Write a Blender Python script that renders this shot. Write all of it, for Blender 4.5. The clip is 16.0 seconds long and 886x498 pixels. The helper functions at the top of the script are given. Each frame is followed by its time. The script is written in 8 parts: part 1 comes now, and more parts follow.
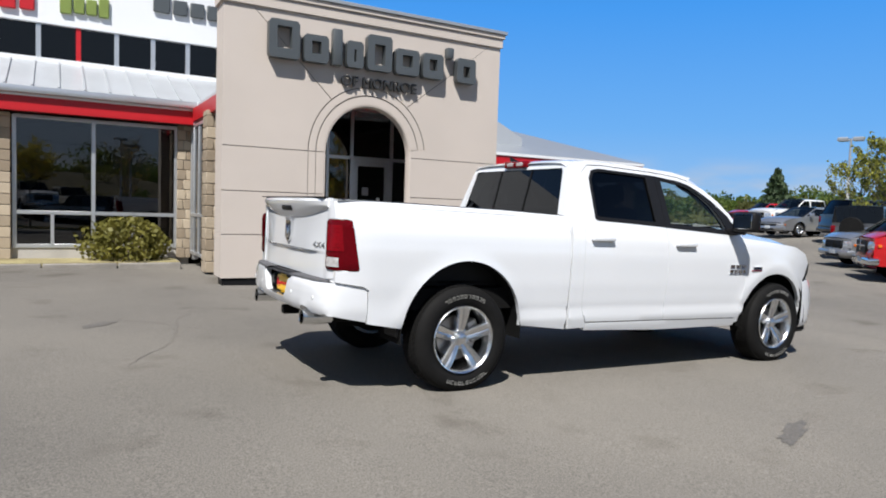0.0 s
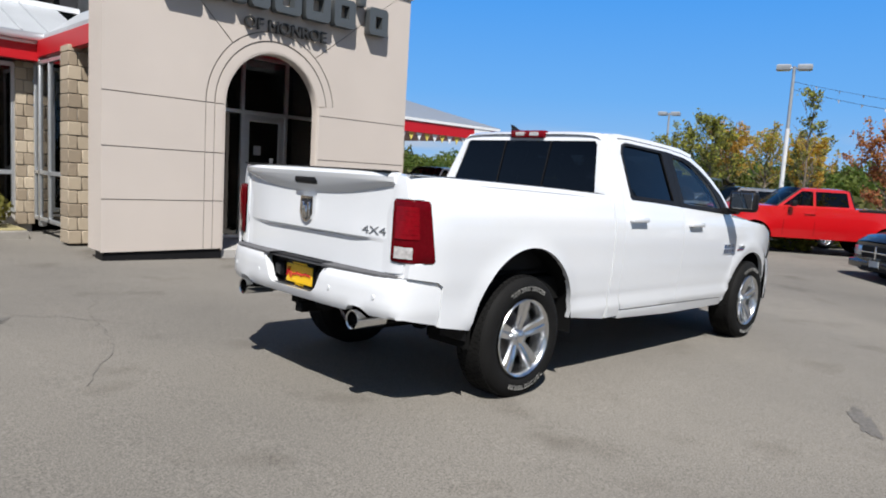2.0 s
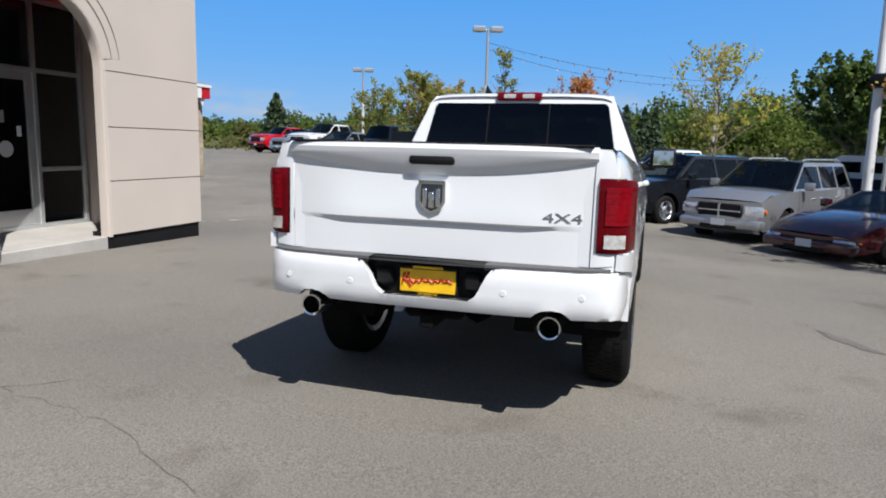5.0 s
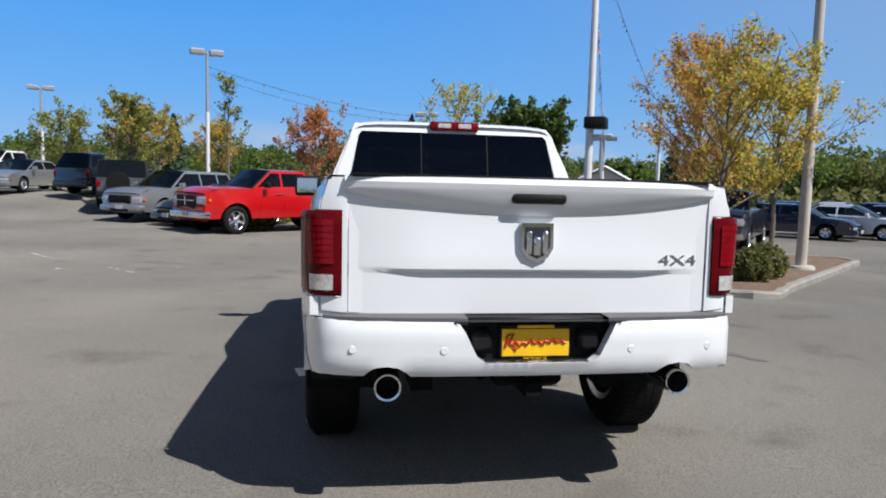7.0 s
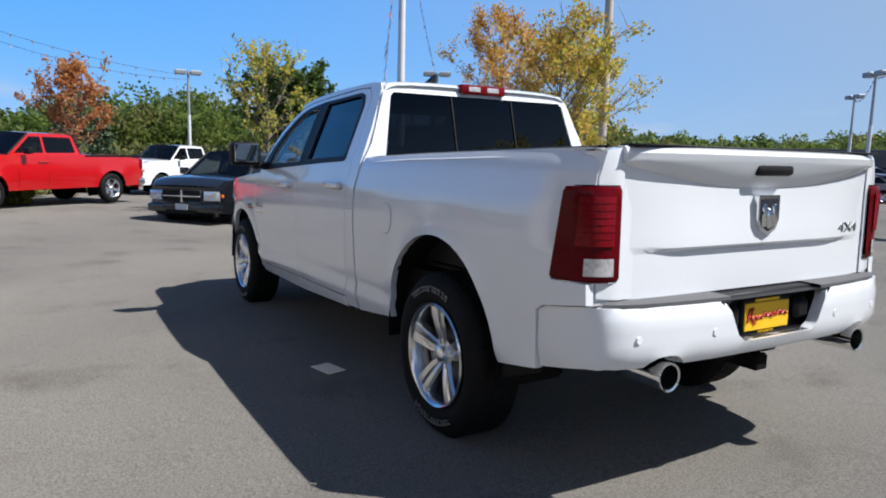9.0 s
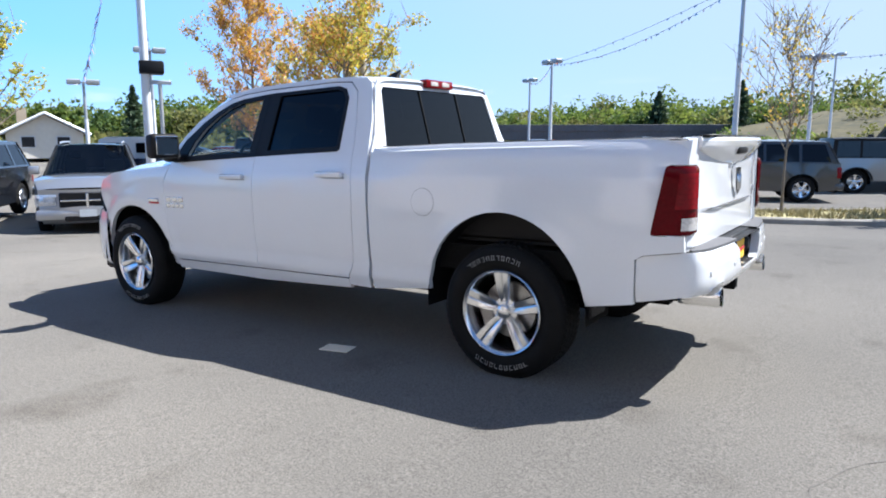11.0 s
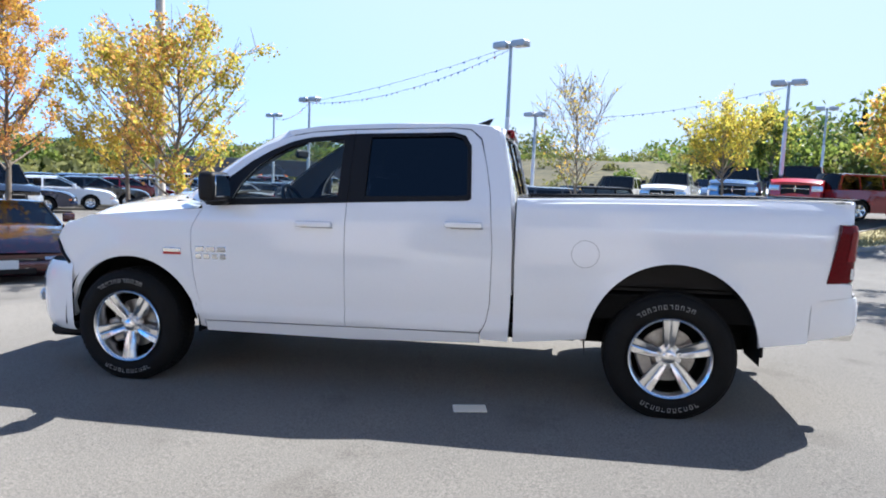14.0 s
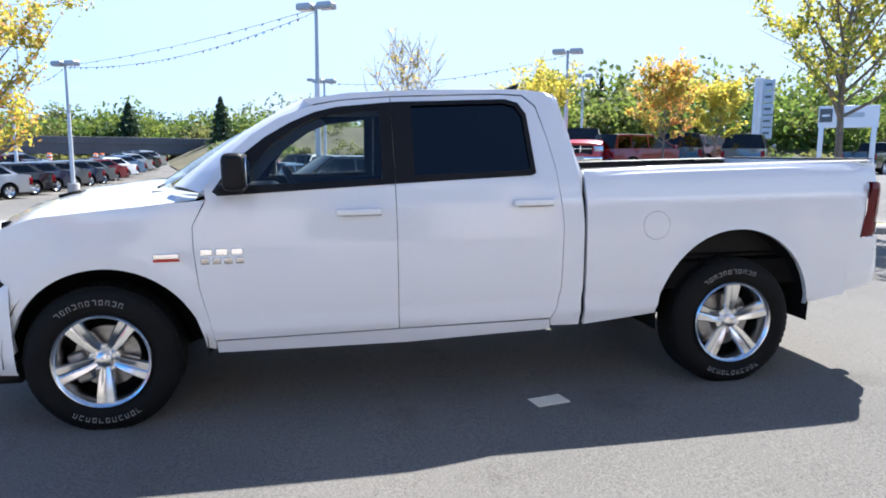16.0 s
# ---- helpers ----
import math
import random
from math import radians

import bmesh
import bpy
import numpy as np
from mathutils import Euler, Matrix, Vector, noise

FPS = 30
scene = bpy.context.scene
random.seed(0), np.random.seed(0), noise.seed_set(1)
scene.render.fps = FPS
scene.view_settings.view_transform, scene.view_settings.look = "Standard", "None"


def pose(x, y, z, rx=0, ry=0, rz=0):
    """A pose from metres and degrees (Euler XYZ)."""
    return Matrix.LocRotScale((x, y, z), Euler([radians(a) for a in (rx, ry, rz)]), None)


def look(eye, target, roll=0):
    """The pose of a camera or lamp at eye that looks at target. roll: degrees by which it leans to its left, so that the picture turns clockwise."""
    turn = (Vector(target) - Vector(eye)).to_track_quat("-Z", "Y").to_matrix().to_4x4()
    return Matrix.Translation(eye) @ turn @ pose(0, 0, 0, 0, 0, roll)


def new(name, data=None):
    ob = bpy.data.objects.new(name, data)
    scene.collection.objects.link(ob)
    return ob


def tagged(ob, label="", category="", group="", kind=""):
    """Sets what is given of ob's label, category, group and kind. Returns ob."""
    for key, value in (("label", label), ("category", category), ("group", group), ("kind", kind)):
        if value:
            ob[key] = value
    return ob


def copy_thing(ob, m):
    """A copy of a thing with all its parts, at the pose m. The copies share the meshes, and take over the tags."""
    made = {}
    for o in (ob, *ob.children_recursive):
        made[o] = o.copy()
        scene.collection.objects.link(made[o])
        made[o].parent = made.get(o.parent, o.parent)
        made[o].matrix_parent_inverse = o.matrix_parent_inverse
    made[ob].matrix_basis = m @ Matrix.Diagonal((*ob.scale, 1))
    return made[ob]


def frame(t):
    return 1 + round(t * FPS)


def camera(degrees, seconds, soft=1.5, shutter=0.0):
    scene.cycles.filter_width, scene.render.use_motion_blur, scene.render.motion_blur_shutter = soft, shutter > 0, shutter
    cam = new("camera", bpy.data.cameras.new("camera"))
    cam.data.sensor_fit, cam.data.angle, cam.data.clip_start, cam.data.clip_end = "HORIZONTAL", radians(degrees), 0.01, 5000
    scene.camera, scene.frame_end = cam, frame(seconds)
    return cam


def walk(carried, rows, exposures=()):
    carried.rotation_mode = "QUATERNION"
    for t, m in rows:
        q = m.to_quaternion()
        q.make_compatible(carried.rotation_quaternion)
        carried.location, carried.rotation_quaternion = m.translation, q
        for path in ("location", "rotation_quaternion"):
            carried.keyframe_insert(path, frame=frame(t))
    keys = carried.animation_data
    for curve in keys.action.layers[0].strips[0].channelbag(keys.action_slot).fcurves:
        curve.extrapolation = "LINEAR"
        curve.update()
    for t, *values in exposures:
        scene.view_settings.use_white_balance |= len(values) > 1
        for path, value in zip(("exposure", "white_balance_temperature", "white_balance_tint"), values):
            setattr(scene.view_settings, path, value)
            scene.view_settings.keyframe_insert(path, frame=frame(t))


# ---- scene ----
from mathutils.geometry import delaunay_2d_cdt

cam = camera(66.3, 16.0, soft=1.9)
PATH = [
    (0, (-2.697, -5.348, 1.397), (-1.705, -3.615, 1.277), 1.9),
    (0.5, (-2.987, -4.971, 1.39), (-1.875, -3.327, 1.141), 1.6),
    (1, (-3.179, -4.55, 1.424), (-1.931, -2.995, 1.271), 2.8),
    (1.5, (-3.385, -4.14, 1.423), (-1.998, -2.725, 1.15), 3.0),
    (2, (-3.531, -3.693, 1.442), (-2.12, -2.292, 1.226), 3.4),
    (2.5, (-3.7, -3.293, 1.429), (-2.14, -2.066, 1.18), 2.6),
    (3, (-3.902, -2.88, 1.439), (-2.246, -1.788, 1.19), 1.2),
    (3.5, (-4.119, -2.461, 1.438), (-2.391, -1.48, 1.215), 2.5),
    (3.7, (-4.221, -2.293, 1.436), (-2.449, -1.406, 1.165), 2.1),
    (5.8, (-4.32, -0.269, 1.431), (-2.344, -0.07, 1.189), 0.7),
    (6, (-4.277, -0.083, 1.418), (-2.293, -0.047, 1.168), 0.1),
    (6.5, (-4.086, 0.386, 1.429), (-2.106, 0.258, 1.171), -1.8),
    (7, (-3.849, 0.829, 1.416), (-1.881, 0.527, 1.224), 1.4),
    (7.5, (-3.606, 1.288, 1.414), (-1.696, 0.749, 1.164), 1.7),
    (8, (-3.32, 1.709, 1.416), (-1.441, 1.06, 1.2), 2.4),
    (8.2, (-3.22, 1.882, 1.393), (-1.374, 1.144, 1.171), 2.3),
    (10.3, (-2.293, 3.826, 1.394), (-0.943, 2.373, 1.136), 1.4),
    (10.5, (-2.211, 3.999, 1.393), (-0.967, 2.452, 1.146), 1.4),
    (11, (-1.927, 4.433, 1.433), (-0.815, 2.803, 1.109), 0.1),
    (11.5, (-1.571, 4.742, 1.455), (-0.618, 3.002, 1.204), 1.6),
    (12, (-1.191, 5.051, 1.484), (-0.404, 3.246, 1.136), -0.1),
    (12.5, (-0.719, 5.226, 1.459), (0.014, 3.384, 1.196), -0.1),
    (13, (-0.24, 5.388, 1.453), (0.332, 3.487, 1.211), 0.9),
    (13.5, (0.257, 5.426, 1.456), (0.71, 3.499, 1.174), 1.1),
    (14, (0.75, 5.39, 1.469), (1.083, 3.428, 1.266), 2.4),
    (14.5, (1.229, 5.369, 1.481), (1.337, 3.391, 1.205), 2.7),
    (15, (1.714, 5.26, 1.484), (1.769, 3.277, 1.232), 2.1),
    (15.5, (2.155, 5.124, 1.468), (1.979, 3.149, 1.209), 1.6),
    (16, (2.585, 4.863, 1.463), (2.244, 2.912, 1.184), 0.4),
]
walk(cam, [(t, look(eye, target, roll)) for t, eye, target, roll in PATH],
     [(0.0, 0.37, 6500, 10), (8.0, 0.36, 6450, 10), (10.4, 1.12, 6150, 10), (11.0, 1.32, 6150, 10), (12.0, 1.42, 6150, 10), (13.5, 1.5, 6150, 10), (16.0, 1.66, 6150, 10)])

# ---- light ----
world = bpy.data.worlds.new("sky")
scene.world = world
world.use_nodes = True
SUN_FROM = Vector((-0.53, -0.58, 1.0)).normalized()
SUN_EL = math.asin(SUN_FROM.z)
wn, wl = world.node_tree.nodes, world.node_tree.links
wn.clear()
w_sky = wn.new("ShaderNodeTexSky")
w_sky.sky_type, w_sky.sun_disc = "NISHITA", False
w_sky.sun_elevation = SUN_EL
w_sky.sun_rotation = math.atan2(SUN_FROM.x, SUN_FROM.y)
w_sky.air_density, w_sky.dust_density, w_sky.ozone_density = 1.0, 0.0, 1.6
w_geo = wn.new("ShaderNodeTexCoord")
w_map = wn.new("ShaderNodeMapping")
w_map.inputs["Scale"].default_value = (3.0, 3.0, 13.0)
w_noise = wn.new("ShaderNodeTexNoise")
w_noise.inputs["Scale"].default_value, w_noise.inputs["Detail"].default_value = 1.6, 7.0
w_ramp = wn.new("ShaderNodeValToRGB")
w_ramp.color_ramp.elements[0].position, w_ramp.color_ramp.elements[1].position = 0.52, 0.66
w_sep = wn.new("ShaderNodeSeparateXYZ")
w_band = wn.new("ShaderNodeValToRGB")
for i, (p, v) in enumerate(((0.0, 0.8), (0.045, 0.65), (0.085, 0.0))):
    e = w_band.color_ramp.elements[i] if i < 2 else w_band.color_ramp.elements.new(p)
    e.position, e.color = p, (v, v, v, 1)
w_mul = wn.new("ShaderNodeMath")
w_mul.operation = "MULTIPLY"
w_mix = wn.new("ShaderNodeMixRGB")
w_mix.inputs["Color2"].default_value = (9.0, 9.4, 10.2, 1)
w_bg = wn.new("ShaderNodeBackground")
w_bg.inputs["Strength"].default_value = 0.048
w_out = wn.new("ShaderNodeOutputWorld")
wl.new(w_geo.outputs["Generated"], w_map.inputs["Vector"])
wl.new(w_map.outputs["Vector"], w_noise.inputs["Vector"])
wl.new(w_noise.outputs["Fac"], w_ramp.inputs["Fac"])
wl.new(w_geo.outputs["Generated"], w_sep.inputs["Vector"])
wl.new(w_sep.outputs["Z"], w_band.inputs["Fac"])
wl.new(w_ramp.outputs["Color"], w_mul.inputs[0])
wl.new(w_band.outputs["Color"], w_mul.inputs[1])
wl.new(w_mul.outputs["Value"], w_mix.inputs["Fac"])
w_sat = wn.new("ShaderNodeHueSaturation")
w_sat.inputs["Saturation"].default_value = 1.5
w_tint = wn.new("ShaderNodeMixRGB")
w_tint.blend_type, w_tint.inputs["Fac"].default_value, w_tint.inputs["Color2"].default_value = "MULTIPLY", 1.0, (0.62, 0.88, 1.27, 1)
wl.new(w_sky.outputs["Color"], w_sat.inputs["Color"])
wl.new(w_sat.outputs["Color"], w_tint.inputs["Color1"])
w_low = wn.new("ShaderNodeValToRGB")
for i, (p, v) in enumerate(((0.0, 0.9), (0.35, 0.9), (0.9, 0.8))):
    e = w_low.color_ramp.elements[i] if i < 2 else w_low.color_ramp.elements.new(p)
    e.position, e.color = p, (v, v, v, 1)
# the brighter, paler half of the sky round the sun
w_dot = wn.new("ShaderNodeVectorMath")
w_dot.operation = "DOT_PRODUCT"
w_dot.inputs[1].default_value = SUN_FROM
w_near = wn.new("ShaderNodeMapRange")
w_near.interpolation_type = "SMOOTHSTEP"
w_near.inputs["From Min"].default_value, w_near.inputs["From Max"].default_value = -0.35, 0.65
w_near.inputs["To Max"].default_value = 0.9
w_glow = wn.new("ShaderNodeMixRGB")
w_glow.inputs["Color2"].default_value = (5.8, 7.0, 8.6, 1)
wl.new(w_geo.outputs["Generated"], w_dot.inputs[0])
wl.new(w_dot.outputs["Value"], w_near.inputs["Value"])
# clear sky darkens towards the zenith
w_high = wn.new("ShaderNodeMapRange")
w_high.interpolation_type = "SMOOTHSTEP"
w_high.inputs["From Min"].default_value, w_high.inputs["From Max"].default_value = 0.28, 0.58
w_high.inputs["To Min"].default_value, w_high.inputs["To Max"].default_value = 1.0, 0.12
w_lim = wn.new("ShaderNodeMath")
w_lim.operation = "MULTIPLY"
wl.new(w_sep.outputs["Z"], w_high.inputs["Value"])
wl.new(w_near.outputs["Result"], w_lim.inputs[0])
wl.new(w_high.outputs["Result"], w_lim.inputs[1])
wl.new(w_lim.outputs["Value"], w_glow.inputs["Fac"])
w_pale = wn.new("ShaderNodeMixRGB")
wl.new(w_sep.outputs["Z"], w_low.inputs["Fac"])
wl.new(w_low.outputs["Color"], w_pale.inputs["Fac"])
w_grad = wn.new("ShaderNodeValToRGB")
for i, (p, c) in enumerate(((0.0, (0.33, 0.57, 0.92)), (0.12, (0.165, 0.475, 1.0)), (0.28, (0.07, 0.37, 1.0)), (0.52, (0.035, 0.10, 0.26)))):
    e = w_grad.color_ramp.elements[i] if i < 2 else w_grad.color_ramp.elements.new(p)
    e.position, e.color = p, (*c, 1)
w_twelve = wn.new("ShaderNodeMixRGB")
w_twelve.blend_type, w_twelve.inputs["Fac"].default_value, w_twelve.inputs["Color2"].default_value = "MULTIPLY", 1.0, (16.0, 15.4, 15.0, 1)
wl.new(w_sep.outputs["Z"], w_grad.inputs["Fac"])
wl.new(w_grad.outputs["Color"], w_twelve.inputs["Color1"])
wl.new(w_twelve.outputs["Color"], w_pale.inputs["Color2"])
wl.new(w_tint.outputs["Color"], w_pale.inputs["Color1"])
wl.new(w_pale.outputs["Color"], w_glow.inputs["Color1"])
wl.new(w_glow.outputs["Color"], w_mix.inputs["Color1"])
wl.new(w_mix.outputs["Color"], w_bg.inputs["Color"])
wl.new(w_bg.outputs["Background"], w_out.inputs["Surface"])
sun_data = bpy.data.lights.new("sun", "SUN")
sun_data.energy, sun_data.angle, sun_data.color = 5.0, radians(0.53), (1.0, 0.975, 0.94)
sun = new("sun", sun_data)
sun.matrix_world = look((-20, -20, 40), Vector((-20, -20, 40)) - SUN_FROM)


# ---- materials ----
def mat(name, col, rough=0.5, metal=0.0, var=0.12, scale=3.0, fine=60.0, bump=0.0, coat=0.0, spec=0.5,
        col2=None, ior=1.5, island=0.0, objvar=0.0, stretch=(1, 1, 1)):
    """A principled surface with a broad and a fine variation of its colour, and relief."""
    m = bpy.data.materials.new(name)
    m.use_nodes = True
    n, l = m.node_tree.nodes, m.node_tree.links
    b = n["Principled BSDF"]
    b.inputs["Roughness"].default_value, b.inputs["Metallic"].default_value = rough, metal
    b.inputs["Coat Weight"].default_value, b.inputs["Specular IOR Level"].default_value = coat, spec
    b.inputs["Coat Roughness"].default_value, b.inputs["IOR"].default_value = 0.04, ior
    tc = n.new("ShaderNodeTexCoord")
    mp = n.new("ShaderNodeMapping")
    mp.inputs["Scale"].default_value = stretch
    l.new(tc.outputs["Object"], mp.inputs["Vector"])
    n1, n2 = n.new("ShaderNodeTexNoise"), n.new("ShaderNodeTexNoise")
    n1.inputs["Scale"].default_value, n1.inputs["Detail"].default_value = scale, 4
    n2.inputs["Scale"].default_value, n2.inputs["Detail"].default_value = fine, 3
    for t in (n1, n2):
        l.new(mp.outputs["Vector"], t.inputs["Vector"])
    add = n.new("ShaderNodeMath")
    add.operation = "ADD"
    l.new(n1.outputs["Fac"], add.inputs[0])
    l.new(n2.outputs["Fac"], add.inputs[1])
    fac = add.outputs[0]
    half = n.new("ShaderNodeMath")
    half.operation = "MULTIPLY"
    half.inputs[1].default_value = 0.5
    l.new(fac, half.inputs[0])
    fac = half.outputs[0]
    if island or objvar:
        src = n.new("ShaderNodeNewGeometry").outputs["Random Per Island"] if island else n.new("ShaderNodeObjectInfo").outputs["Random"]
        mixf = n.new("ShaderNodeMix")
        mixf.inputs[0].default_value = island or objvar
        l.new(fac, mixf.inputs[2])
        l.new(src, mixf.inputs[3])
        fac = mixf.outputs[0]
    r = n.new("ShaderNodeValToRGB")
    lo = tuple(c * (1 - var) for c in col)
    hi = tuple(min(1, c * (1 + var)) for c in (col2 or col))
    r.color_ramp.elements[0].position, r.color_ramp.elements[0].color = (0.1 if island or objvar else 0.33), (*lo, 1)
    r.color_ramp.elements[1].position, r.color_ramp.elements[1].color = (0.9 if island or objvar else 0.67), (*hi, 1)
    l.new(fac, r.inputs["Fac"])
    l.new(r.outputs["Color"], b.inputs["Base Color"])
    if bump:
        bp = n.new("ShaderNodeBump")
        bp.inputs["Strength"].default_value, bp.inputs["Distance"].default_value = 0.6, bump
        l.new(n2.outputs["Fac"], bp.inputs["Height"])
        l.new(bp.outputs["Normal"], b.inputs["Normal"])
    return m


def glass_mat(name, tint, rough=0.0, base=0.05):
    """A car or shop pane: part clear, part tinted, with the gloss of glass."""
    m = bpy.data.materials.new(name)
    m.use_nodes = True
    n, l = m.node_tree.nodes, m.node_tree.links
    n.clear()
    out = n.new("ShaderNodeOutputMaterial")
    tr = n.new("ShaderNodeBsdfTransparent")
    tr.inputs["Color"].default_value = (*tint, 1)
    gl = n.new("ShaderNodeBsdfGlossy")
    gl.inputs["Roughness"].default_value = rough + 0.01
    lw = n.new("ShaderNodeLayerWeight")
    lw.inputs["Blend"].default_value = 0.5
    pw = n.new("ShaderNodeMath")
    pw.operation, pw.inputs[1].default_value = "POWER", 5.0
    fr = n.new("ShaderNodeMath")
    fr.operation, fr.inputs[1].default_value, fr.inputs[2].default_value = "MULTIPLY_ADD", 0.93, base
    l.new(lw.outputs["Facing"], pw.inputs[0])
    l.new(pw.outputs[0], fr.inputs[0])
    mx = n.new("ShaderNodeMixShader")
    l.new(fr.outputs[0], mx.inputs["Fac"])
    l.new(tr.outputs["BSDF"], mx.inputs[1])
    l.new(gl.outputs["BSDF"], mx.inputs[2])
    l.new(mx.outputs["Shader"], out.inputs["Surface"])
    return m


def asphalt_mat():
    m = mat("asphalt", (0.130, 0.120, 0.106), rough=0.9, var=0.45, scale=90, fine=260, bump=0.003, spec=0.25, col2=(0.182, 0.169, 0.150))
    n, l = m.node_tree.nodes, m.node_tree.links
    b = n["Principled BSDF"]
    b.inputs["Diffuse Roughness"].default_value = 0.4
    link = b.inputs["Base Color"].links[0]
    src = link.from_socket
    tc = n.new("ShaderNodeTexCoord")
    big = n.new("ShaderNodeTexNoise")
    big.inputs["Scale"].default_value, big.inputs["Detail"].default_value = 0.22, 6
    ramp = n.new("ShaderNodeValToRGB")
    ramp.color_ramp.elements[0].position, ramp.color_ramp.elements[0].color = 0.35, (0.8, 0.8, 0.8, 1)
    ramp.color_ramp.elements[1].position, ramp.color_ramp.elements[1].color = 0.65, (1.12, 1.11, 1.08, 1)
    spots = n.new("ShaderNodeTexNoise")
    spots.inputs["Scale"].default_value, spots.inputs["Detail"].default_value = 1.3, 5
    sr = n.new("ShaderNodeValToRGB")
    sr.color_ramp.elements[0].position, sr.color_ramp.elements[0].color = 0.27, (0.72, 0.7, 0.68, 1)
    sr.color_ramp.elements[1].position, sr.color_ramp.elements[1].color = 0.42, (1, 1, 1, 1)
    m1, m2 = n.new("ShaderNodeMixRGB"), n.new("ShaderNodeMixRGB")
    for mm in (m1, m2):
        mm.blend_type, mm.inputs["Fac"].default_value = "MULTIPLY", 1.0
    l.new(tc.outputs["Object"], big.inputs["Vector"])
    l.new(tc.outputs["Object"], spots.inputs["Vector"])
    l.new(big.outputs["Fac"], ramp.inputs["Fac"])
    l.new(spots.outputs["Fac"], sr.inputs["Fac"])
    l.new(src, m1.inputs["Color1"])
    l.new(ramp.outputs["Color"], m1.inputs["Color2"])
    l.new(m1.outputs["Color"], m2.inputs["Color1"])
    l.new(sr.outputs["Color"], m2.inputs["Color2"])
    l.new(m2.outputs["Color"], b.inputs["Base Color"])
    return m


M_ASPH = asphalt_mat()
M_LINE = mat("worn_paint", (0.55, 0.55, 0.53), 0.8, var=0.35, scale=14)
M_STUCCO = mat("stucco", (0.55, 0.485, 0.43), 0.9, var=0.07, scale=0.8, fine=180, bump=0.002)
M_STUCCO_D = mat("stucco_joint", (0.2, 0.185, 0.17), 0.9, var=0.1)
M_CAP = mat("grey_metal_cap", (0.42, 0.44, 0.46), 0.45, 0.5, var=0.08)
M_CONC = mat("concrete", (0.42, 0.40, 0.37), 0.85, var=0.18, scale=2.5, fine=90, bump=0.003)
M_KERB = mat("kerb_concrete", (0.25, 0.232, 0.205), 0.9, var=0.3, scale=3, fine=70, bump=0.004)
M_ALU = mat("aluminium_frame", (0.62, 0.64, 0.66), 0.35, 0.7, var=0.05)
M_WHITE_METAL = mat("white_metal_roof", (0.46, 0.48, 0.50), 0.4, 0.2, var=0.08, scale=1.2)
M_WHITE_PANEL = mat("white_panel", (0.78, 0.79, 0.8), 0.4, var=0.03, scale=0.7)
M_RED = mat("red_fascia", (0.48, 0.006, 0.012), 0.45, var=0.06, coat=0.1)
M_STONE = mat("stone_block", (0.30, 0.235, 0.165), 0.9, var=0.22, scale=6, fine=80, bump=0.006, col2=(0.42, 0.35, 0.26), objvar=0.65)
M_MORTAR = mat("mortar", (0.3, 0.28, 0.25), 0.95)
# near-black: the shade of unlit rooms and deep eaves, put into the colour
M_ROOMSHADE = mat("dark_interior", (0.02, 0.02, 0.022), 0.8, var=0.2)
M_SHOPGLASS = glass_mat("shop_glass", (0.16, 0.17, 0.18), base=0.1)
M_LETTER = mat("letter_grey", (0.09, 0.1, 0.105), 0.4, 0.2, var=0.05)
M_LETTER_SIDE = mat("letter_black", (0.03, 0.03, 0.03), 0.5)
M_CHROME = mat("chrome", (0.78, 0.79, 0.8), 0.09, 1.0, var=0.03)
M_BLACKPL = mat("black_plastic", (0.011, 0.011, 0.012), 0.5, var=0.2, fine=200, spec=0.16)
M_STEP = mat("grey_step_pad", (0.1, 0.1, 0.105), 0.65, var=0.2, fine=150, spec=0.3)
M_RUBBER = mat("tyre_rubber", (0.009, 0.0088, 0.0086), 0.75, var=0.25, scale=8, fine=120, bump=0.001, spec=0.15)
M_TYRELET = mat("tyre_white_marks", (0.27, 0.265, 0.25), 0.8, var=0.25, scale=30)
M_WHITEPAINT = mat("white_car_paint", (0.74, 0.755, 0.775), 0.2, var=0.012, scale=2, coat=1.0)
M_TINT = glass_mat("tinted_glass", (0.012, 0.013, 0.015))
M_CLEAR = glass_mat("clear_glass", (0.84, 0.88, 0.86))
M_REDLENS = mat("red_lens", (0.17, 0.002, 0.006), 0.2, var=0.3, scale=9, fine=45, coat=0.1, spec=0.2)
M_REDDEEP = mat("deep_red_lens", (0.10, 0.002, 0.005), 0.15, var=0.2, coat=0.03, spec=0.1)
M_WHITELENS = mat("white_lens", (0.6, 0.58, 0.57), 0.15, 0.3, var=0.35, scale=25, fine=60, coat=1.0)
M_AMBER = mat("amber_lens", (0.7, 0.16, 0.01), 0.15, coat=1.0)
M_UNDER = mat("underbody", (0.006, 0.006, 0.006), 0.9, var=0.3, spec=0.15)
M_ALLOY = mat("polished_alloy", (0.76, 0.77, 0.78), 0.24, 1.0, var=0.06, scale=4)
M_ALLOYG = mat("grey_alloy_pocket", (0.3, 0.31, 0.32), 0.35, 0.8, var=0.1)
M_STEEL = mat("brake_steel", (0.35, 0.34, 0.33), 0.4, 1.0, var=0.2, scale=20)
M_YELLOW = mat("yellow_plate", (0.85, 0.5, 0.01), 0.4, var=0.05)
M_REDINK = mat("red_ink", (0.45, 0.01, 0.01), 0.5)
M_SEAT = mat("grey_seat_cloth", (0.09, 0.088, 0.085), 0.9, var=0.15, fine=150)
M_HEADLENS = mat("headlamp_lens", (0.55, 0.57, 0.6), 0.1, 0.5, var=0.4, scale=22, coat=1.0)


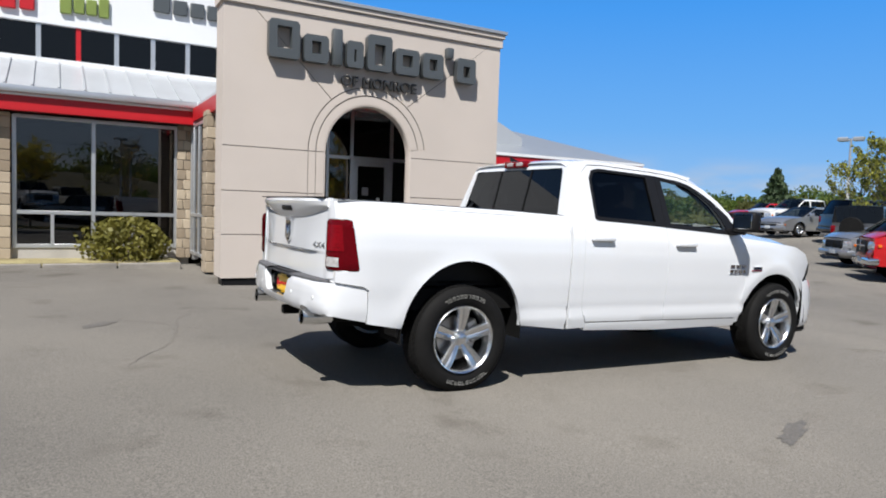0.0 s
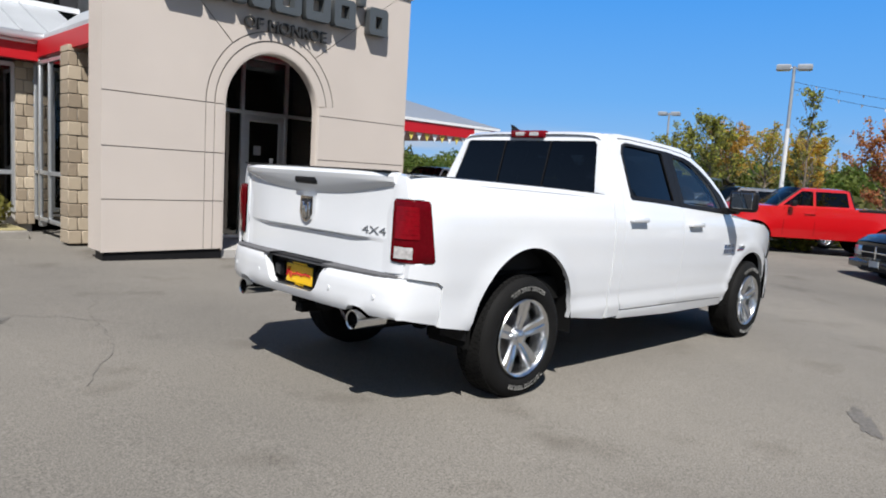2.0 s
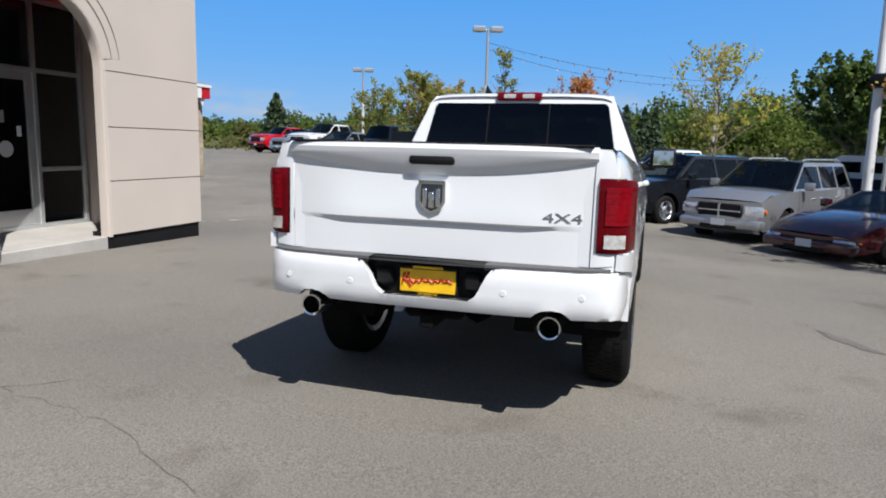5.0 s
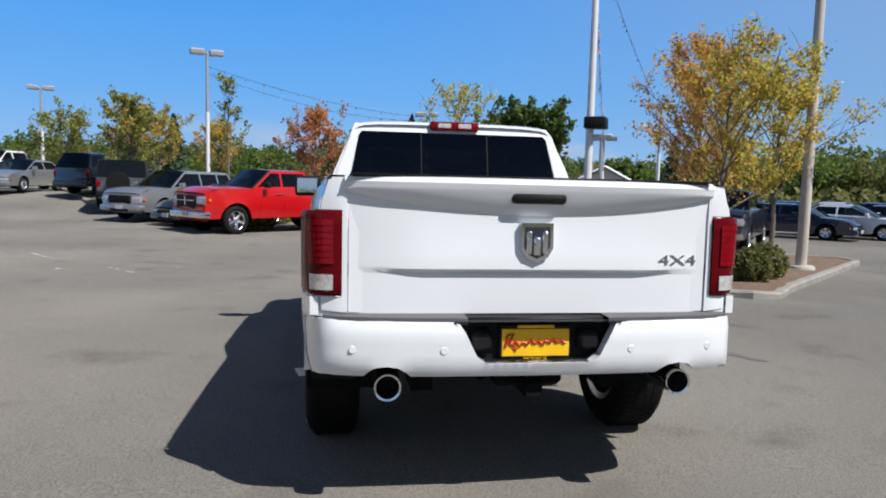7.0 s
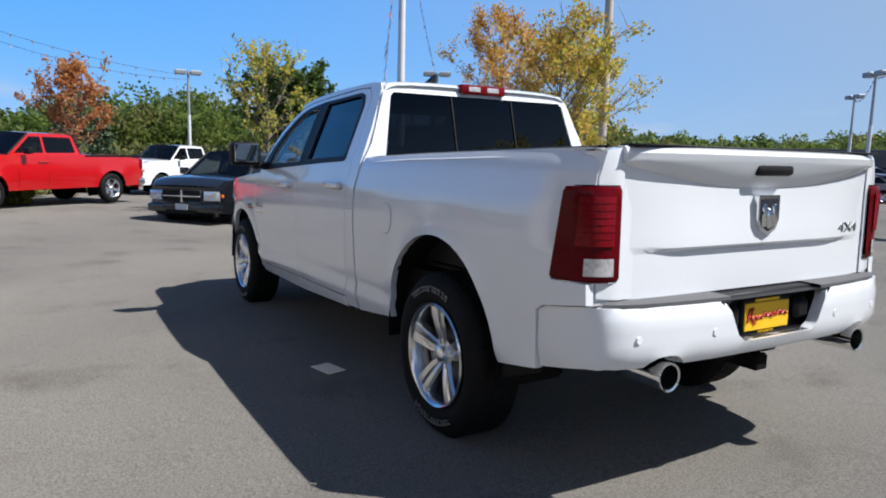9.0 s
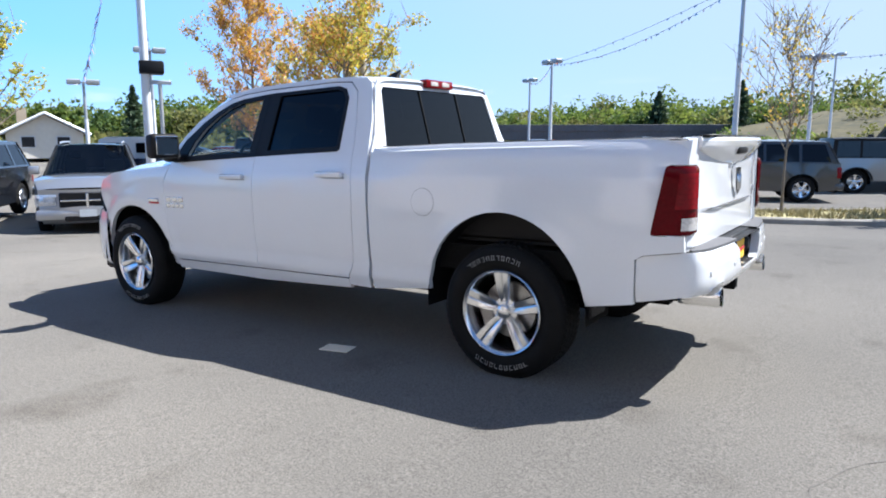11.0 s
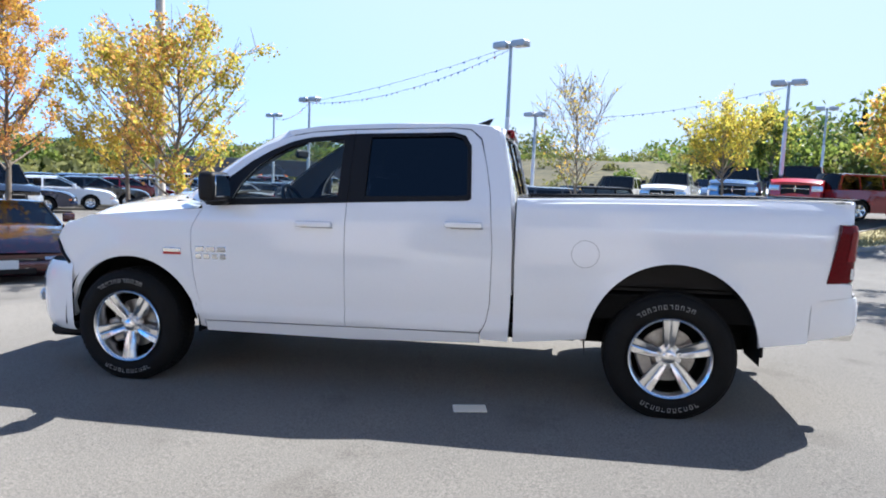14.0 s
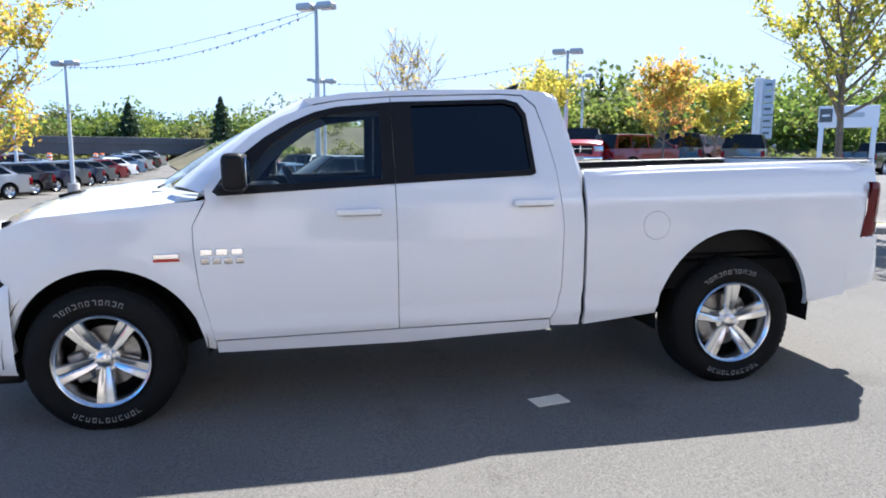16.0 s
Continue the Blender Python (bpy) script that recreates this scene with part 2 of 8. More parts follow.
# ---- mesh tools ----
def finish(ob, angle=38):
    me = ob.data
    me.shade_smooth()
    me.set_sharp_from_angle(angle=radians(angle))
    return ob


def part(name, bm, material, parent=None, label="", angle=38):
    """Links a bmesh as one mesh object under a thing or part."""
    me = bpy.data.meshes.new(name)
    bmesh.ops.recalc_face_normals(bm, faces=bm.faces)
    bm.to_mesh(me)
    bm.free()
    me.materials.append(material)
    ob = new(name, me)
    ob.parent = parent
    if label:
        tagged(ob, label)
    return finish(ob, angle)


def face_out(ob, d):
    """Turns an open pane so that its outer side looks along d."""
    me = ob.data
    n = Vector((0, 0, 0))
    for p in me.polygons:
        n += p.normal * p.area
    if n.dot(Vector(d)) < 0:
        me.flip_normals()
    return ob


def raw(name, verts, faces, material, parent=None, label="", angle=38):
    me = bpy.data.meshes.new(name)
    me.from_pydata(verts, [], faces)
    me.materials.append(material)
    ob = new(name, me)
    ob.parent = parent
    if label:
        tagged(ob, label)
    return finish(ob, angle)


def thing(name, label, category, m=None, group=""):
    ob = new(name)
    ob.empty_display_size = 0.1
    if m is not None:
        ob.matrix_basis = m
    return tagged(ob, label, category, group)


def structure(ob, label, category):
    return tagged(ob, label, category, kind="structure")


def box(bm, x0, y0, z0, x1, y1, z1, bevel=0.0, seg=1, m=None):
    r = bmesh.ops.create_cube(bm, size=1.0)
    vs = r["verts"]
    for v in vs:
        v.co = Vector((x0 + (v.co.x + 0.5) * (x1 - x0), y0 + (v.co.y + 0.5) * (y1 - y0), z0 + (v.co.z + 0.5) * (z1 - z0)))
    if bevel:
        es = list({e for v in vs for e in v.link_edges})
        r = bmesh.ops.bevel(bm, geom=es, offset=bevel, segments=seg, profile=0.5, affect="EDGES", clamp_overlap=True)
        vs = r["verts"]
    if m is not None:
        bmesh.ops.transform(bm, matrix=m, verts=vs)
    return vs


def bm_box(*a, **k):
    bm = bmesh.new()
    box(bm, *a, **k)
    return bm


def lathe(bm, prof, n=32, m=None, close=False):
    """Turns (radius, height) points round the local z axis."""
    rings = []
    for r, z in prof:
        rings.append([bm.verts.new((r * math.cos(2 * math.pi * i / n), r * math.sin(2 * math.pi * i / n), z)) for i in range(n)])
    pairs = list(zip(rings, rings[1:])) + ([(rings[-1], rings[0])] if close else [])
    for a, b in pairs:
        for i in range(n):
            bm.faces.new((a[i], a[(i + 1) % n], b[(i + 1) % n], b[i]))
    if not close:
        for ring in (rings[0], rings[-1]):
            if (ring[0].co - ring[n // 2].co).length > 1e-4:
                bm.faces.new(ring)
    vs = [v for ring in rings for v in ring]
    if m is not None:
        bmesh.ops.transform(bm, matrix=m, verts=vs)
    return vs


def tube(bm, pts, radii, n=8, caps=True):
    pts = [Vector(p) for p in pts]
    if not isinstance(radii, (list, tuple)):
        radii = [radii] * len(pts)
    rings = []
    for i, p in enumerate(pts):
        d = (pts[min(i + 1, len(pts) - 1)] - pts[max(i - 1, 0)]).normalized()
        a = d.cross(Vector((0, 0, 1)) if abs(d.z) < 0.95 else Vector((1, 0, 0))).normalized()
        b = d.cross(a)
        rings.append([bm.verts.new(p + radii[i] * (math.cos(2 * math.pi * k / n) * a + math.sin(2 * math.pi * k / n) * b)) for k in range(n)])
    for a, b in zip(rings, rings[1:]):
        for k in range(n):
            bm.faces.new((a[k], a[(k + 1) % n], b[(k + 1) % n], b[k]))
    if caps:
        bm.faces.new(rings[0])
        bm.faces.new(rings[-1])


def loft(bm, rows, closed=False):
    """Quads between rows of points of one length."""
    vs = [[bm.verts.new(p) for p in row] for row in rows]
    for a, b in zip(vs, vs[1:]):
        k = len(a)
        for i in range(k if closed else k - 1):
            bm.faces.new((a[i], a[(i + 1) % k], b[(i + 1) % k], b[i]))
    return vs


def inside(p, poly):
    c, j = False, len(poly) - 1
    for i in range(len(poly)):
        a, b = poly[i], poly[j]
        if (a[1] > p[1]) != (b[1] > p[1]) and p[0] < (b[0] - a[0]) * (p[1] - a[1]) / (b[1] - a[1]) + a[0]:
            c = not c
        j = i
    return c


def densify(poly, step):
    out = []
    for i, a in enumerate(poly):
        b = poly[(i + 1) % len(poly)]
        k = max(1, int(math.hypot(b[0] - a[0], b[1] - a[1]) / step + 0.5))
        out += [(a[0] + (b[0] - a[0]) * s / k, a[1] + (b[1] - a[1]) * s / k) for s in range(k)]
    return out


def sheet(bm, poly, place, back, step=0.06, holes=()):
    """A panel: a flat outline (u, v), filled with an even net, laid out by place(u, v), with its rim folded to back(u, v)."""
    loops = [densify(p, step) for p in (poly, *holes)]
    verts, edges = [], []
    for lp in loops:
        s = len(verts)
        verts += lp
        edges += [(s + i, s + (i + 1) % len(lp)) for i in range(len(lp))]
    us, vs_ = [p[0] for p in poly], [p[1] for p in poly]
    flat = [p for lp in loops for p in lp]
    arr = np.array(flat)
    u = min(us) + step * 0.5
    while u < max(us):
        v = min(vs_) + step * 0.5
        while v < max(vs_):
            if inside((u, v), loops[0]) and not any(inside((u, v), h) for h in loops[1:]):
                if np.min((arr[:, 0] - u) ** 2 + (arr[:, 1] - v) ** 2) > (0.45 * step) ** 2:
                    verts.append((u, v))
            v += step
        u += step
    ov, oe, of, _, _, _ = delaunay_2d_cdt([Vector(p) for p in verts], edges, [], 0, 1e-5)
    keep = []
    for f in of:
        c = (sum(ov[i][0] for i in f) / len(f), sum(ov[i][1] for i in f) / len(f))
        if inside(c, loops[0]) and not any(inside(c, h) for h in loops[1:]):
            keep.append(f)
    bv = [bm.verts.new(place(p[0], p[1])) for p in ov]
    count = {}
    for f in keep:
        try:
            bm.faces.new([bv[i] for i in f])
        except ValueError:
            continue
        for i in range(len(f)):
            k = tuple(sorted((f[i], f[(i + 1) % len(f)])))
            count[k] = count.get(k, 0) + 1
    if back:
        rim = {}
        for (a, b), c in count.items():
            if c == 1:
                for i in (a, b):
                    if i not in rim:
                        rim[i] = bm.verts.new(back(ov[i][0], ov[i][1]))
                bm.faces.new((bv[a], bv[b], rim[b], rim[a]))
    loose = [v for v in bv if not v.link_faces]
    bmesh.ops.delete(bm, geom=loose, context="VERTS")


def mirror_y(ob, name=None, parent=None):
    """A copy of a mesh part on the other side of the thing's middle plane."""
    me = ob.data.copy()
    me.transform(Matrix.Diagonal((1, -1, 1, 1)))
    me.flip_normals()
    o = new(name or ob.name.split(".")[0], me)
    o.parent = parent or ob.parent
    if "label" in ob:
        o["label"] = ob["label"]
    return o


def lerp(x, pts):
    """Straight lines through (x, y) points."""
    if x <= pts[0][0]:
        return pts[0][1]
    for (a, p), (b, q) in zip(pts, pts[1:]):
        if x <= b:
            return p + (q - p) * (x - a) / (b - a)
    return pts[-1][1]


def smooth_lerp(x, pts):
    if x <= pts[0][0]:
        return pts[0][1]
    for (a, p), (b, q) in zip(pts, pts[1:]):
        if x <= b:
            s = (x - a) / (b - a)
            return p + (q - p) * s * s * (3 - 2 * s)
    return pts[-1][1]


def text_mesh(word, size, depth, material, name, parent=None, label=""):
    cu = bpy.data.curves.new(name, "FONT")
    cu.body, cu.size, cu.extrude = word, size, depth
    cu.align_x = "CENTER"
    tmp = bpy.data.objects.new(name, cu)
    scene.collection.objects.link(tmp)
    me = bpy.data.meshes.new_from_object(tmp.evaluated_get(bpy.context.evaluated_depsgraph_get()))
    bpy.data.objects.remove(tmp)
    me.materials.clear()
    me.materials.append(material)
    ob = new(name, me)
    ob.parent = parent
    if label:
        tagged(ob, label)
    return ob


# ---- ground ----
def ground_z(x, y):
    """The lot falls gently with the pickup's nose, dips towards the sales rows and climbs again beyond the strip."""
    w = smooth_lerp(y - 8.0 * smooth_lerp(x, ((4.0, 0.0), (8.0, 1.0))), ((-13.0, 0.0), (-5.0, 1.0)))
    if x > 10:
        s = smooth_lerp(x, ((10.0, -0.22), (40.0, -0.26)))
    else:
        s = -0.022 * max(-6.0, x)
    low = -0.4 - 0.12 * smooth_lerp(x, ((5.0, 0.0), (15.0, 1.0)))
    low += 0.75 * smooth_lerp(-x, ((1.0, 0.0), (9.0, 1.0))) * smooth_lerp(-y, ((14.0, 0.0), (28.0, 1.0)))
    low += 0.42 * smooth_lerp(-x, ((-4.0, 0.0), (3.0, 1.0))) * smooth_lerp(x, ((-9.0, 0.0), (-4.0, 1.0))) * smooth_lerp(-y, ((23.0, 0.0), (26.5, 1.0)))
    low += 0.42 * smooth_lerp(-x, ((4.5, 0.0), (9.0, 1.0))) * smooth_lerp(x, ((-22.0, 0.0), (-18.0, 1.0))) * smooth_lerp(-y, ((20.5, 0.0), (24.0, 1.0)))
    low += 0.7 * smooth_lerp(-y, ((38.0, 0.0), (60.0, 1.0))) * smooth_lerp(x, ((-9.0, 0.0), (0.0, 1.0)))
    s += 0.8 * smooth_lerp(x, ((21.0, 0.0), (30.0, 1.0))) * smooth_lerp(y, ((2.0, 0.0), (9.0, 1.0)))
    return s * w + low * (1 - w) + 0.06 * smooth_lerp(y, ((3.5, 0.0), (7.0, 1.0)))


def build_ground():
    xs = [-700, -200, -80, -40, -20] + [v * 1.0 for v in range(-14, 34, 2)] + [36, 44, 60, 100, 250, 900]
    ys = [-900, -300, -120, -70, -50, -40, -30, -24, -20] + [v * 1.0 for v in range(-17, 16, 1)] + [18, 22, 28, 36, 50, 80, 200, 700]
    verts = [(x, y, ground_z(x, y)) for y in ys for x in xs]
    k = len(xs)
    faces = [(j * k + i, j * k + i + 1, (j + 1) * k + i + 1, (j + 1) * k + i) for j in range(len(ys) - 1) for i in range(k - 1)]
    g = raw("ground", verts, faces, M_ASPH)
    structure(g, "worn grey asphalt of the parking lot", "ground")


build_ground()

# ---- dealership building ----
TY = 5.70            # face of the entrance tower
TX0, TX1 = -0.43, 4.75
AX, AR, AZ = 2.07, 0.80, 2.28   # arch: middle, radius, springing height
GR = (0.16, 0.87, 1.57, 2.28)   # joints of the cladding


def arc(cx, cz, r, a0, a1, n=24):
    return [(cx + r * math.cos(radians(a0 + (a1 - a0) * i / n)), cz + 1.05 * r * math.sin(radians(a0 + (a1 - a0) * i / n))) for i in range(n + 1)]


def tower():
    root = thing("entrance_tower", "beige stucco entrance tower with an arched doorway", "building", pose(0, 0, 0))
    structure(root, "beige stucco entrance tower with an arched doorway", "building")
    # backing wall with the arched opening, 0.35 m thick
    bm = bmesh.new()
    outline = [(TX0 + 0.01, 0.18), (AX - AR, 0.18), (AX - AR, AZ)] + arc(AX, AZ, AR, 180, 0)[1:] + [(AX + AR, 0.18), (TX1 - 0.01, 0.18), (TX1 - 0.01, 4.6), (TX0 + 0.01, 4.6)]
    sheet(bm, outline, lambda u, v: (u, TY + 0.014, v), lambda u, v: (u, TY + 0.14, v), 0.3)
    part("backing_wall", bm, M_STUCCO_D, root, "dark joint behind the stucco panels")
    G, GA = 0.007, 0.012
    # stucco lining of the doorway, rounded where it meets the face
    bm = bmesh.new()
    rows = []
    for off, y in ((0.03, TY - 0.001), (0.012, TY + 0.004), (-0.004, TY + 0.016), (-0.012, TY + 0.045), (-0.014, TY + 0.15)):
        line = [(AX - AR - off, 0.14), (AX - AR - off, 1.2)] + arc(AX, AZ, AR + off, 180, 0, 32) + [(AX + AR + off, 1.2), (AX + AR + off, 0.14)]
        rows.append([(u, y - 0.003, v) for u, v in line])
    loft(bm, rows)
    part("arch_lining", bm, M_STUCCO, root, "", 60)

    def panel(name, poly, proud=0.0):
        b = bmesh.new()
        sheet(b, poly, lambda u, v: (u, TY - proud, v), lambda u, v: (u, TY + 0.04, v), 0.35)
        return part(name, b, M_STUCCO, root)

    R1, R2 = 0.965, 1.10
    xl = AX - R2
    for a, b in zip(GR, GR[1:]):
        panel("stucco_panel", [(TX0, a + G), (xl - G, a + G), (xl - G, b - G), (TX0, b - G)])
        panel("stucco_panel", [(xl + G, a + G), (AX - R1 - G, a + G), (AX - R1 - G, b - G), (xl + G, b - G)])
        panel("stucco_panel", [(AX - R1 + G, a + G), (AX - AR, a + G), (AX - AR, b - G), (AX - R1 + G, b - G)])
        panel("stucco_panel", [(AX + AR, a + G), (TX1, a + G), (TX1, b - G), (AX + AR, b - G)])
    for r0, r1 in ((AR, R1 - GA), (R1 + GA, R2 - GA)):
        panel("arch_band", [(x, z + G) for x, z in arc(AX, AZ, r0, 180, 8)] + [(x, z + G) for x, z in arc(AX, AZ, r1, 8, 180)])
    # upper field, split by two scored lines that run up from the arch
    TOPZ = 4.50
    rr = R2 + GA
    a_l, a_r = 130, 50
    tl, tr = (0.02, TOPZ), (TX1 - 0.25, TOPZ)
    left = [(TX0, AZ + G), (AX - rr, AZ + G)] + arc(AX, AZ, rr, 178, a_l + 0.4, 12)[1:] + [(tl[0] - G, TOPZ), (TX0, TOPZ)]
    mid = arc(AX, AZ, rr, a_l - 0.4, a_r + 0.4, 20) + [(tr[0] - G, TOPZ), (tl[0] + G, TOPZ)]
    right = arc(AX, AZ, rr, a_r - 0.4, 8, 10) + [(AX + AR, AZ + 0.14), (AX + AR, AZ + G), (TX1, AZ + G), (TX1, TOPZ), (tr[0] + G, TOPZ)]
    for p in (left, mid, right):
        panel("stucco_panel", p)
    # sides, back, recess walls, soffit
    b = bmesh.new()
    box(b, TX0, TY + 0.04, 0.18, TX0 + 0.3, TY + 0.5, 4.6)
    part("side_wall", b, M_STUCCO, root)
    part("inner_wall", bm_box(0.55, 7.6, 0.1, 1.0, 7.9, 4.6), M_STUCCO, root)
    part("upper_back", bm_box(0.95, TY + 0.4, 3.5, TX1, 9.0, 4.6), M_STUCCO, root)
    b = bmesh.new()
    box(b, TX1 - 0.3, TY + 0.04, 0.18, TX1, 13.0, 4.6)
    part("side_wall", b, M_STUCCO, root)
    b = bmesh.new()
    box(b, 1.0, TY + 0.38, 0.0, AX - AR - 0.002, 7.3, 3.4)
    part("recess_wall", b, M_STUCCO, root)
    b = bmesh.new()
    box(b, 4.1, TY + 0.38, 0.0, 4.4, 7.3, 3.4)
    part("recess_wall", b, M_STUCCO, root)
    b = bmesh.new()
    box(b, 1.0, TY + 0.38, 3.3, 4.4, 7.4, 3.5)
    part("soffit", b, M_RED, root, "red soffit panel over the doors")
    # plinth gap under the cladding; its shadow line is painted in as black
    for x0, x1 in ((TX0 + 0.03, AX - AR), (AX + AR, TX1 - 0.03)):
        part("plinth", bm_box(x0, TY + 0.03, -0.15, x1, TY + 0.3, 0.2), M_BLACKPL, root, "recessed plinth, black for the shadow line")
    # cornice in two steps with a metal cap
    for ya, yb, xa in ((TY, TY + 0.5, TX0), (TY + 0.5, 9.0, 1.0)):
        f = 1 if ya == TY else 0
        part("cornice", bm_box(xa - 0.04 * f, ya - 0.04 * f, TOPZ, TX1 + 0.04, yb, TOPZ + 0.17, bevel=0.008), M_STUCCO, root)
        part("cornice", bm_box(xa - 0.07 * f, ya - 0.07 * f, TOPZ + 0.17, TX1 + 0.07, yb, TOPZ + 0.25, bevel=0.008), M_STUCCO, root)
        part("metal_cap", bm_box(xa - 0.1 * f, ya - 0.1 * f, TOPZ + 0.25, TX1 + 0.1, yb, TOPZ + 0.31, bevel=0.006), M_CAP, root, "grey sheet-metal coping")
    # step of the doorway
    part("door_step", bm_box(1.05, TY + 0.06, -0.2, 4.15, 7.3, 0.14, bevel=0.01), M_CONC, root, "pale concrete landing")
    # name over the arch, as plain raised bars
    xs = 0.24
    for w, h in ((0.50, 0.60), (0.42, 0.44), (0.17, 0.60), (0.30, 0.44), (0.46, 0.60), (0.46, 0.44), (0.42, 0.44), (0.14, 0.2), (0.40, 0.44)):
        z0 = 3.72 if h > 0.3 else 4.12
        b = bmesh.new()
        # a raised block with a slot cut into it, open above and below in turn
        k = 0.13 if w > 0.2 else 0
        if k:
            up_, gap = xs + w * 0.5, w * 0.5 - k
            e0, e1 = (0.0, 0.30 * h) if int(xs * 10) % 2 else (0.30 * h, 0.0)
            sheet(b, [(xs + 0.03, z0), (xs + w - 0.03, z0), (xs + w, z0 + 0.05), (xs + w, z0 + h - 0.05), (xs + w - 0.04, z0 + h), (xs + 0.04, z0 + h), (xs, z0 + h - 0.05), (xs, z0 + 0.05)],
                  lambda u, v: (u, TY - 0.17, v), lambda u, v: (u, TY - 0.03, v), 0.5,
                  [[(up_ - gap, z0 + 0.10 + e0 * 0.3), (up_ + gap, z0 + 0.10 + e0 * 0.3), (up_ + gap, z0 + h - 0.10 - e1 * 0.3), (up_ - gap, z0 + h - 0.10 - e1 * 0.3)]])
        else:
            box(b, xs, TY - 0.17, z0, xs + w, TY - 0.03, z0 + h, bevel=0.025, seg=2)
        part("sign_bar", b, M_LETTER, root, "dark grey raised sign bar")
        xs += w + 0.075
    t = text_mesh("OF MONROE", 0.245, 0.03, M_LETTER_SIDE, "sign_word", root, "small dark raised letters")
    t.matrix_basis = pose(2.22, TY - 0.05, 3.425, 90, 0, 0)
    return root


tower()


def entrance():
    y = 7.25
    root = thing("door_1", "aluminium and glass entrance door with a closed leaf", "door", pose(0, 0, 0))
    structure(root, "aluminium and glass entrance door with a closed leaf", "door")
    fr = bmesh.new()
    for x in (1.32, 1.86, 2.36, 3.22, 4.02):
        box(fr, x - 0.03, y - 0.05, 0.14, x + 0.03, y + 0.05, 3.3, bevel=0.004)
    for z in (0.17, 2.33, 3.27):
        box(fr, 1.3, y - 0.045, z - 0.03, 4.05, y + 0.045, z + 0.03, bevel=0.004)
    box(fr, 3.2, y - 0.04, 0.94, 4.05, y + 0.04, 1.0, bevel=0.004)
    part("frame", fr, M_ALU, root)
    lf = bmesh.new()
    for x0, x1 in ((2.39, 2.50), (3.08, 3.19)):
        box(lf, x0, y - 0.03, 0.2, x1, y + 0.03, 2.3, bevel=0.004)
    box(lf, 2.39, y - 0.028, 0.2, 3.19, y + 0.028, 0.42, bevel=0.004)
    box(lf, 2.39, y - 0.028, 2.18, 3.19, y + 0.028, 2.3, bevel=0.004)
    leaf = part("door_leaf", lf, M_ALU, root)
    h = bmesh.new()
    tube(h, [(2.47, y - 0.03, 0.95), (2.47, y - 0.1, 0.98), (2.47, y - 0.1, 1.38), (2.47, y - 0.03, 1.41)], 0.016)
    part("pull_handle", h, M_CHROME, leaf, "steel pull handle")
    pn = bmesh.new()
    box(pn, 2.5, y - 0.006, 0.42, 3.08, y + 0.006, 2.18)
    part("pane", pn, M_SHOPGLASS, leaf).visible_shadow = False
    for x0, x1, z0, z1 in ((1.35, 1.83, 0.2, 2.3), (1.89, 2.33, 0.2, 2.3), (3.25, 3.99, 1.0, 2.3), (3.25, 3.99, 0.2, 0.94), (1.35, 3.19, 2.36, 3.24), (3.25, 3.99, 2.36, 3.24)):
        part("pane", bm_box(x0, y - 0.006, z0, x1, y + 0.006, z1), M_SHOPGLASS, root).visible_shadow = False
    st = bmesh.new()
    lathe(st, [(0.0, 0), (0.11, 0), (0.11, 0.002), (0.0, 0.002)], 24, pose(2.74, y - 0.009, 1.25, 90, 0, 0))
    part("round_sticker", st, mat("sticker", (0.5, 0.5, 0.5), 0.6), leaf, "round pale window sticker")
    part("notice", bm_box(2.92, y - 0.009, 1.42, 2.99, y - 0.007, 1.56), M_WHITE_PANEL, leaf, "small white notice")
    part("notice", bm_box(2.6, y - 0.009, 1.6, 2.74, y - 0.007, 1.76), mat("faded_notice", (0.25, 0.25, 0.26), 0.6), leaf, "faded grey notice")
    # lobby end wall, its room shade painted in as near-black
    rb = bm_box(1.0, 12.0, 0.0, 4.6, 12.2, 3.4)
    r = part("lobby_wall", rb, M_ROOMSHADE, None)
    structure(r, "back wall of the lobby, near-black in place of room shade", "wall")


entrance()


def stone_column(root, x0, x1, y0, y1, z0, z1, rowh=0.2):
    """Courses of split-faced stone blocks, each one a piece."""
    part("core", bm_box(x0 + 0.02, y0 + 0.02, z0, x1 - 0.02, y1 - 0.02, z1), M_MORTAR, root)
    rng = random.Random(int(x0 * 100) + 7)
    z, k = z0, 0
    while z < z1 - 0.05:
        h = min(rowh, z1 - z)
        cuts = [x0, x0 + (x1 - x0) * (0.42 if k % 2 else 0.6), x1]
        for a, b in zip(cuts, cuts[1:]):
            j = rng.uniform(-0.008, 0.008)
            bb = bmesh.new()
            box(bb, a + 0.005, y0 + j, z + 0.005, b - 0.005, y1 - j, z + h - 0.005, bevel=0.008)
            part("stone", bb, M_STONE, root)
        z += h
        k += 1


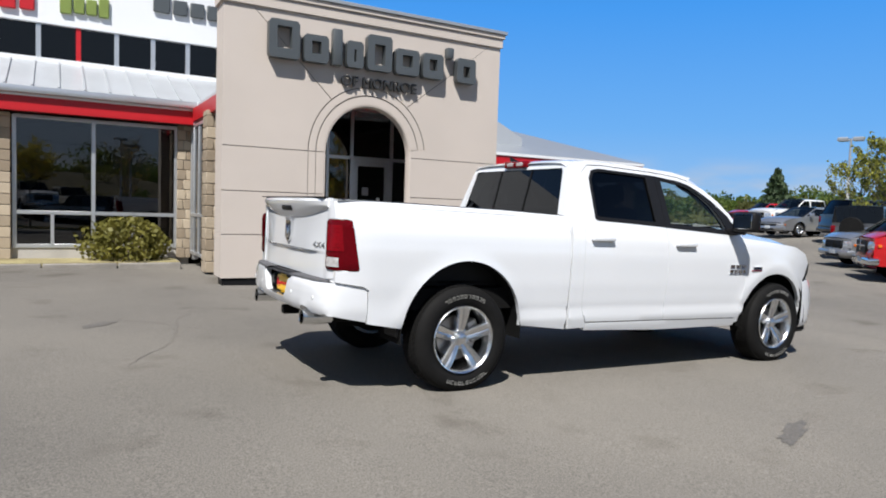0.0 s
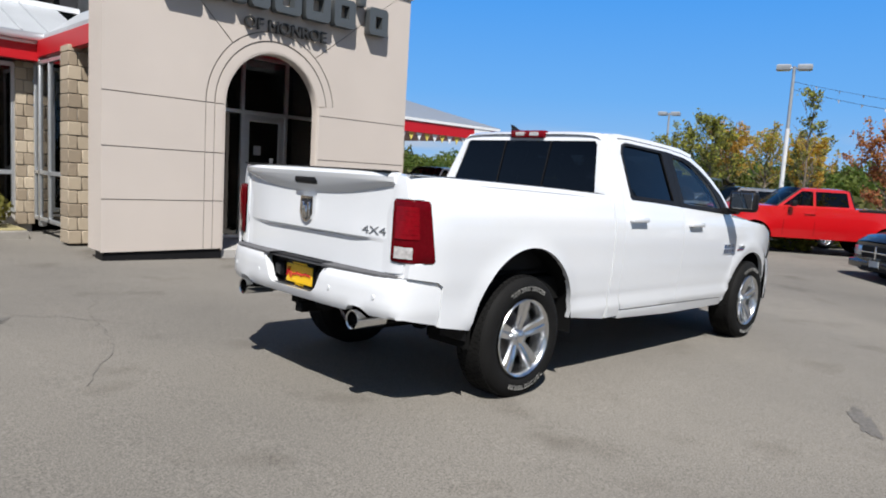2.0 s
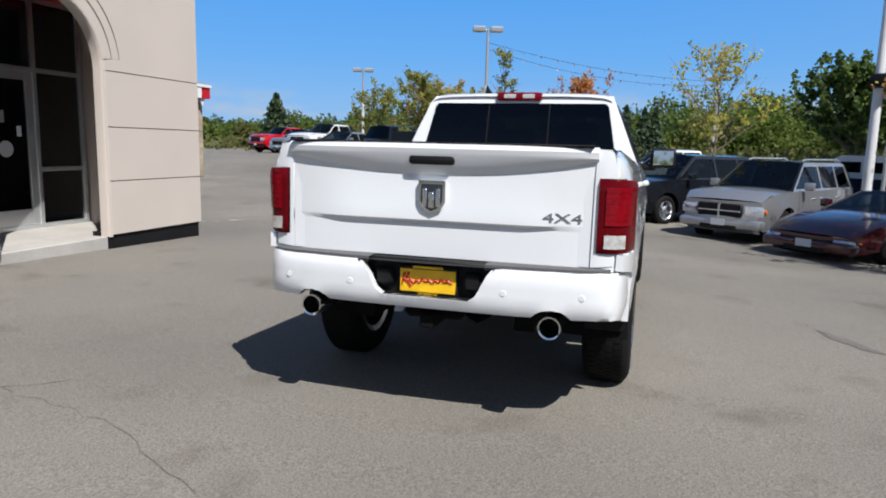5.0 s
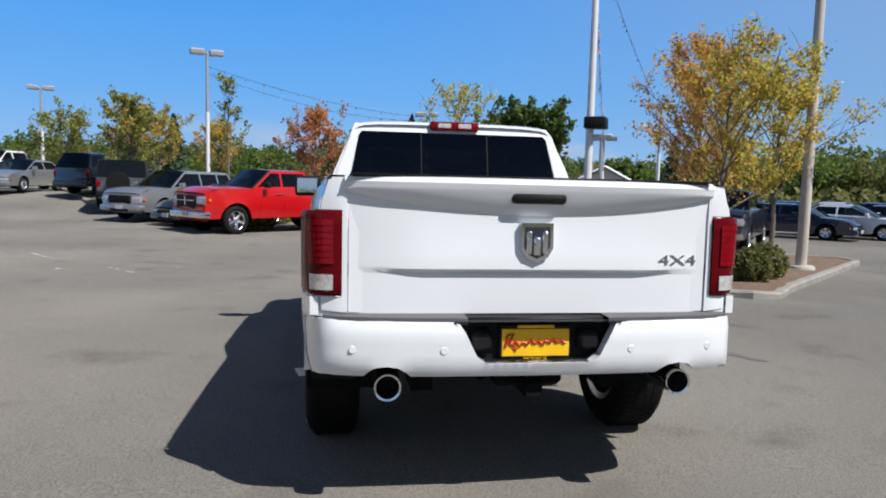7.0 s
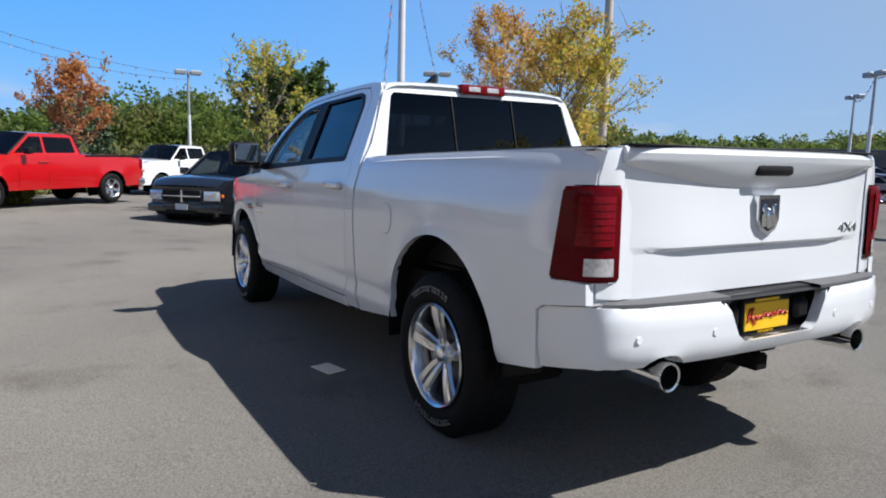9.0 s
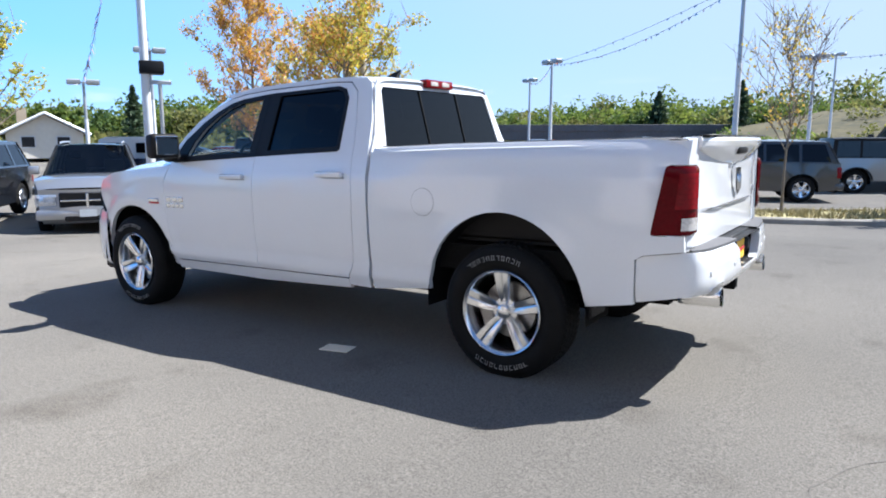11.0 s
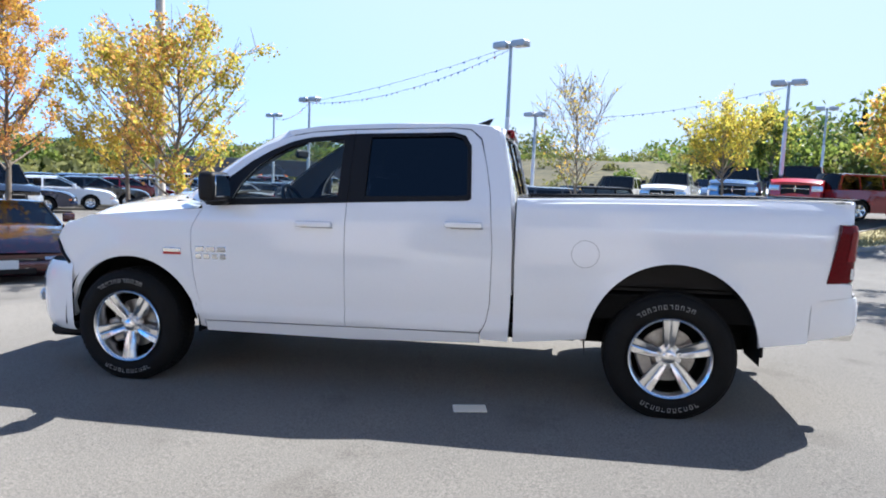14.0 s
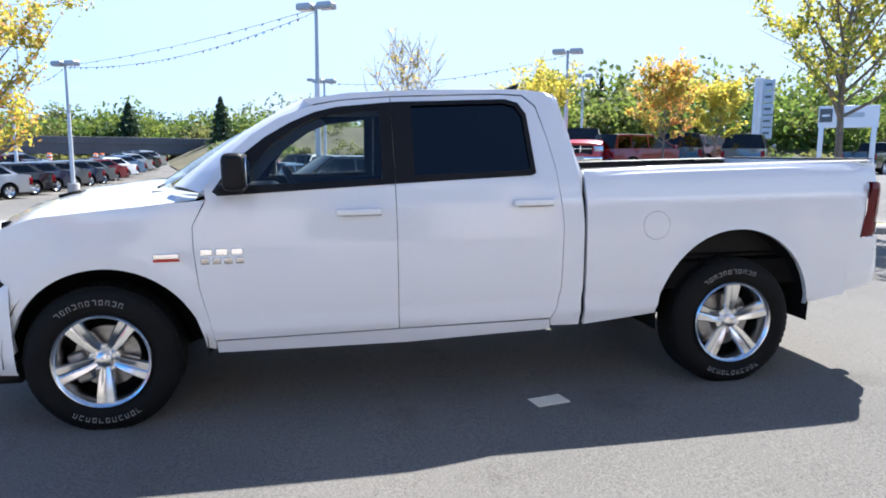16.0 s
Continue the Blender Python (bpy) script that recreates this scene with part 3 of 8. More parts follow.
def showroom():
    WY = 9.5
    root = thing("showroom", "showroom front with large dark windows under a red fascia", "building", pose(0, 0, 0))
    structure(root, "showroom front with large dark windows under a red fascia", "building")
    # low wall line and side return
    fr = bmesh.new()
    for x in (-3.36, -2.06, -0.56):
        box(fr, x - 0.035, WY - 0.05, 0.4, x + 0.035, WY + 0.05, 2.86, bevel=0.004)
    for x in (-2.75, -1.35):
        box(fr, x - 0.03, WY - 0.045, 0.45, x + 0.03, WY + 0.045, 1.06, bevel=0.004)
    for z in (0.44, 1.07, 2.84):
        box(fr, -3.36, WY - 0.045, z - 0.035, -0.56, WY + 0.045, z + 0.035, bevel=0.004)
    part("window_frame", fr, M_ALU, root)
    for x0, x1 in ((-3.33, -2.09), (-2.03, -0.59)):
        part("pane", bm_box(x0, WY - 0.006, 1.1, x1, WY + 0.006, 2.81), M_SHOPGLASS, root).visible_shadow = False
    for x0, x1 in ((-3.33, -2.78), (-2.72, -2.09), (-2.03, -1.38), (-1.32, -0.59)):
        part("pane", bm_box(x0, WY - 0.006, 0.47, x1, WY + 0.006, 1.04), M_SHOPGLASS, root).visible_shadow = False
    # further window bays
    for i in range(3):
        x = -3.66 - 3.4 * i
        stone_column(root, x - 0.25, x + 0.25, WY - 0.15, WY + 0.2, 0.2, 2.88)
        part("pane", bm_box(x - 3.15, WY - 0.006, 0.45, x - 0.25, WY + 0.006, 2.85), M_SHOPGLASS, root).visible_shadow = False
    stone_column(root, -0.55, -0.27, WY - 0.12, WY + 0.2, 0.2, 2.9)
    stone_column(root, -0.38, -0.06, 7.25, 7.62, 0.1, 3.0)
    # return wall with a tall window
    fr = bmesh.new()
    for y in (7.7, 8.5, 9.3):
        box(fr, -0.3, y - 0.03, 0.3, -0.22, y + 0.03, 2.9, bevel=0.004)
    for z in (0.33, 1.1, 2.87):
        box(fr, -0.3, 7.7, z - 0.03, -0.22, 9.3, z + 0.03, bevel=0.004)
    part("window_frame", fr, M_ALU, root)
    part("pane", bm_box(-0.27, 7.7, 0.33, -0.258, 9.3, 2.87), M_SHOPGLASS, root).visible_shadow = False
    part("sill_wall", bm_box(-14, WY - 0.02, -0.1, -0.3, WY + 0.15, 0.42), M_CONC, root)
    # red fascia, gutter, sloping metal roof
    part("fascia", bm_box(-14, WY - 0.44, 2.89, -0.22, WY - 0.3, 3.22, bevel=0.01), M_RED, root, "bright red fascia band")
    part("fascia", bm_box(-0.32, 6.3, 2.95, -0.2, WY - 0.45, 3.22, bevel=0.01), M_RED, root, "bright red fascia band")
    gt = bmesh.new()
    box(gt, -14, WY - 0.55, 3.2, -0.2, WY - 0.42, 3.34, bevel=0.03, seg=2)
    part("gutter", gt, M_ALU, root)
    gt = bmesh.new()
    box(gt, -0.24, 6.1, 3.2, -0.12, WY - 0.42, 3.34, bevel=0.03, seg=2)
    part("gutter", gt, M_ALU, root)
    dp = bmesh.new()
    box(dp, -0.3, WY - 0.5, 0.2, -0.19, WY - 0.42, 3.25, bevel=0.012)
    part("downpipe", dp, M_ALU, root, "pale downpipe at the corner")
    rf = bmesh.new()
    n = 34
    rows = []
    for x in [-14 + 14.5 * i / n for i in range(n + 1)]:
        rows.append([(x, WY - 0.5, 3.33), (x, 11.0, 4.12)])
    loft(rf, rows)
    for x in [-14 + 0.42 * i for i in range(34)]:
        box(rf, x, 0, 0, x + 0.035, math.hypot(1.95, 0.8), 0.03, m=Matrix.Translation((0, WY - 0.5, 3.335)) @ Matrix.Rotation(math.atan2(0.79, 2.0), 4, "X"))
    hp = [rf.verts.new(p) for p in ((-0.2, 6.2, 3.34), (-0.2, WY - 0.5, 3.335), (0.9, 11.0, 4.13), (0.9, 6.2, 4.05))]
    rf.faces.new(hp)
    part("metal_roof", rf, M_WHITE_METAL, root, "pale standing-seam metal roof")
    part("soffit", bm_box(-14, WY - 0.45, 3.16, -0.2, WY, 3.2), M_WHITE_PANEL, root)
    # upper wall, strip windows and white sign band
    UY = 11.0
    # wall behind the strip windows, coloured as dark as the shaded room
    part("upper_wall", bm_box(-14, UY + 0.05, 3.9, 0.9, UY + 0.3, 5.0), M_ROOMSHADE, root)
    xs = [-6.6 + 0.72 * i for i in range(11)]
    for i, (a, b) in enumerate(zip(xs, xs[1:])):
        part("pane", bm_box(a + 0.04, UY - 0.005, 4.2, b - 0.04, UY + 0.005, 4.86), M_UPGLASS, root).visible_shadow = False
        m = M_RED if i == 6 else M_ALU
        part("mullion", bm_box(a - 0.045, UY - 0.04, 4.15, a + 0.045, UY + 0.03, 4.9), m, root)
    part("sill", bm_box(-14, UY - 0.06, 4.1, 0.9, UY + 0.04, 4.2), M_WHITE_PANEL, root)
    part("sign_band", bm_box(-14, UY - 0.08, 4.88, 0.9, UY + 0.3, 6.6, bevel=0.01), M_WHITE_PANEL, root, "white sign band")
    x = -4.0
    for w, h, z, m in ((0.28, 0.34, 5.05, M_RED), (0.28, 0.34, 5.07, M_RED), (0.26, 0.34, 5.09, M_RED)):
        part("sign_bar", bm_box(x, UY - 0.16, z, x + w, UY - 0.09, z + h, bevel=0.02), m, root, "red raised sign bar")
        x += w + 0.06
    x = -2.62
    for w, h in ((0.22, 0.5), (0.2, 0.36), (0.2, 0.36), (0.2, 0.42)):
        part("sign_bar", bm_box(x, UY - 0.16, 5.12 + (0.5 - h) * 0.3, x + w, UY - 0.09, 5.12 + h, bevel=0.02), M_OLIVE, root, "olive green raised sign bar")
        x += w + 0.03
    x = -0.85
    for w, h in ((0.34, 0.4), (0.3, 0.32), (0.3, 0.32), (0.36, 0.32)):
        part("sign_bar", bm_box(x, UY - 0.16, 5.45, x + w, UY - 0.09, 5.45 + h, bevel=0.02), M_LETTER, root, "grey raised sign bar")
        x += w + 0.06
    # showroom shell, near-black so that its colour carries the indoor shade
    r = part("showroom_wall", bm_box(-14, 16, 0, 0.9, 16.2, 5), M_ROOMSHADE, None)
    structure(r, "back wall of the showroom, near-black in place of room shade", "wall")
    r = part("showroom_floor", bm_box(-14, 9.7, 0.25, 4.4, 16.2, 0.3), M_ROOMSHADE, None)
    structure(r, "showroom floor, near-black in place of room shade", "floor")
    r = part("showroom_ceiling", bm_box(-14, 9.6, 3.3, 4.4, 16.2, 3.4), M_ROOMSHADE, None)
    structure(r, "showroom ceiling, near-black in place of room shade", "ceiling")


M_UPGLASS = glass_mat("upper_glass", (0.05, 0.055, 0.07))
M_OLIVE = mat("olive_sign", (0.2, 0.26, 0.06), 0.4)
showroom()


def annex():
    """The service wing behind the tower: low hipped metal roof, red and white eaves."""
    root = thing("service_wing", "low wing with a grey metal hip roof and red eaves", "building", pose(0, 0, 0))
    structure(root, "low wing with a grey metal hip roof and red eaves", "building")
    x0, x1, y0, y1, ze = 4.9, 19.2, 15.8, 26.0, 3.05
    rf = bmesh.new()
    a = [(x0, y0, ze + 0.52), (x1, y0, ze + 0.52), (x1, y1, ze + 0.52), (x0, y1, ze + 0.52)]
    r0, r1 = (x0 + 3.0, 20.9, ze + 2.3), (x1 - 5.5, 20.9, ze + 2.3)
    vs = [rf.verts.new(p) for p in (*a, r0, r1)]
    for f in ((0, 1, 5, 4), (1, 2, 5), (2, 3, 4, 5), (3, 0, 4)):
        rf.faces.new([vs[i] for i in f])
    part("metal_roof", rf, M_GREYROOF, root, "grey metal hip roof")
    part("eaves_band", bm_box(x0, y0, ze + 0.4, x1, y1, ze + 0.52, bevel=0.01), M_WHITE_PANEL, root)
    part("eaves_band", bm_box(x0 + 0.05, y0 + 0.05, ze - 0.02, x1 - 0.05, y1 - 0.05, ze + 0.4), M_RED, root, "red eaves band")
    part("white_block", bm_box(x1 - 1.6, y0 + 0.03, ze - 0.01, x1 - 0.6, y0 + 0.06, ze + 0.39), M_WHITE_PANEL, root)
    for i in range(26):
        x = x1 - 0.6 - 0.42 * i
        b = bmesh.new()
        v = [b.verts.new(p) for p in ((x, y0 + 0.12, ze - 0.03), (x + 0.3, y0 + 0.12, ze - 0.03), (x + 0.15, y0 + 0.12, ze - 0.34), (x, y0 + 0.14, ze - 0.03), (x + 0.3, y0 + 0.14, ze - 0.03), (x + 0.15, y0 + 0.14, ze - 0.34))]
        for f in ((0, 1, 2), (5, 4, 3), (0, 3, 4, 1), (1, 4, 5, 2), (2, 5, 3, 0)):
            b.faces.new([v[k] for k in f])
        part("pennant", b, M_PENNANT if i % 2 else M_WHITE_PANEL, root)
    for x in (x1 - 0.5, x1 - 5.5, x1 - 10.5):
        stone_column(root, x - 0.28, x + 0.28, y0 + 0.3, y0 + 0.85, 0.0, ze - 0.02, 0.22)
    # rear wall under the eaves, shade given by its near-black colour
    part("wall", bm_box(x0, y0 + 5.0, 0, x1 - 6.0, y0 + 5.2, ze), M_ROOMSHADE, root)
    # tall gable behind
    g = bmesh.new()
    vs = [g.verts.new(p) for p in ((4.5, 17.0, 3.5), (13.6, 17.0, 3.5), (13.6, 17.0, 4.3), (8.0, 17.0, 6.9), (4.5, 17.0, 6.9), (4.5, 26, 3.5), (13.6, 26, 3.5), (13.6, 26, 4.3), (8, 26, 6.9), (4.5, 26, 6.9))]
    for f in ((0, 1, 2, 3, 4), (9, 8, 7, 6, 5), (1, 6, 7, 2), (2, 7, 8, 3), (3, 8, 9, 4)):
        g.faces.new([vs[i] for i in f])
    part("upper_gable", g, M_WHITE_METAL, root, "pale metal gable wall")


M_GREYROOF = mat("grey_metal_roof", (0.33, 0.35, 0.37), 0.45, 0.3, var=0.06, scale=0.6)
M_PENNANT = mat("yellow_pennant", (0.7, 0.55, 0.12), 0.6)
annex()

# ---- the white pickup ----
def side_y(x, z):
    """Half width of the pickup's flank."""
    crease = 0.971 if x > -0.3 else 0.983
    y = smooth_lerp(z, ((0.38, 0.935 if x > -0.3 else 0.955), (0.47, 0.962), (0.54, 0.982), (0.60, crease), (0.67, 0.984), (0.85, 0.996), (1.05, 1.0), (1.18, 0.99), (1.30, 0.958), (1.37, 0.93)))
    if z > 1.37:
        y = 0.93 - 0.412 * (z - 1.37) if x > 1.0 else 0.93 - 0.9 * (z - 1.37)
    if x > 3.85:
        y -= 0.22 * (x - 3.85) ** 2
    if x < -0.75:
        y -= 0.55 * (x + 0.75) ** 2
    for cx in (0.0, 3.76):
        d = math.hypot(x - cx, z - 0.42)
        y += 0.013 * math.exp(-((d - 0.56) / 0.05) ** 2) * min(1.0, max(0.0, (z - 0.5) / 0.2))
    return y


def arch(cx, cz, rx, rz, a0, a1, n=26):
    return [(cx + rx * math.cos(radians(a0 + (a1 - a0) * i / n)), cz + rz * math.sin(radians(a0 + (a1 - a0) * i / n))) for i in range(n + 1)]


def flank(name, poly, root, material, label="", holes=(), step=0.045, proud=0.0, depth=0.035, both=True):
    """A panel of the flank, on both sides."""
    bm = bmesh.new()
    sheet(bm, poly, lambda u, v: (u, side_y(u, v) + proud, v), lambda u, v: (u, side_y(u, v) + proud - depth, v), step, holes)
    ob = part(name, bm, material, root, label, 30)
    if not depth:
        face_out(ob, (0, 1, 0))
    if both:
        mirror_y(ob, name)
    return ob


def road_wheel(root, name, cx, cy, cz, side, r=0.412, w=0.285, rim=0.265, style="split", letters=True, tmat=None, rmat=None, n=48, spokes=5, turn=0.0):
    """Tyre and rim; side +1 faces +y."""
    m = Matrix.Translation((cx, cy, cz)) @ Matrix.Rotation(radians(-90 * side), 4, "X")
    rmat = rmat or M_ALLOY
    bm = bmesh.new()
    h = w / 2
    lathe(bm, [(rim - 0.005, -h + 0.03), (rim + 0.02, -h + 0.012), (rim + (r - rim) * 0.45, -h), (r - 0.03, -h + 0.018), (r - 0.006, -h + 0.045), (r, -h + 0.08), (r, h - 0.08), (r - 0.006, h - 0.045), (r - 0.03, h - 0.018), (rim + (r - rim) * 0.45, h), (rim + 0.02, h - 0.012), (rim - 0.005, h - 0.03)], n, m, close=True)
    tyre = part("tyre", bm, M_RUBBER, root, "", 50)
    if letters:
        bm = bmesh.new()
        for k in range(64):
            a = 2 * math.pi * k / 64
            for row in range(4):
                z0 = -h + 0.05 + row * (w - 0.1) / 4
                ox = 0.5 * (row % 2)
                mm = m @ Matrix.Rotation(a + ox * 2 * math.pi / 64, 4, "Z")
                box(bm, r - 0.004, -0.0155, z0 + 0.004, r + 0.003, 0.0155, z0 + (w - 0.1) / 4 - 0.006, m=mm)
        for k in range(64):
            mm = m @ Matrix.Rotation(2 * math.pi * k / 64, 4, "Z")
            for s in (-1, 1):
                box(bm, r - 0.03, -0.013, s * (h - 0.064) - 0.02, r - 0.001, 0.013, s * (h - 0.064) + 0.02, m=mm)
        tagged(part("tread", bm, M_RUBBER, tyre), kind="stuff")
        bm = bmesh.new()
        for base in (62, 248):
            for k in range(11):
                mm = m @ Matrix.Rotation(radians(base + k * 5.9), 4, "Z")
                lo_, hi_ = rim + 0.055, rim + 0.083
                box(bm, lo_, -0.010, h - 0.004, hi_, -0.0065, h + 0.0012, m=mm)
                if k % 3 != 1:
                    box(bm, lo_, 0.0065, h - 0.004, hi_, 0.010, h + 0.0012, m=mm)
                if k % 2:
                    box(bm, lo_, -0.010, h - 0.004, lo_ + 0.004, 0.010, h + 0.0012, m=mm)
                box(bm, hi_ - 0.004, -0.010, h - 0.004, hi_, 0.010, h + 0.0012, m=mm)
        tagged(part("sidewall_lettering", bm, M_TYRELET, tyre, "worn white sidewall bars"), kind="stuff")
    # rim barrel and lip
    bm = bmesh.new()
    lathe(bm, [(rim, h - 0.012), (rim - 0.006, h - 0.004), (rim - 0.018, h - 0.012), (rim - 0.026, h - 0.035), (rim - 0.034, h - 0.1), (rim - 0.04, -h + 0.03), (rim - 0.005, -h + 0.02), (rim, -h + 0.03)], n, m)
    for f in [f for f in bm.faces if len(f.verts) > 4]:
        bm.faces.remove(f)
    rm = part("rim", bm, rmat, root, "", 60)
    bm = bmesh.new()
    zf = h - 0.02
    for k in range(spokes):
        mm = m @ Matrix.Rotation(2 * math.pi * k / spokes + math.pi / 2 + radians(turn), 4, "Z")
        ri, ro = 0.045, rim - 0.018
        wi, wo = 0.037, 0.055
        for s in (-1, 1):
            # each half of a split spoke: a slanted bar with a flat polished face and falling edges
            rows = []
            for t in (0, 0.3, 0.7, 1.0):
                rr = ri + (ro - ri) * t
                a0, a1 = s * 0.0008, s * (wi + (wo - wi) * t) * (0.78 if t < 0.2 else 1)
                zz = zf - 0.045 * (1 - t) ** 1.5 - 0.002
                rows.append([(rr, a0, zz - 0.007), (rr, a0 + s * 0.009, zz - 0.001), (rr, a1 - s * 0.008, zz + 0.002), (rr, a1, zz - 0.012), (rr, a1, zz - 0.05), (rr, a0, zz - 0.05)])
            vs = loft(bm, rows, closed=True)
            bm.faces.new(vs[0])
            bm.faces.new(vs[-1])
            bmesh.ops.transform(bm, matrix=mm, verts=[v for row in vs for v in row])
    part("spokes", bm, rmat, rm, "", 25)
    bm = bmesh.new()
    lathe(bm, [(0.0, zf - 0.012), (0.03, zf - 0.013), (0.042, zf - 0.022), (0.046, zf - 0.046), (0.082, zf - 0.05), (0.086, zf - 0.075), (0, zf - 0.08)], 24, m)
    for k in range(5):
        lathe(bm, [(0.0, zf - 0.038), (0.01, zf - 0.04), (0.012, zf - 0.06), (0, zf - 0.06)], 8, m @ Matrix.Rotation(2 * math.pi * (k + 0.5) / 5 + math.pi / 2, 4, "Z") @ Matrix.Translation((0.068, 0, 0)))
    part("hub_cap", bm, rmat, rm)
    bm = bmesh.new()
    lathe(bm, [(0.05, h - 0.13), (0.175, h - 0.13), (0.175, h - 0.155), (0.05, h - 0.155)], 32, m)
    part("brake_disc", bm, M_STEEL, rm)
    bm = bmesh.new()
    box(bm, 0.1, -0.09, h - 0.17, 0.2, 0.09, h - 0.1, bevel=0.015, m=m @ Matrix.Rotation(radians(20), 4, "Z"))
    part("brake_caliper", bm, M_STEEL, rm)
    bm = bmesh.new()
    lathe(bm, [(0.0, -h + 0.04), (rim - 0.03, -h + 0.04), (rim - 0.03, -h + 0.05), (0.0, -h + 0.05)], 24, m)
    part("rim_back", bm, M_UNDER, rm)
    return tyre


def plan_curve(pts):
    """Points (y, x) along a bumper from its middle outward, taken by length; negative lengths lie on the other side."""
    cum = [0.0]
    for a, b in zip(pts, pts[1:]):
        cum.append(cum[-1] + math.hypot(b[0] - a[0], b[1] - a[1]))

    def at(s):
        q = abs(s)
        y = lerp(q, list(zip(cum, [p[0] for p in pts])))
        x = lerp(q, list(zip(cum, [p[1] for p in pts])))
        return x, (y if s >= 0 else -y)
    return at, cum[-1]


M_MIRROR = mat("mirror_glass", (0.7, 0.72, 0.74), 0.03, 1.0, var=0.02)


def pickup():
    P, root = M_WHITEPAINT, thing("pickup_truck", "white four-door pickup truck with chrome wheels and dual exhaust", "pickup truck",
                                  Matrix.Rotation(0.022, 4, "Y"))
    # -- flanks
    rear_arch = arch(0.0, 0.45, 0.53, 0.555, 176, 4)
    flank("bed_side", [(1.0, 0.44), (1.0, 1.385), (0.4, 1.40), (-0.98, 1.415), (-1.035, 1.39), (-1.038, 1.276), (-0.952, 1.276), (-0.945, 1.26), (-0.882, 0.925), (-0.89, 0.916), (-1.043, 0.916), (-1.045, 0.838), (-0.85, 0.812), (-0.805, 0.785), (-0.80, 0.545), (-0.53, 0.50)] + rear_arch, root, P)
    f_arch = arch(3.765, 0.40, 0.518, 0.515, 4, 176)
    fender = [(3.2, 0.42)] + [(3.201, 0.50), (3.266, 0.80), (3.281, 1.0), (3.281, 1.13), (3.210, 1.27), (3.55, 1.245), (4.07, 1.20), (4.30, 1.13), (4.37, 1.03), (4.28, 0.84), (4.27, 0.70), (4.255, 0.46)] + f_arch
    flank("front_fender", fender, root, P)
    fglass = [(3.01, 1.33), (2.955, 1.45), (2.86, 1.565), (2.74, 1.655), (2.62, 1.72), (2.5, 1.755), (2.21, 1.785), (2.21, 1.352)]
    front_door = [(3.195, 0.475), (3.262, 0.80), (3.277, 1.0), (3.277, 1.13), (3.205, 1.265), (3.215, 1.33), (3.10, 1.50), (2.96, 1.625), (2.80, 1.725), (2.62, 1.79), (2.45, 1.82), (2.155, 1.84), (2.155, 0.485)]
    fd = flank("front_door", front_door, root, P, holes=[fglass])
    rglass = [(2.05, 1.365), (2.05, 1.80), (1.46, 1.815), (1.385, 1.795), (1.345, 1.73), (1.325, 1.395), (1.36, 1.385)]
    rear_door = [(2.151, 0.485), (2.151, 1.84), (1.50, 1.855), (1.34, 1.845), (1.265, 1.78), (1.215, 1.60), (1.18, 1.42), (1.15, 1.06), (1.16, 0.69), (1.185, 0.56), (1.225, 0.495)]
    rd = flank("rear_door", rear_door, root, P, holes=[rglass])
    flank("cab_corner", [(1.035, 0.44), (1.215, 0.445), (1.22, 0.487), (1.181, 0.56), (1.156, 0.69), (1.146, 1.06), (1.176, 1.42), (1.211, 1.60), (1.257, 1.785), (1.335, 1.853), (1.5, 1.863), (2.15, 1.848), (2.45, 1.828), (2.62, 1.798), (2.66, 1.83), (2.4, 1.868), (1.9, 1.888), (1.35, 1.888), (1.2, 1.872), (1.145, 1.83), (1.07, 1.58), (1.04, 1.38), (1.02, 1.1), (1.02, 0.7)], root, P)
    flank("rocker_panel", [(3.19, 0.395), (3.19, 0.467), (2.15, 0.477), (1.225, 0.485), (1.22, 0.42), (2.1, 0.39)], root, P)
    # black window surrounds and middle pillar
    def shrink(poly, d):
        cu, cv = sum(q[0] for q in poly) / len(poly), sum(q[1] for q in poly) / len(poly)
        return [(cu + (u - cu) * (1 - d / 0.35), cv + (v - cv) * (1 - d / 0.2)) for u, v in poly]
    flank("window_trim", [(3.17, 1.315), (3.06, 1.475), (2.88, 1.615), (2.74, 1.695), (2.6, 1.755), (2.47, 1.785), (2.1535, 1.812), (2.1535, 1.335), (3.14, 1.29)], root, M_BLACKPL, "black window surround", holes=[shrink(fglass, 0.012)], proud=0.004, depth=0.01)
    flank("window_trim", [(2.1505, 1.335), (2.1505, 1.813), (1.45, 1.828), (1.37, 1.805), (1.325, 1.735), (1.302, 1.38), (1.33, 1.366)], root, M_BLACKPL, "black window surround", holes=[shrink(rglass, 0.012)], proud=0.004, depth=0.01)
    for nm, gl, gm in (("front_side_window", fglass, M_CLEAR), ("rear_side_window", rglass, M_TINT)):
        o = flank(nm, gl, root, gm, step=0.12, proud=-0.012, depth=0.0)
    for outline, glass in (([p for p in front_door if p[1] > 1.2] + [(2.155, 1.2), (3.24, 1.2)], fglass), ([p for p in rear_door if p[1] > 1.2] + [(1.165, 1.2), (2.151, 1.2)], rglass)):
        cu, cv = sum(q[0] for q in outline) / len(outline), sum(q[1] for q in outline) / len(outline)
        ring = sorted(outline, key=lambda q: math.atan2(q[1] - cv, q[0] - cu))
        flank("inner_door_trim", ring, root, M_UNDER, "dark inner door trim", holes=[shrink(glass, 0.004)], step=0.1, proud=-0.045, depth=0.012)
    # crease seen as a fine line along the doors is in the flank's profile; handles
    for x0, x1, z in ((2.24, 2.5, 1.185), (1.215, 1.465, 1.21)):
        par = fd if x0 > 2 else rd
        bm = bmesh.new()
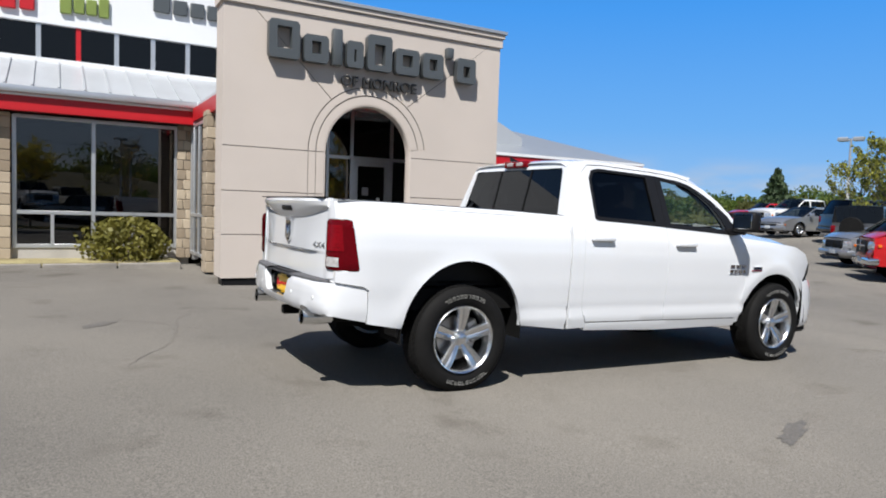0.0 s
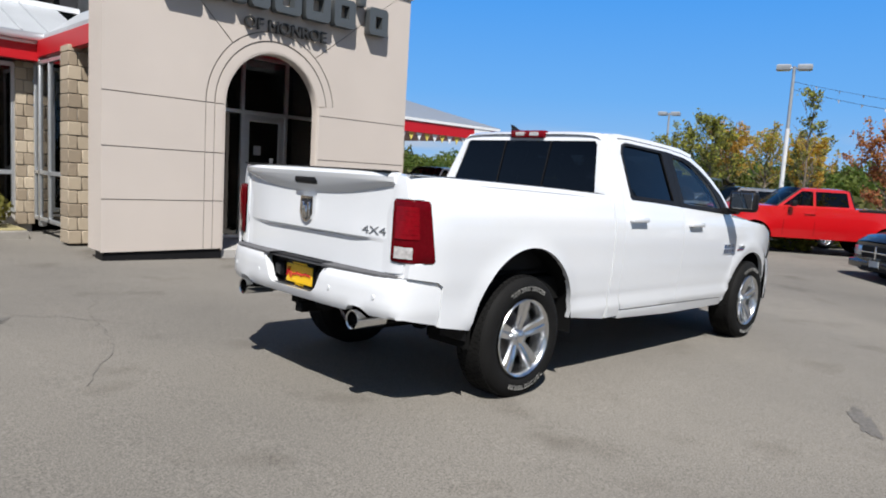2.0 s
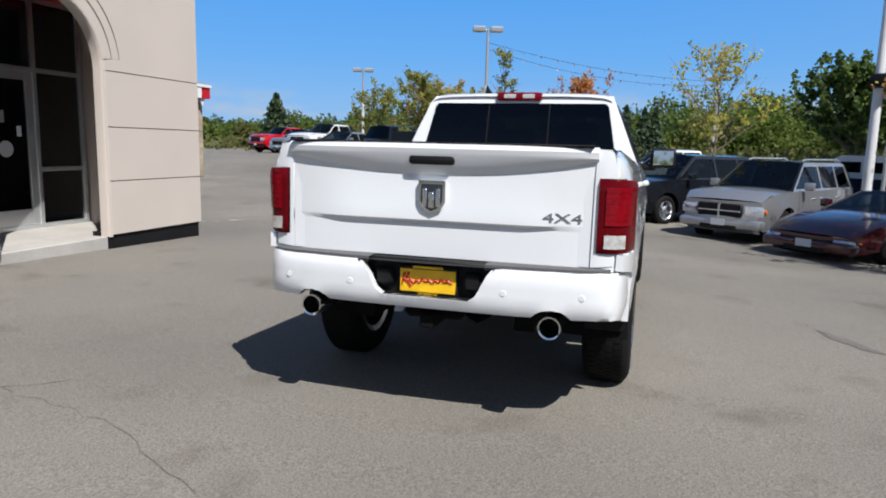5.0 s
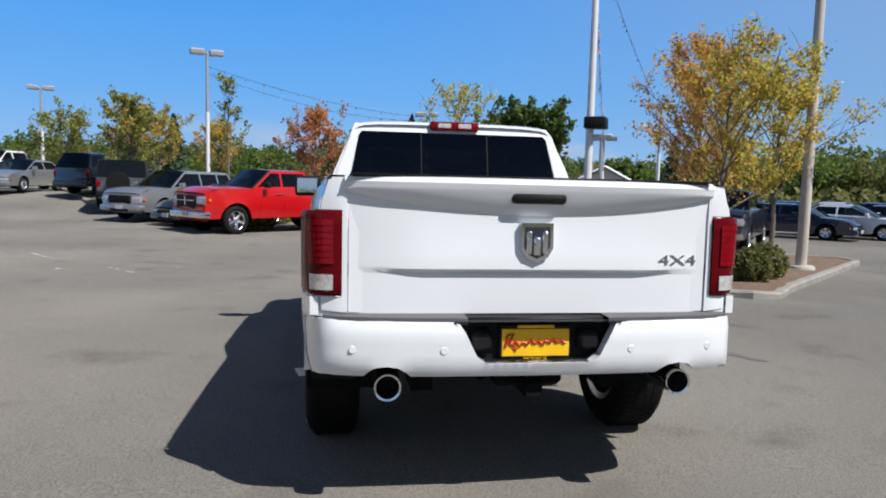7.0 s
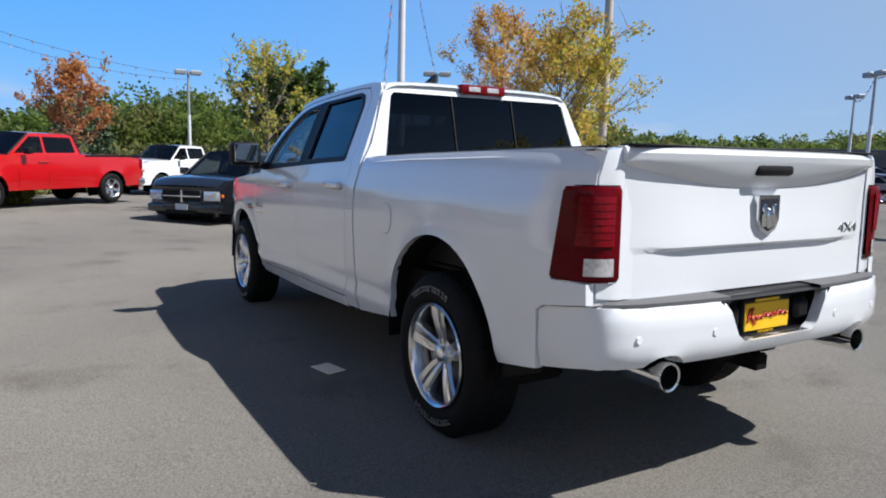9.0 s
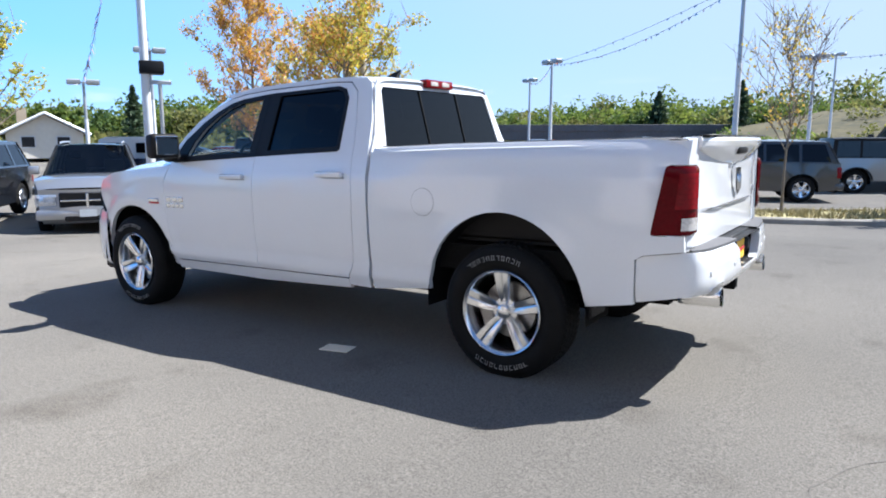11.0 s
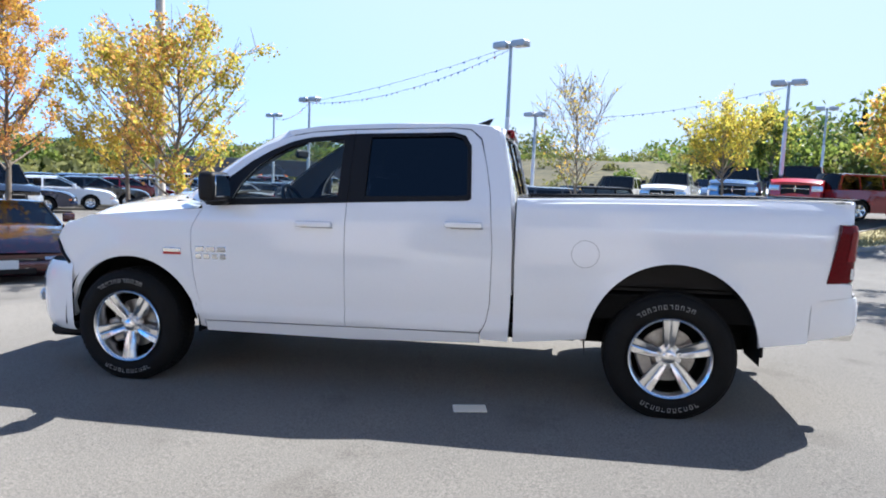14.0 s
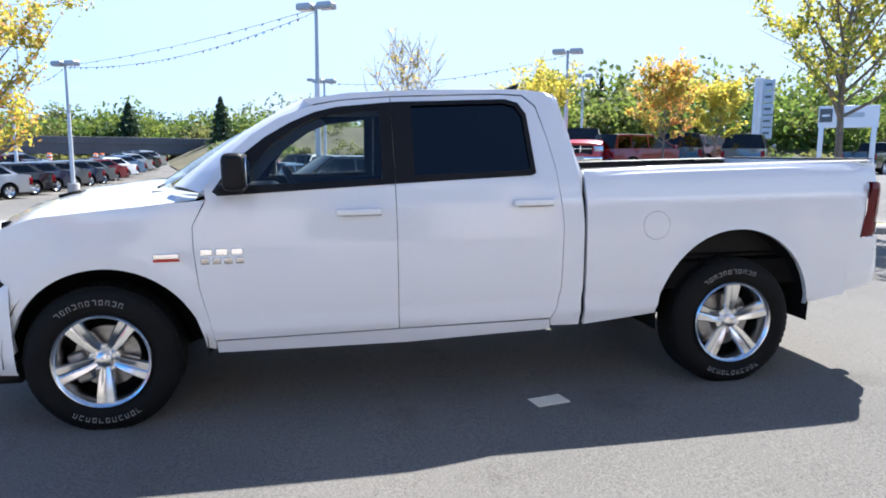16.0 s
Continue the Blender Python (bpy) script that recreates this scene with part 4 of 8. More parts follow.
        box(bm, x0, 0.985, z - 0.02, x1, 1.03, z + 0.02, bevel=0.014, seg=2)
        h = part("door_handle", bm, P, par)
        bm = bmesh.new()
        box(bm, x0 - 0.01, 0.94, z - 0.035, x1 - 0.03, 0.993, z - 0.012, bevel=0.01)
        part("handle_recess", bm, M_ALLOYG, par)
        mirror_y(h, parent=par)
    # fuel flap
    bm = bmesh.new()
    pts = [(0.552 + 0.085 * math.cos(a), 1.047 + 0.085 * math.sin(a)) for a in [2 * math.pi * i / 32 for i in range(32)]]
    sheet(bm, pts, lambda u, v: (u, side_y(u, v) + 0.003, v), lambda u, v: (u, side_y(u, v) - 0.004, v), 0.05)
    fl = part("fuel_flap", bm, P, root)
    bm = bmesh.new()
    outer = [(0.552 + 0.0885 * math.cos(a), 1.047 + 0.0885 * math.sin(a)) for a in [2 * math.pi * i / 32 for i in range(32)]]
    sheet(bm, outer, lambda u, v: (u, side_y(u, v) + 0.0012, v), None, 0.06, [pts])
    part("flap_gap", bm, M_ALLOYG, fl)
    # badges as plain bars
    for s in (1, -1):
        for row, zz in ((0, 0.985), (1, 0.935)):
            for k in range(4):
                if row == 0 and k == 3:
                    continue
                bm = bmesh.new()
                x = 3.245 - k * (0.082 if row == 0 else 0.062)
                box(bm, x - (0.066 if row == 0 else 0.046), s * 0.99, zz - 0.019, x, s * 1.004, zz + 0.019, bevel=0.004)
                part("door_badge", bm, M_CHROME, root, "chrome badge bar")
        bm = bmesh.new()
        box(bm, 3.355, s * 0.99, 0.955, 3.49, s * 1.013, 0.987, bevel=0.004)
        fb_ = part("fender_badge", bm, M_CHROME, root, "small chrome badge bar")
        part("badge_base", bm_box(3.355, s * 1.003 - 0.007, 0.942, 3.49, s * 1.003 + 0.007, 0.955), M_REDINK, fb_, "red strip under the badge")
    # -- roof, pillars, screens
    bm = bmesh.new()
    zr = ((1.10, 1.862), (1.16, 1.89), (1.3, 1.905), (1.6, 1.912), (1.9, 1.908), (2.2, 1.893), (2.45, 1.868), (2.68, 1.832))
    rows = []
    for x in (1.105, 1.13, 1.16, 1.2, 1.3, 1.45, 1.6, 1.75, 1.9, 2.05, 2.2, 2.32, 2.45, 2.56, 2.68):
        z = smooth_lerp(x, zr)
        xf = 0.06 * max(0, (x - 2.2) / 0.48)
        row = []
        for y in (-0.722, -0.70, -0.66, -0.55, -0.35, -0.12, 0.12, 0.35, 0.55, 0.66, 0.70, 0.722):
            a = abs(y)
            drop = 0.0 if a < 0.4 else 0.005 if a < 0.6 else 0.014 if a < 0.68 else 0.026 if a < 0.71 else 0.042
            row.append((x + xf * (1 - (a / 0.72) ** 2), y, z - drop))
        rows.append(row)
    loft(bm, rows)
    part("roof", bm, P, root, "", 50)
    # windscreen
    bm = bmesh.new()
    rows = []
    for i in range(9):
        t = i / 8
        row = []
        for k in range(13):
            u = -1 + k / 6
            y = u * (0.655 + 0.135 * t)
            row.append((2.68 + 0.06 * (1 - u * u) + (3.40 - 2.68) * t + 0.17 * t * (1 - u * u), y, 1.822 - 0.49 * t + 0.03 * math.sin(math.pi * t)))
        rows.append(row)
    loft(bm, rows)
    face_out(part("windscreen", bm, M_CLEAR, root), (1, 0, 1))
    for s in (1, -1):
        bm = bmesh.new()
        rows = []
        for i in range(9):
            t = i / 8
            inx, iny, inz = 2.68 + 0.72 * t, 0.655 + 0.135 * t, 1.825 - 0.49 * t + 0.03 * math.sin(math.pi * t)
            ox, oz = 2.61 + 0.62 * t, lerp(t, ((0, 1.80), (0.25, 1.735), (0.5, 1.63), (0.75, 1.5), (1, 1.31)))
            oy = side_y(ox, oz)
            rows.append([(inx, s * iny, inz), (inx - 0.005, s * (iny + 0.035), inz + 0.012), ((inx + ox) / 2, s * ((iny + oy) / 2 + 0.02), (inz + oz) / 2 + 0.012), (ox, s * oy, oz), (ox - 0.02, s * (oy - 0.06), oz - 0.02)])
        loft(bm, rows)
        part("front_pillar", bm, P, root, "", 60)
        bm = bmesh.new()
        loft(bm, [[(q[0][0] - 0.012, q[0][1] - s * 0.004, q[0][2] - 0.012), (q[3][0] - 0.05, q[3][1] - s * 0.075, q[3][2] - 0.02), (q[3][0] - 0.09, q[3][1] - s * 0.06, q[3][2] - 0.06)] for q in rows])
        part("pillar_trim", bm, M_SEAT, root, "grey inner pillar trim", 60)
    # back wall of the cab with the sliding window
    bx = lambda z: 1.0 + lerp(z, ((0.7, 0.0), (1.38, 0.0), (1.6, 0.055), (1.8, 0.105), (1.87, 0.13)))
    wall = [(-0.93, 0.75), (0.93, 0.75), (0.93, 1.36), (0.86, 1.48), (0.745, 1.81), (0.70, 1.862), (-0.70, 1.862), (-0.745, 1.81), (-0.86, 1.48), (-0.93, 1.36)]
    hole = [(0.775, 1.40), (0.755, 1.5), (0.70, 1.78), (0.675, 1.808), (-0.675, 1.808), (-0.70, 1.78), (-0.755, 1.5), (-0.775, 1.40)]
    bm = bmesh.new()
    sheet(bm, wall, lambda u, v: (bx(v) + 0.12 * max(0, abs(u) - 0.6) ** 2, u, v), lambda u, v: (bx(v) + 0.06, u * 0.98, v), 0.06, [hole])
    part("cab_back", bm, P, root, "", 40)
    bm = bmesh.new()
    sheet(bm, hole, lambda u, v: (bx(v) + 0.012, u, v), None, 0.2)
    rw = face_out(part("rear_window", bm, M_TINT, root, "dark tinted rear window"), (-1, 0, 0.2))
    for y in (-0.245, 0.245):
        bm = bmesh.new()
        sheet(bm, [(y - 0.004, 1.405), (y + 0.004, 1.405), (y + 0.004, 1.80), (y - 0.004, 1.80)], lambda u, v: (bx(v) + 0.003, u, v), lambda u, v: (bx(v) + 0.03, u, v), 0.2)
        part("window_rail", bm, M_BLACKPL, rw)
    bm = bmesh.new()
    box(bm, 1.085, -0.18, 1.828, 1.16, 0.18, 1.892, bevel=0.012, seg=2)
    hl = part("high_brake_lamp", bm, M_REDLENS, root, "red high brake lamp")
    for s in (-1, 1):
        part("cargo_lamp", bm_box(1.081, s * 0.075 - 0.05, 1.842, 1.1, s * 0.075 + 0.05, 1.88, bevel=0.006), M_WHITELENS, hl, "clear cargo lamp")
    # aerial fin
    bm = bmesh.new()
    rows = [[(1.27 - 0.04 * t, s * (0.022 * (1 - t) + 0.004), 1.9 + 0.06 * t) for s in (-1, 1)] + [(1.40 - 0.15 * t, s * (0.02 * (1 - t) + 0.003), 1.9 + 0.06 * t) for s in (1, -1)] for t in (0, 0.5, 1)]
    vs = loft(bm, rows, closed=True)
    bm.faces.new(vs[-1])
    bmesh.ops.translate(bm, verts=bm.verts, vec=(0.0, 0.3, 0.0))
    part("roof_aerial", bm, M_BLACKPL, root, "black shark-fin aerial")
    # -- bonnet, front end
    zf = ((3.2, 1.275), (3.55, 1.245), (4.07, 1.20), (4.30, 1.13), (4.42, 1.06), (4.5, 1.0))
    zc = ((3.3, 1.375), (3.6, 1.365), (3.95, 1.33), (4.25, 1.262), (4.45, 1.18), (4.56, 1.10), (4.6, 1.05))
    bm = bmesh.new()
    rows = []
    for x in (3.22, 3.36, 3.5, 3.65, 3.8, 3.95, 4.1, 4.25, 4.36, 4.45, 4.52, 4.57, 4.6):
        row = []
        for k in range(-9, 10):
            u = k / 9
            q = min(1.0, abs(u) * 0.93 / 0.79)
            back = 3.38 + 0.16 * (1 - q * q) if abs(u) < 0.86 else 3.26
            xx = back + (x - 3.22) / 1.38 * (4.6 - back)
            y = u * (0.93 - 0.05 * max(0, xx - 4.0))
            e = smooth_lerp(abs(u), ((0.0, 0.0), (0.38, 0.02), (0.48, 0.16), (0.8, 0.45), (0.93, 0.75), (1.0, 1.0)))
            z = smooth_lerp(xx, zc) * (1 - e) + lerp(xx, zf) * e
            row.append((xx - 0.25 * u * u * max(0, (xx - 4.1) / 0.5), y, z))
        rows.append(row)
    loft(bm, rows)
    hood = part("bonnet", bm, P, root, "", 60)
    for s in (1, -1):
        bm = bmesh.new()
        box(bm, -0.06, -0.05, -0.01, 0.08, 0.05, 0.012, bevel=0.01, m=pose(4.05, s * 0.43, 1.298, 0, 12, 0))
        part("bonnet_scoop", bm, M_BLACKPL, hood, "black bonnet vent")
    # cowl and wipers
    part("cowl", bm_box(3.3, -0.76, 1.24, 3.55, 0.76, 1.315, bevel=0.02), M_BLACKPL, root)
    bm = bmesh.new()
    tube(bm, [(3.52, 0.62, 1.33), (3.47, 0.2, 1.375), (3.5, -0.1, 1.37)], 0.01, 6)
    part("wiper", bm, M_BLACKPL, root)
    bm = bmesh.new()
    tube(bm, [(3.55, -0.05, 1.34), (3.5, -0.4, 1.375), (3.42, -0.68, 1.36)], 0.01, 6)
    part("wiper", bm, M_BLACKPL, root)
    # front bumper
    at, ln = plan_curve([(0, 4.72), (0.4, 4.71), (0.7, 4.66), (0.85, 4.58), (0.93, 4.47), (0.966, 4.36), (0.982, 4.24)])
    bm = bmesh.new()
    rows = []
    for z, off in ((0.34, -0.1), (0.37, -0.03), (0.43, 0.0), (0.58, 0.012), (0.72, 0.0), (0.80, -0.03), (0.85, -0.07)):
        row = []
        for k in range(-16, 17):
            x, y = at(ln * k / 16)
            q = abs(k) / 16
            row.append((x + off * (1 - q ** 4), y + (off * 0.3 if y > 0 else -off * 0.3) * q, z))
        rows.append(row)
    loft(bm, rows)
    fb = part("front_bumper", bm, P, root, "", 60)
    part("lower_grille", bm_box(4.6, -0.55, 0.42, 4.735, 0.55, 0.56, bevel=0.02), M_BLACKPL, fb, "black lower grille")
    part("air_dam", bm_box(4.25, -0.86, 0.26, 4.55, 0.86, 0.36, bevel=0.03), M_BLACKPL, fb, "black air dam")
    for s in (-1, 1):
        bm = bmesh.new()
        lathe(bm, [(0, 0), (0.055, 0), (0.06, -0.02), (0, -0.02)], 16, pose(4.69, s * 0.72, 0.55, 0, 90, 0))
        part("fog_lamp", bm, M_HEADLENS, fb)
    gr = part("grille", bm_box(4.48, -0.52, 0.84, 4.58, 0.52, 1.10, bevel=0.02), M_BLACKPL, root, "black honeycomb grille")
    for a in (bm_box(4.56, -0.5, 0.955, 4.6, 0.5, 0.985, bevel=0.01), bm_box(4.56, -0.02, 0.86, 4.6, 0.02, 1.08, bevel=0.01), bm_box(4.55, -0.56, 0.82, 4.61, 0.56, 0.86, bevel=0.015), bm_box(4.55, -0.56, 1.07, 4.61, 0.56, 1.12, bevel=0.015)):
        part("grille_bar", a, P, gr)
    for s in (1, -1):
        bm = bmesh.new()
        rows = []
        for t in range(7):
            u = t / 6
            y = 0.56 + 0.33 * u
            x = 4.57 - 0.22 * u ** 2
            rows.append([(x, s * y, 0.82), (x + 0.015, s * (y + 0.01), 0.93), (x - 0.02, s * y, 1.05 - 0.02 * u)])
        rows.append([(4.27, s * 0.955, 0.84), (4.34, s * 0.945, 0.92), (4.37, s * 0.93, 1.01)])
        loft(bm, rows)
        hlm = part("headlight", bm, M_HEADLENS, root, "clear headlight with dark surround")
        bm = bmesh.new()
        tube(bm, [(4.27, s * 0.96, 0.84), (4.34, s * 0.95, 0.92), (4.375, s * 0.935, 1.015)], 0.012, 6)
        part("lamp_rim", bm, M_BLACKPL, hlm)
    # -- mirrors
    for s in (1, -1):
        bm = bmesh.new()
        box(bm, 2.955, s * 1.02 if s > 0 else -1.27, 1.33, 3.075, 1.27 if s > 0 else -1.02, 1.525, bevel=0.035, seg=3)
        mi = part("wing_mirror", bm, M_BLACKPL, root, "black wing mirror")
        part("mirror_glass", bm_box(2.949, s * 1.05 if s > 0 else -1.245, 1.36, 2.957, 1.245 if s > 0 else -1.05, 1.505, bevel=0.004), M_MIRROR, mi, "mirror glass")
        bm = bmesh.new()
        box(bm, 2.99, 0.9 if s > 0 else -1.08, 1.30, 3.14, 1.08 if s > 0 else -0.9, 1.36, bevel=0.02)
        part("mirror_arm", bm, M_BLACKPL, mi)
    # -- tailgate and bed
    bm = bmesh.new()
    rows = []
    W = 0.81
    ncol = 29
    levels = [("a", 0.845), ("a", 0.87), ("a", 0.93), ("a", 0.985), ("a", 1.012), ("a", 1.018), ("a", 1.036), ("a", 1.046), ("a", 1.1), ("a", 1.18), ("b", -0.012), ("b", 0.004), ("c", 0.35), ("c", 0.7), ("c", 1.0), ("a", 1.375), ("a", 1.395), ("a", 1.412), ("a", 1.42)]
    for kind, v in levels:
        row = []
        for k in range(ncol):
            y = -W + 2 * W * k / (ncol - 1)
            q = abs(y) / W
            zb = 1.262 + 0.088 * q ** 2.2
            z = v if kind == "a" else zb + v if kind == "b" else zb + (1.365 - zb) * v
            fade = min(1.0, max(0.0, (0.96 - q) / 0.36))
            if kind == "a" and z <= 1.018:
                x = -1.066
            elif kind == "a" and z < 1.05:
                x = -1.066 - 0.022 * fade
            elif kind == "a" and z < 1.2:
                x = -1.066 - 0.022 * fade * (1 - (z - 1.046) / 0.3)
            elif kind == "b":
                x = -1.075
            elif kind == "c":
                x = -1.075 - 0.05 * v ** 0.8 * (1 - 0.55 * q ** 4)
            else:
                x = lerp(z, ((1.37, -1.127), (1.395, -1.133), (1.412, -1.125), (1.42, -1.11)))
                x += 0.03 * q ** 4
            row.append((x + 0.02 * q ** 6, y, z))
        rows.append(row)
    rows.append([(-1.03, p[1], 1.42) for p in rows[-1]])
    net = loft(bm, rows)
    for k in (0, -1):
        foot = bm.verts.new((-1.03, rows[0][k][1], 0.845))
        bm.faces.new([r_[k] for r_ in net] + [foot])
    tg = part("tailgate", bm, P, root, "", 30)
    part("tailgate_inner", bm_box(-1.055, -0.79, 0.85, -1.02, 0.79, 1.415), P, tg)
    part("tailgate_cap", bm_box(-1.112, -0.79, 1.42, -1.02, 0.79, 1.428, bevel=0.003), M_BLACKPL, tg, "black tailgate cap")
    bm = bmesh.new()
    box(bm, -1.13, -0.12, 1.315, -1.07, 0.12, 1.362, bevel=0.018, seg=2)
    part("tailgate_handle", bm, M_BLACKPL, tg, "black tailgate handle with camera")
    shield = [(-0.07, 1.235), (0.07, 1.235), (0.072, 1.13), (0.05, 1.09), (0.0, 1.066), (-0.05, 1.09), (-0.072, 1.13)]
    bm = bmesh.new()
    sheet(bm, shield, lambda u, v: (-1.102, u, v), lambda u, v: (-1.07, u, v), 0.04)
    bd = part("tailgate_badge", bm, M_CHROME, tg, "chrome shield badge")
    bm = bmesh.new()
    sheet(bm, [(u * 0.8, 1.152 + (v - 1.152) * 0.8) for u, v in shield], lambda u, v: (-1.104, u, v), lambda u, v: (-1.1, u, v), 0.03)
    part("badge_field", bm, mat("badge_dark", (0.06, 0.065, 0.08), 0.25, 0.6), bd, "dark badge field")
    bm = bmesh.new()
    for sg in (-1, 1):
        box(bm, -1.112, sg * 0.034 - 0.014, 1.1, -1.1, sg * 0.034 + 0.014, 1.2, bevel=0.008)
    box(bm, -1.114, -0.016, 1.095, -1.1, 0.016, 1.18, bevel=0.008)
    part("badge_relief", bm, M_CHROME, bd)
    t = text_mesh("4X4", 0.064, 0.003, M_ALLOYG, "drive_badge", tg, "grey 4X4 badge")
    t.data.transform(pose(0, -0.655, 1.058, 90, 0, -90) @ Matrix.Diagonal((1.75, 1, 1, 1)))
    for v in t.data.vertices:
        q = abs(v.co.y) / W
        v.co.x += -1.067 - 0.022 * min(1.0, max(0.0, (0.96 - q) / 0.36)) * (1 - (v.co.z - 1.046) / 0.3) + 0.02 * q ** 6
    # bed tub
    part("bed_floor", bm_box(-1.03, -0.82, 0.80, 1.0, 0.82, 0.83), M_BLACKPL, root, "black bed liner")
    for s in (1, -1):
        part("bed_wall", bm_box(-1.0, s * 0.8 - 0.02, 0.82, 0.99, s * 0.8 + 0.02, 1.40), M_BLACKPL, root)
        bm = bmesh.new()
        loft(bm, [[(x, s * 0.79, z + 0.004), (x, s * 0.80, z + 0.01), (x, s * 0.86, z + 0.01), (x, s * 0.88, z + 0.003), (x, s * 0.88, z - 0.012)] for x, z in ((0.995, 1.385), (0.4, 1.40), (-0.4, 1.408), (-0.99, 1.411))])
        part("bed_rail_cap", bm, M_BLACKPL, root, "black bed rail cap")
        # shoulder between the cap and the flank, and the rear corner post
        bm = bmesh.new()
        sheet(bm, [(0.795, 0.85), (0.90, 0.86), (0.903, 0.916), (0.818, 0.916), (0.818, 1.276), (0.905, 1.276), (0.905, 1.30), (0.875, 1.40), (0.80, 1.415)], lambda u, v: (-1.062 + 0.32 * max(0, u - 0.83) ** 1.1 + (0.05 * max(0, v - 1.36)), s * u, v), lambda u, v: (-0.95, s * (u + 0.01), v), 0.03)
        part("rear_post", bm, P, root, "", 60)
        bm = bmesh.new()
        loft(bm, [[(-1.052, s * 0.80, z), (-1.05, s * 0.86, z), (-1.035, s * 0.91, z), (-1.005, s * 0.943, z), (-0.96, s * (side_y(-0.95, z) - 0.004), z)] for z in (0.832, 0.86, 0.89, 0.92)])
        part("corner_panel", bm, P, root, "", 60)
        bm = bmesh.new()
        rows = []
        for x, z in ((0.998, 1.385), (0.4, 1.40), (-0.4, 1.408), (-0.95, 1.412), (-1.03, 1.405)):
            rows.append([(x, s * 0.87, z + 0.004), (x, s * 0.895, z + 0.002), (x, s * (side_y(x, z) + 0.002), z - 0.012), (x, s * (side_y(x, z - 0.03) + 0.001), z - 0.03)])
        loft(bm, rows)
        part("bed_shoulder", bm, P, root, "", 60)
        # tail lamp wrapping the corner
        bm = bmesh.new()
        cols = [(0.819, -1.062), (0.85, -1.066), (0.885, -1.06), (0.915, -1.045), (0.94, -1.015), (0.957, -0.975), (0.966, -0.93), (0.976, -0.885)]
        zl = [0.92, 0.935, 0.985, 0.99, 1.03, 1.09, 1.095, 1.15, 1.155, 1.21, 1.255, 1.272]
        rows = []
        for z in zl:
            row = []
            for k, (y, x) in enumerate(cols):
                q = k / (len(cols) - 1)
                pull = 0.075 * q * max(0, (z - 0.94) / 0.33)
                edge = 0.012 if z in (0.92, 1.272) else 0.0
                row.append((x - 0.012 * (1 - q) - pull * (0.9 if k == len(cols) - 1 else q) + edge * (1 - q) , s * (y + 0.016 * q - edge * q), z))
            rows.append(row)
        loft(bm, rows)
        tl = part("tail_lamp", bm, M_REDDEEP, root, "dark red tail lamp with a clear reverse lens", 50)
        lenses = [("reverse_lens", 0.945, 1.01, M_WHITELENS)] + [("brake_lens", 1.055 + 0.026 * i, 1.0795 + 0.026 * i, M_REDLENS) for i in range(7)]
        for nm, z0, z1, m_ in lenses:
            bm = bmesh.new()
            sub = []
            for z in (z0, z1):
                row = []
                for k in range(1, 5 if nm == "reverse_lens" else 6):
                    y, x = cols[k]
                    q = k / (len(cols) - 1)
                    pull = 0.075 * q * max(0, (z - 0.94) / 0.33)
                    row.append((x - 0.012 * (1 - q) - pull * q - (0.004 if z == z1 else 0.006), s * (y + 0.016 * q + 0.002), z))
                sub.append(row)
            loft(bm, sub)
            part(nm, bm, m_, tl)
    # rear bumper
    at, ln = plan_curve([(0, -1.195), (0.4, -1.186), (0.62, -1.168), (0.77, -1.146), (0.855, -1.124), (0.905, -1.09), (0.94, -1.035), (0.958, -0.97), (0.971, -0.88), (0.977, -0.8055)])
    side = ln - 0.002

    def bump(s, v):
        x, y = at(s)
        k = 1 if v > 0.66 else 1 - 0.10 * ((0.66 - v) / 0.06) ** 2 * 0.5
        tuck = 0.03 * max(0, (0.64 - v) / 0.05) + 0.02 * max(0, (v - 0.80) / 0.03)
        return (x + tuck if abs(s) < 0.9 else x, y * (1 - 0.4 * (tuck if abs(s) > 0.7 else 0)), v)
    mouth = [(-0.345, 0.828), (-0.315, 0.785), (-0.265, 0.685), (-0.225, 0.656), (0.225, 0.656), (0.265, 0.685), (0.315, 0.785), (0.345, 0.828)]
    cut = lambda c: [(c + 0.1, 0.598), (c + 0.078, 0.618), (c + 0.048, 0.636), (c, 0.643), (c - 0.048, 0.636), (c - 0.078, 0.618), (c - 0.1, 0.598)]
    outline = [(side, 0.555), (side - 0.004, 0.788), (side - 0.04, 0.807), (side - 0.24, 0.832), (0.95, 0.83), (0.7, 0.83)] + mouth[::-1] + [(-0.7, 0.83), (-0.95, 0.83), (-side + 0.24, 0.832), (-side + 0.04, 0.807), (-side + 0.004, 0.788), (-side, 0.555), (-0.98, 0.598)] + cut(-0.635)[::-1] + cut(0.635)[::-1] + [(0.98, 0.598)]
    bm = bmesh.new()
    sheet(bm, outline, bump, lambda s, v: (lambda p: (p[0] + 0.05 if abs(s) < 0.95 else p[0], p[1] * (1 if abs(s) < 0.95 else 0.96), p[2]))(bump(s, v)), 0.04)
    rb = part("rear_bumper", bm, P, root, "", 50)
    bm = bmesh.new()
    at2, ln2 = plan_curve([(0, -1.178), (0.4, -1.169), (0.62, -1.15), (0.77, -1.128), (0.85, -1.105), (0.895, -1.075)])
    loft(bm, [[(at2(ln2 * k / 12)[0], at2(ln2 * k / 12)[1], 0.815), (at2(ln2 * k / 12)[0], at2(ln2 * k / 12)[1], 0.842), (-1.055, at2(ln2 * k / 12)[1], 0.846)] for k in range(4, 13)])
    sp = part("step_pad", bm, M_STEP, rb, "grey ribbed step pad")
    mirror_y(sp, parent=rb)
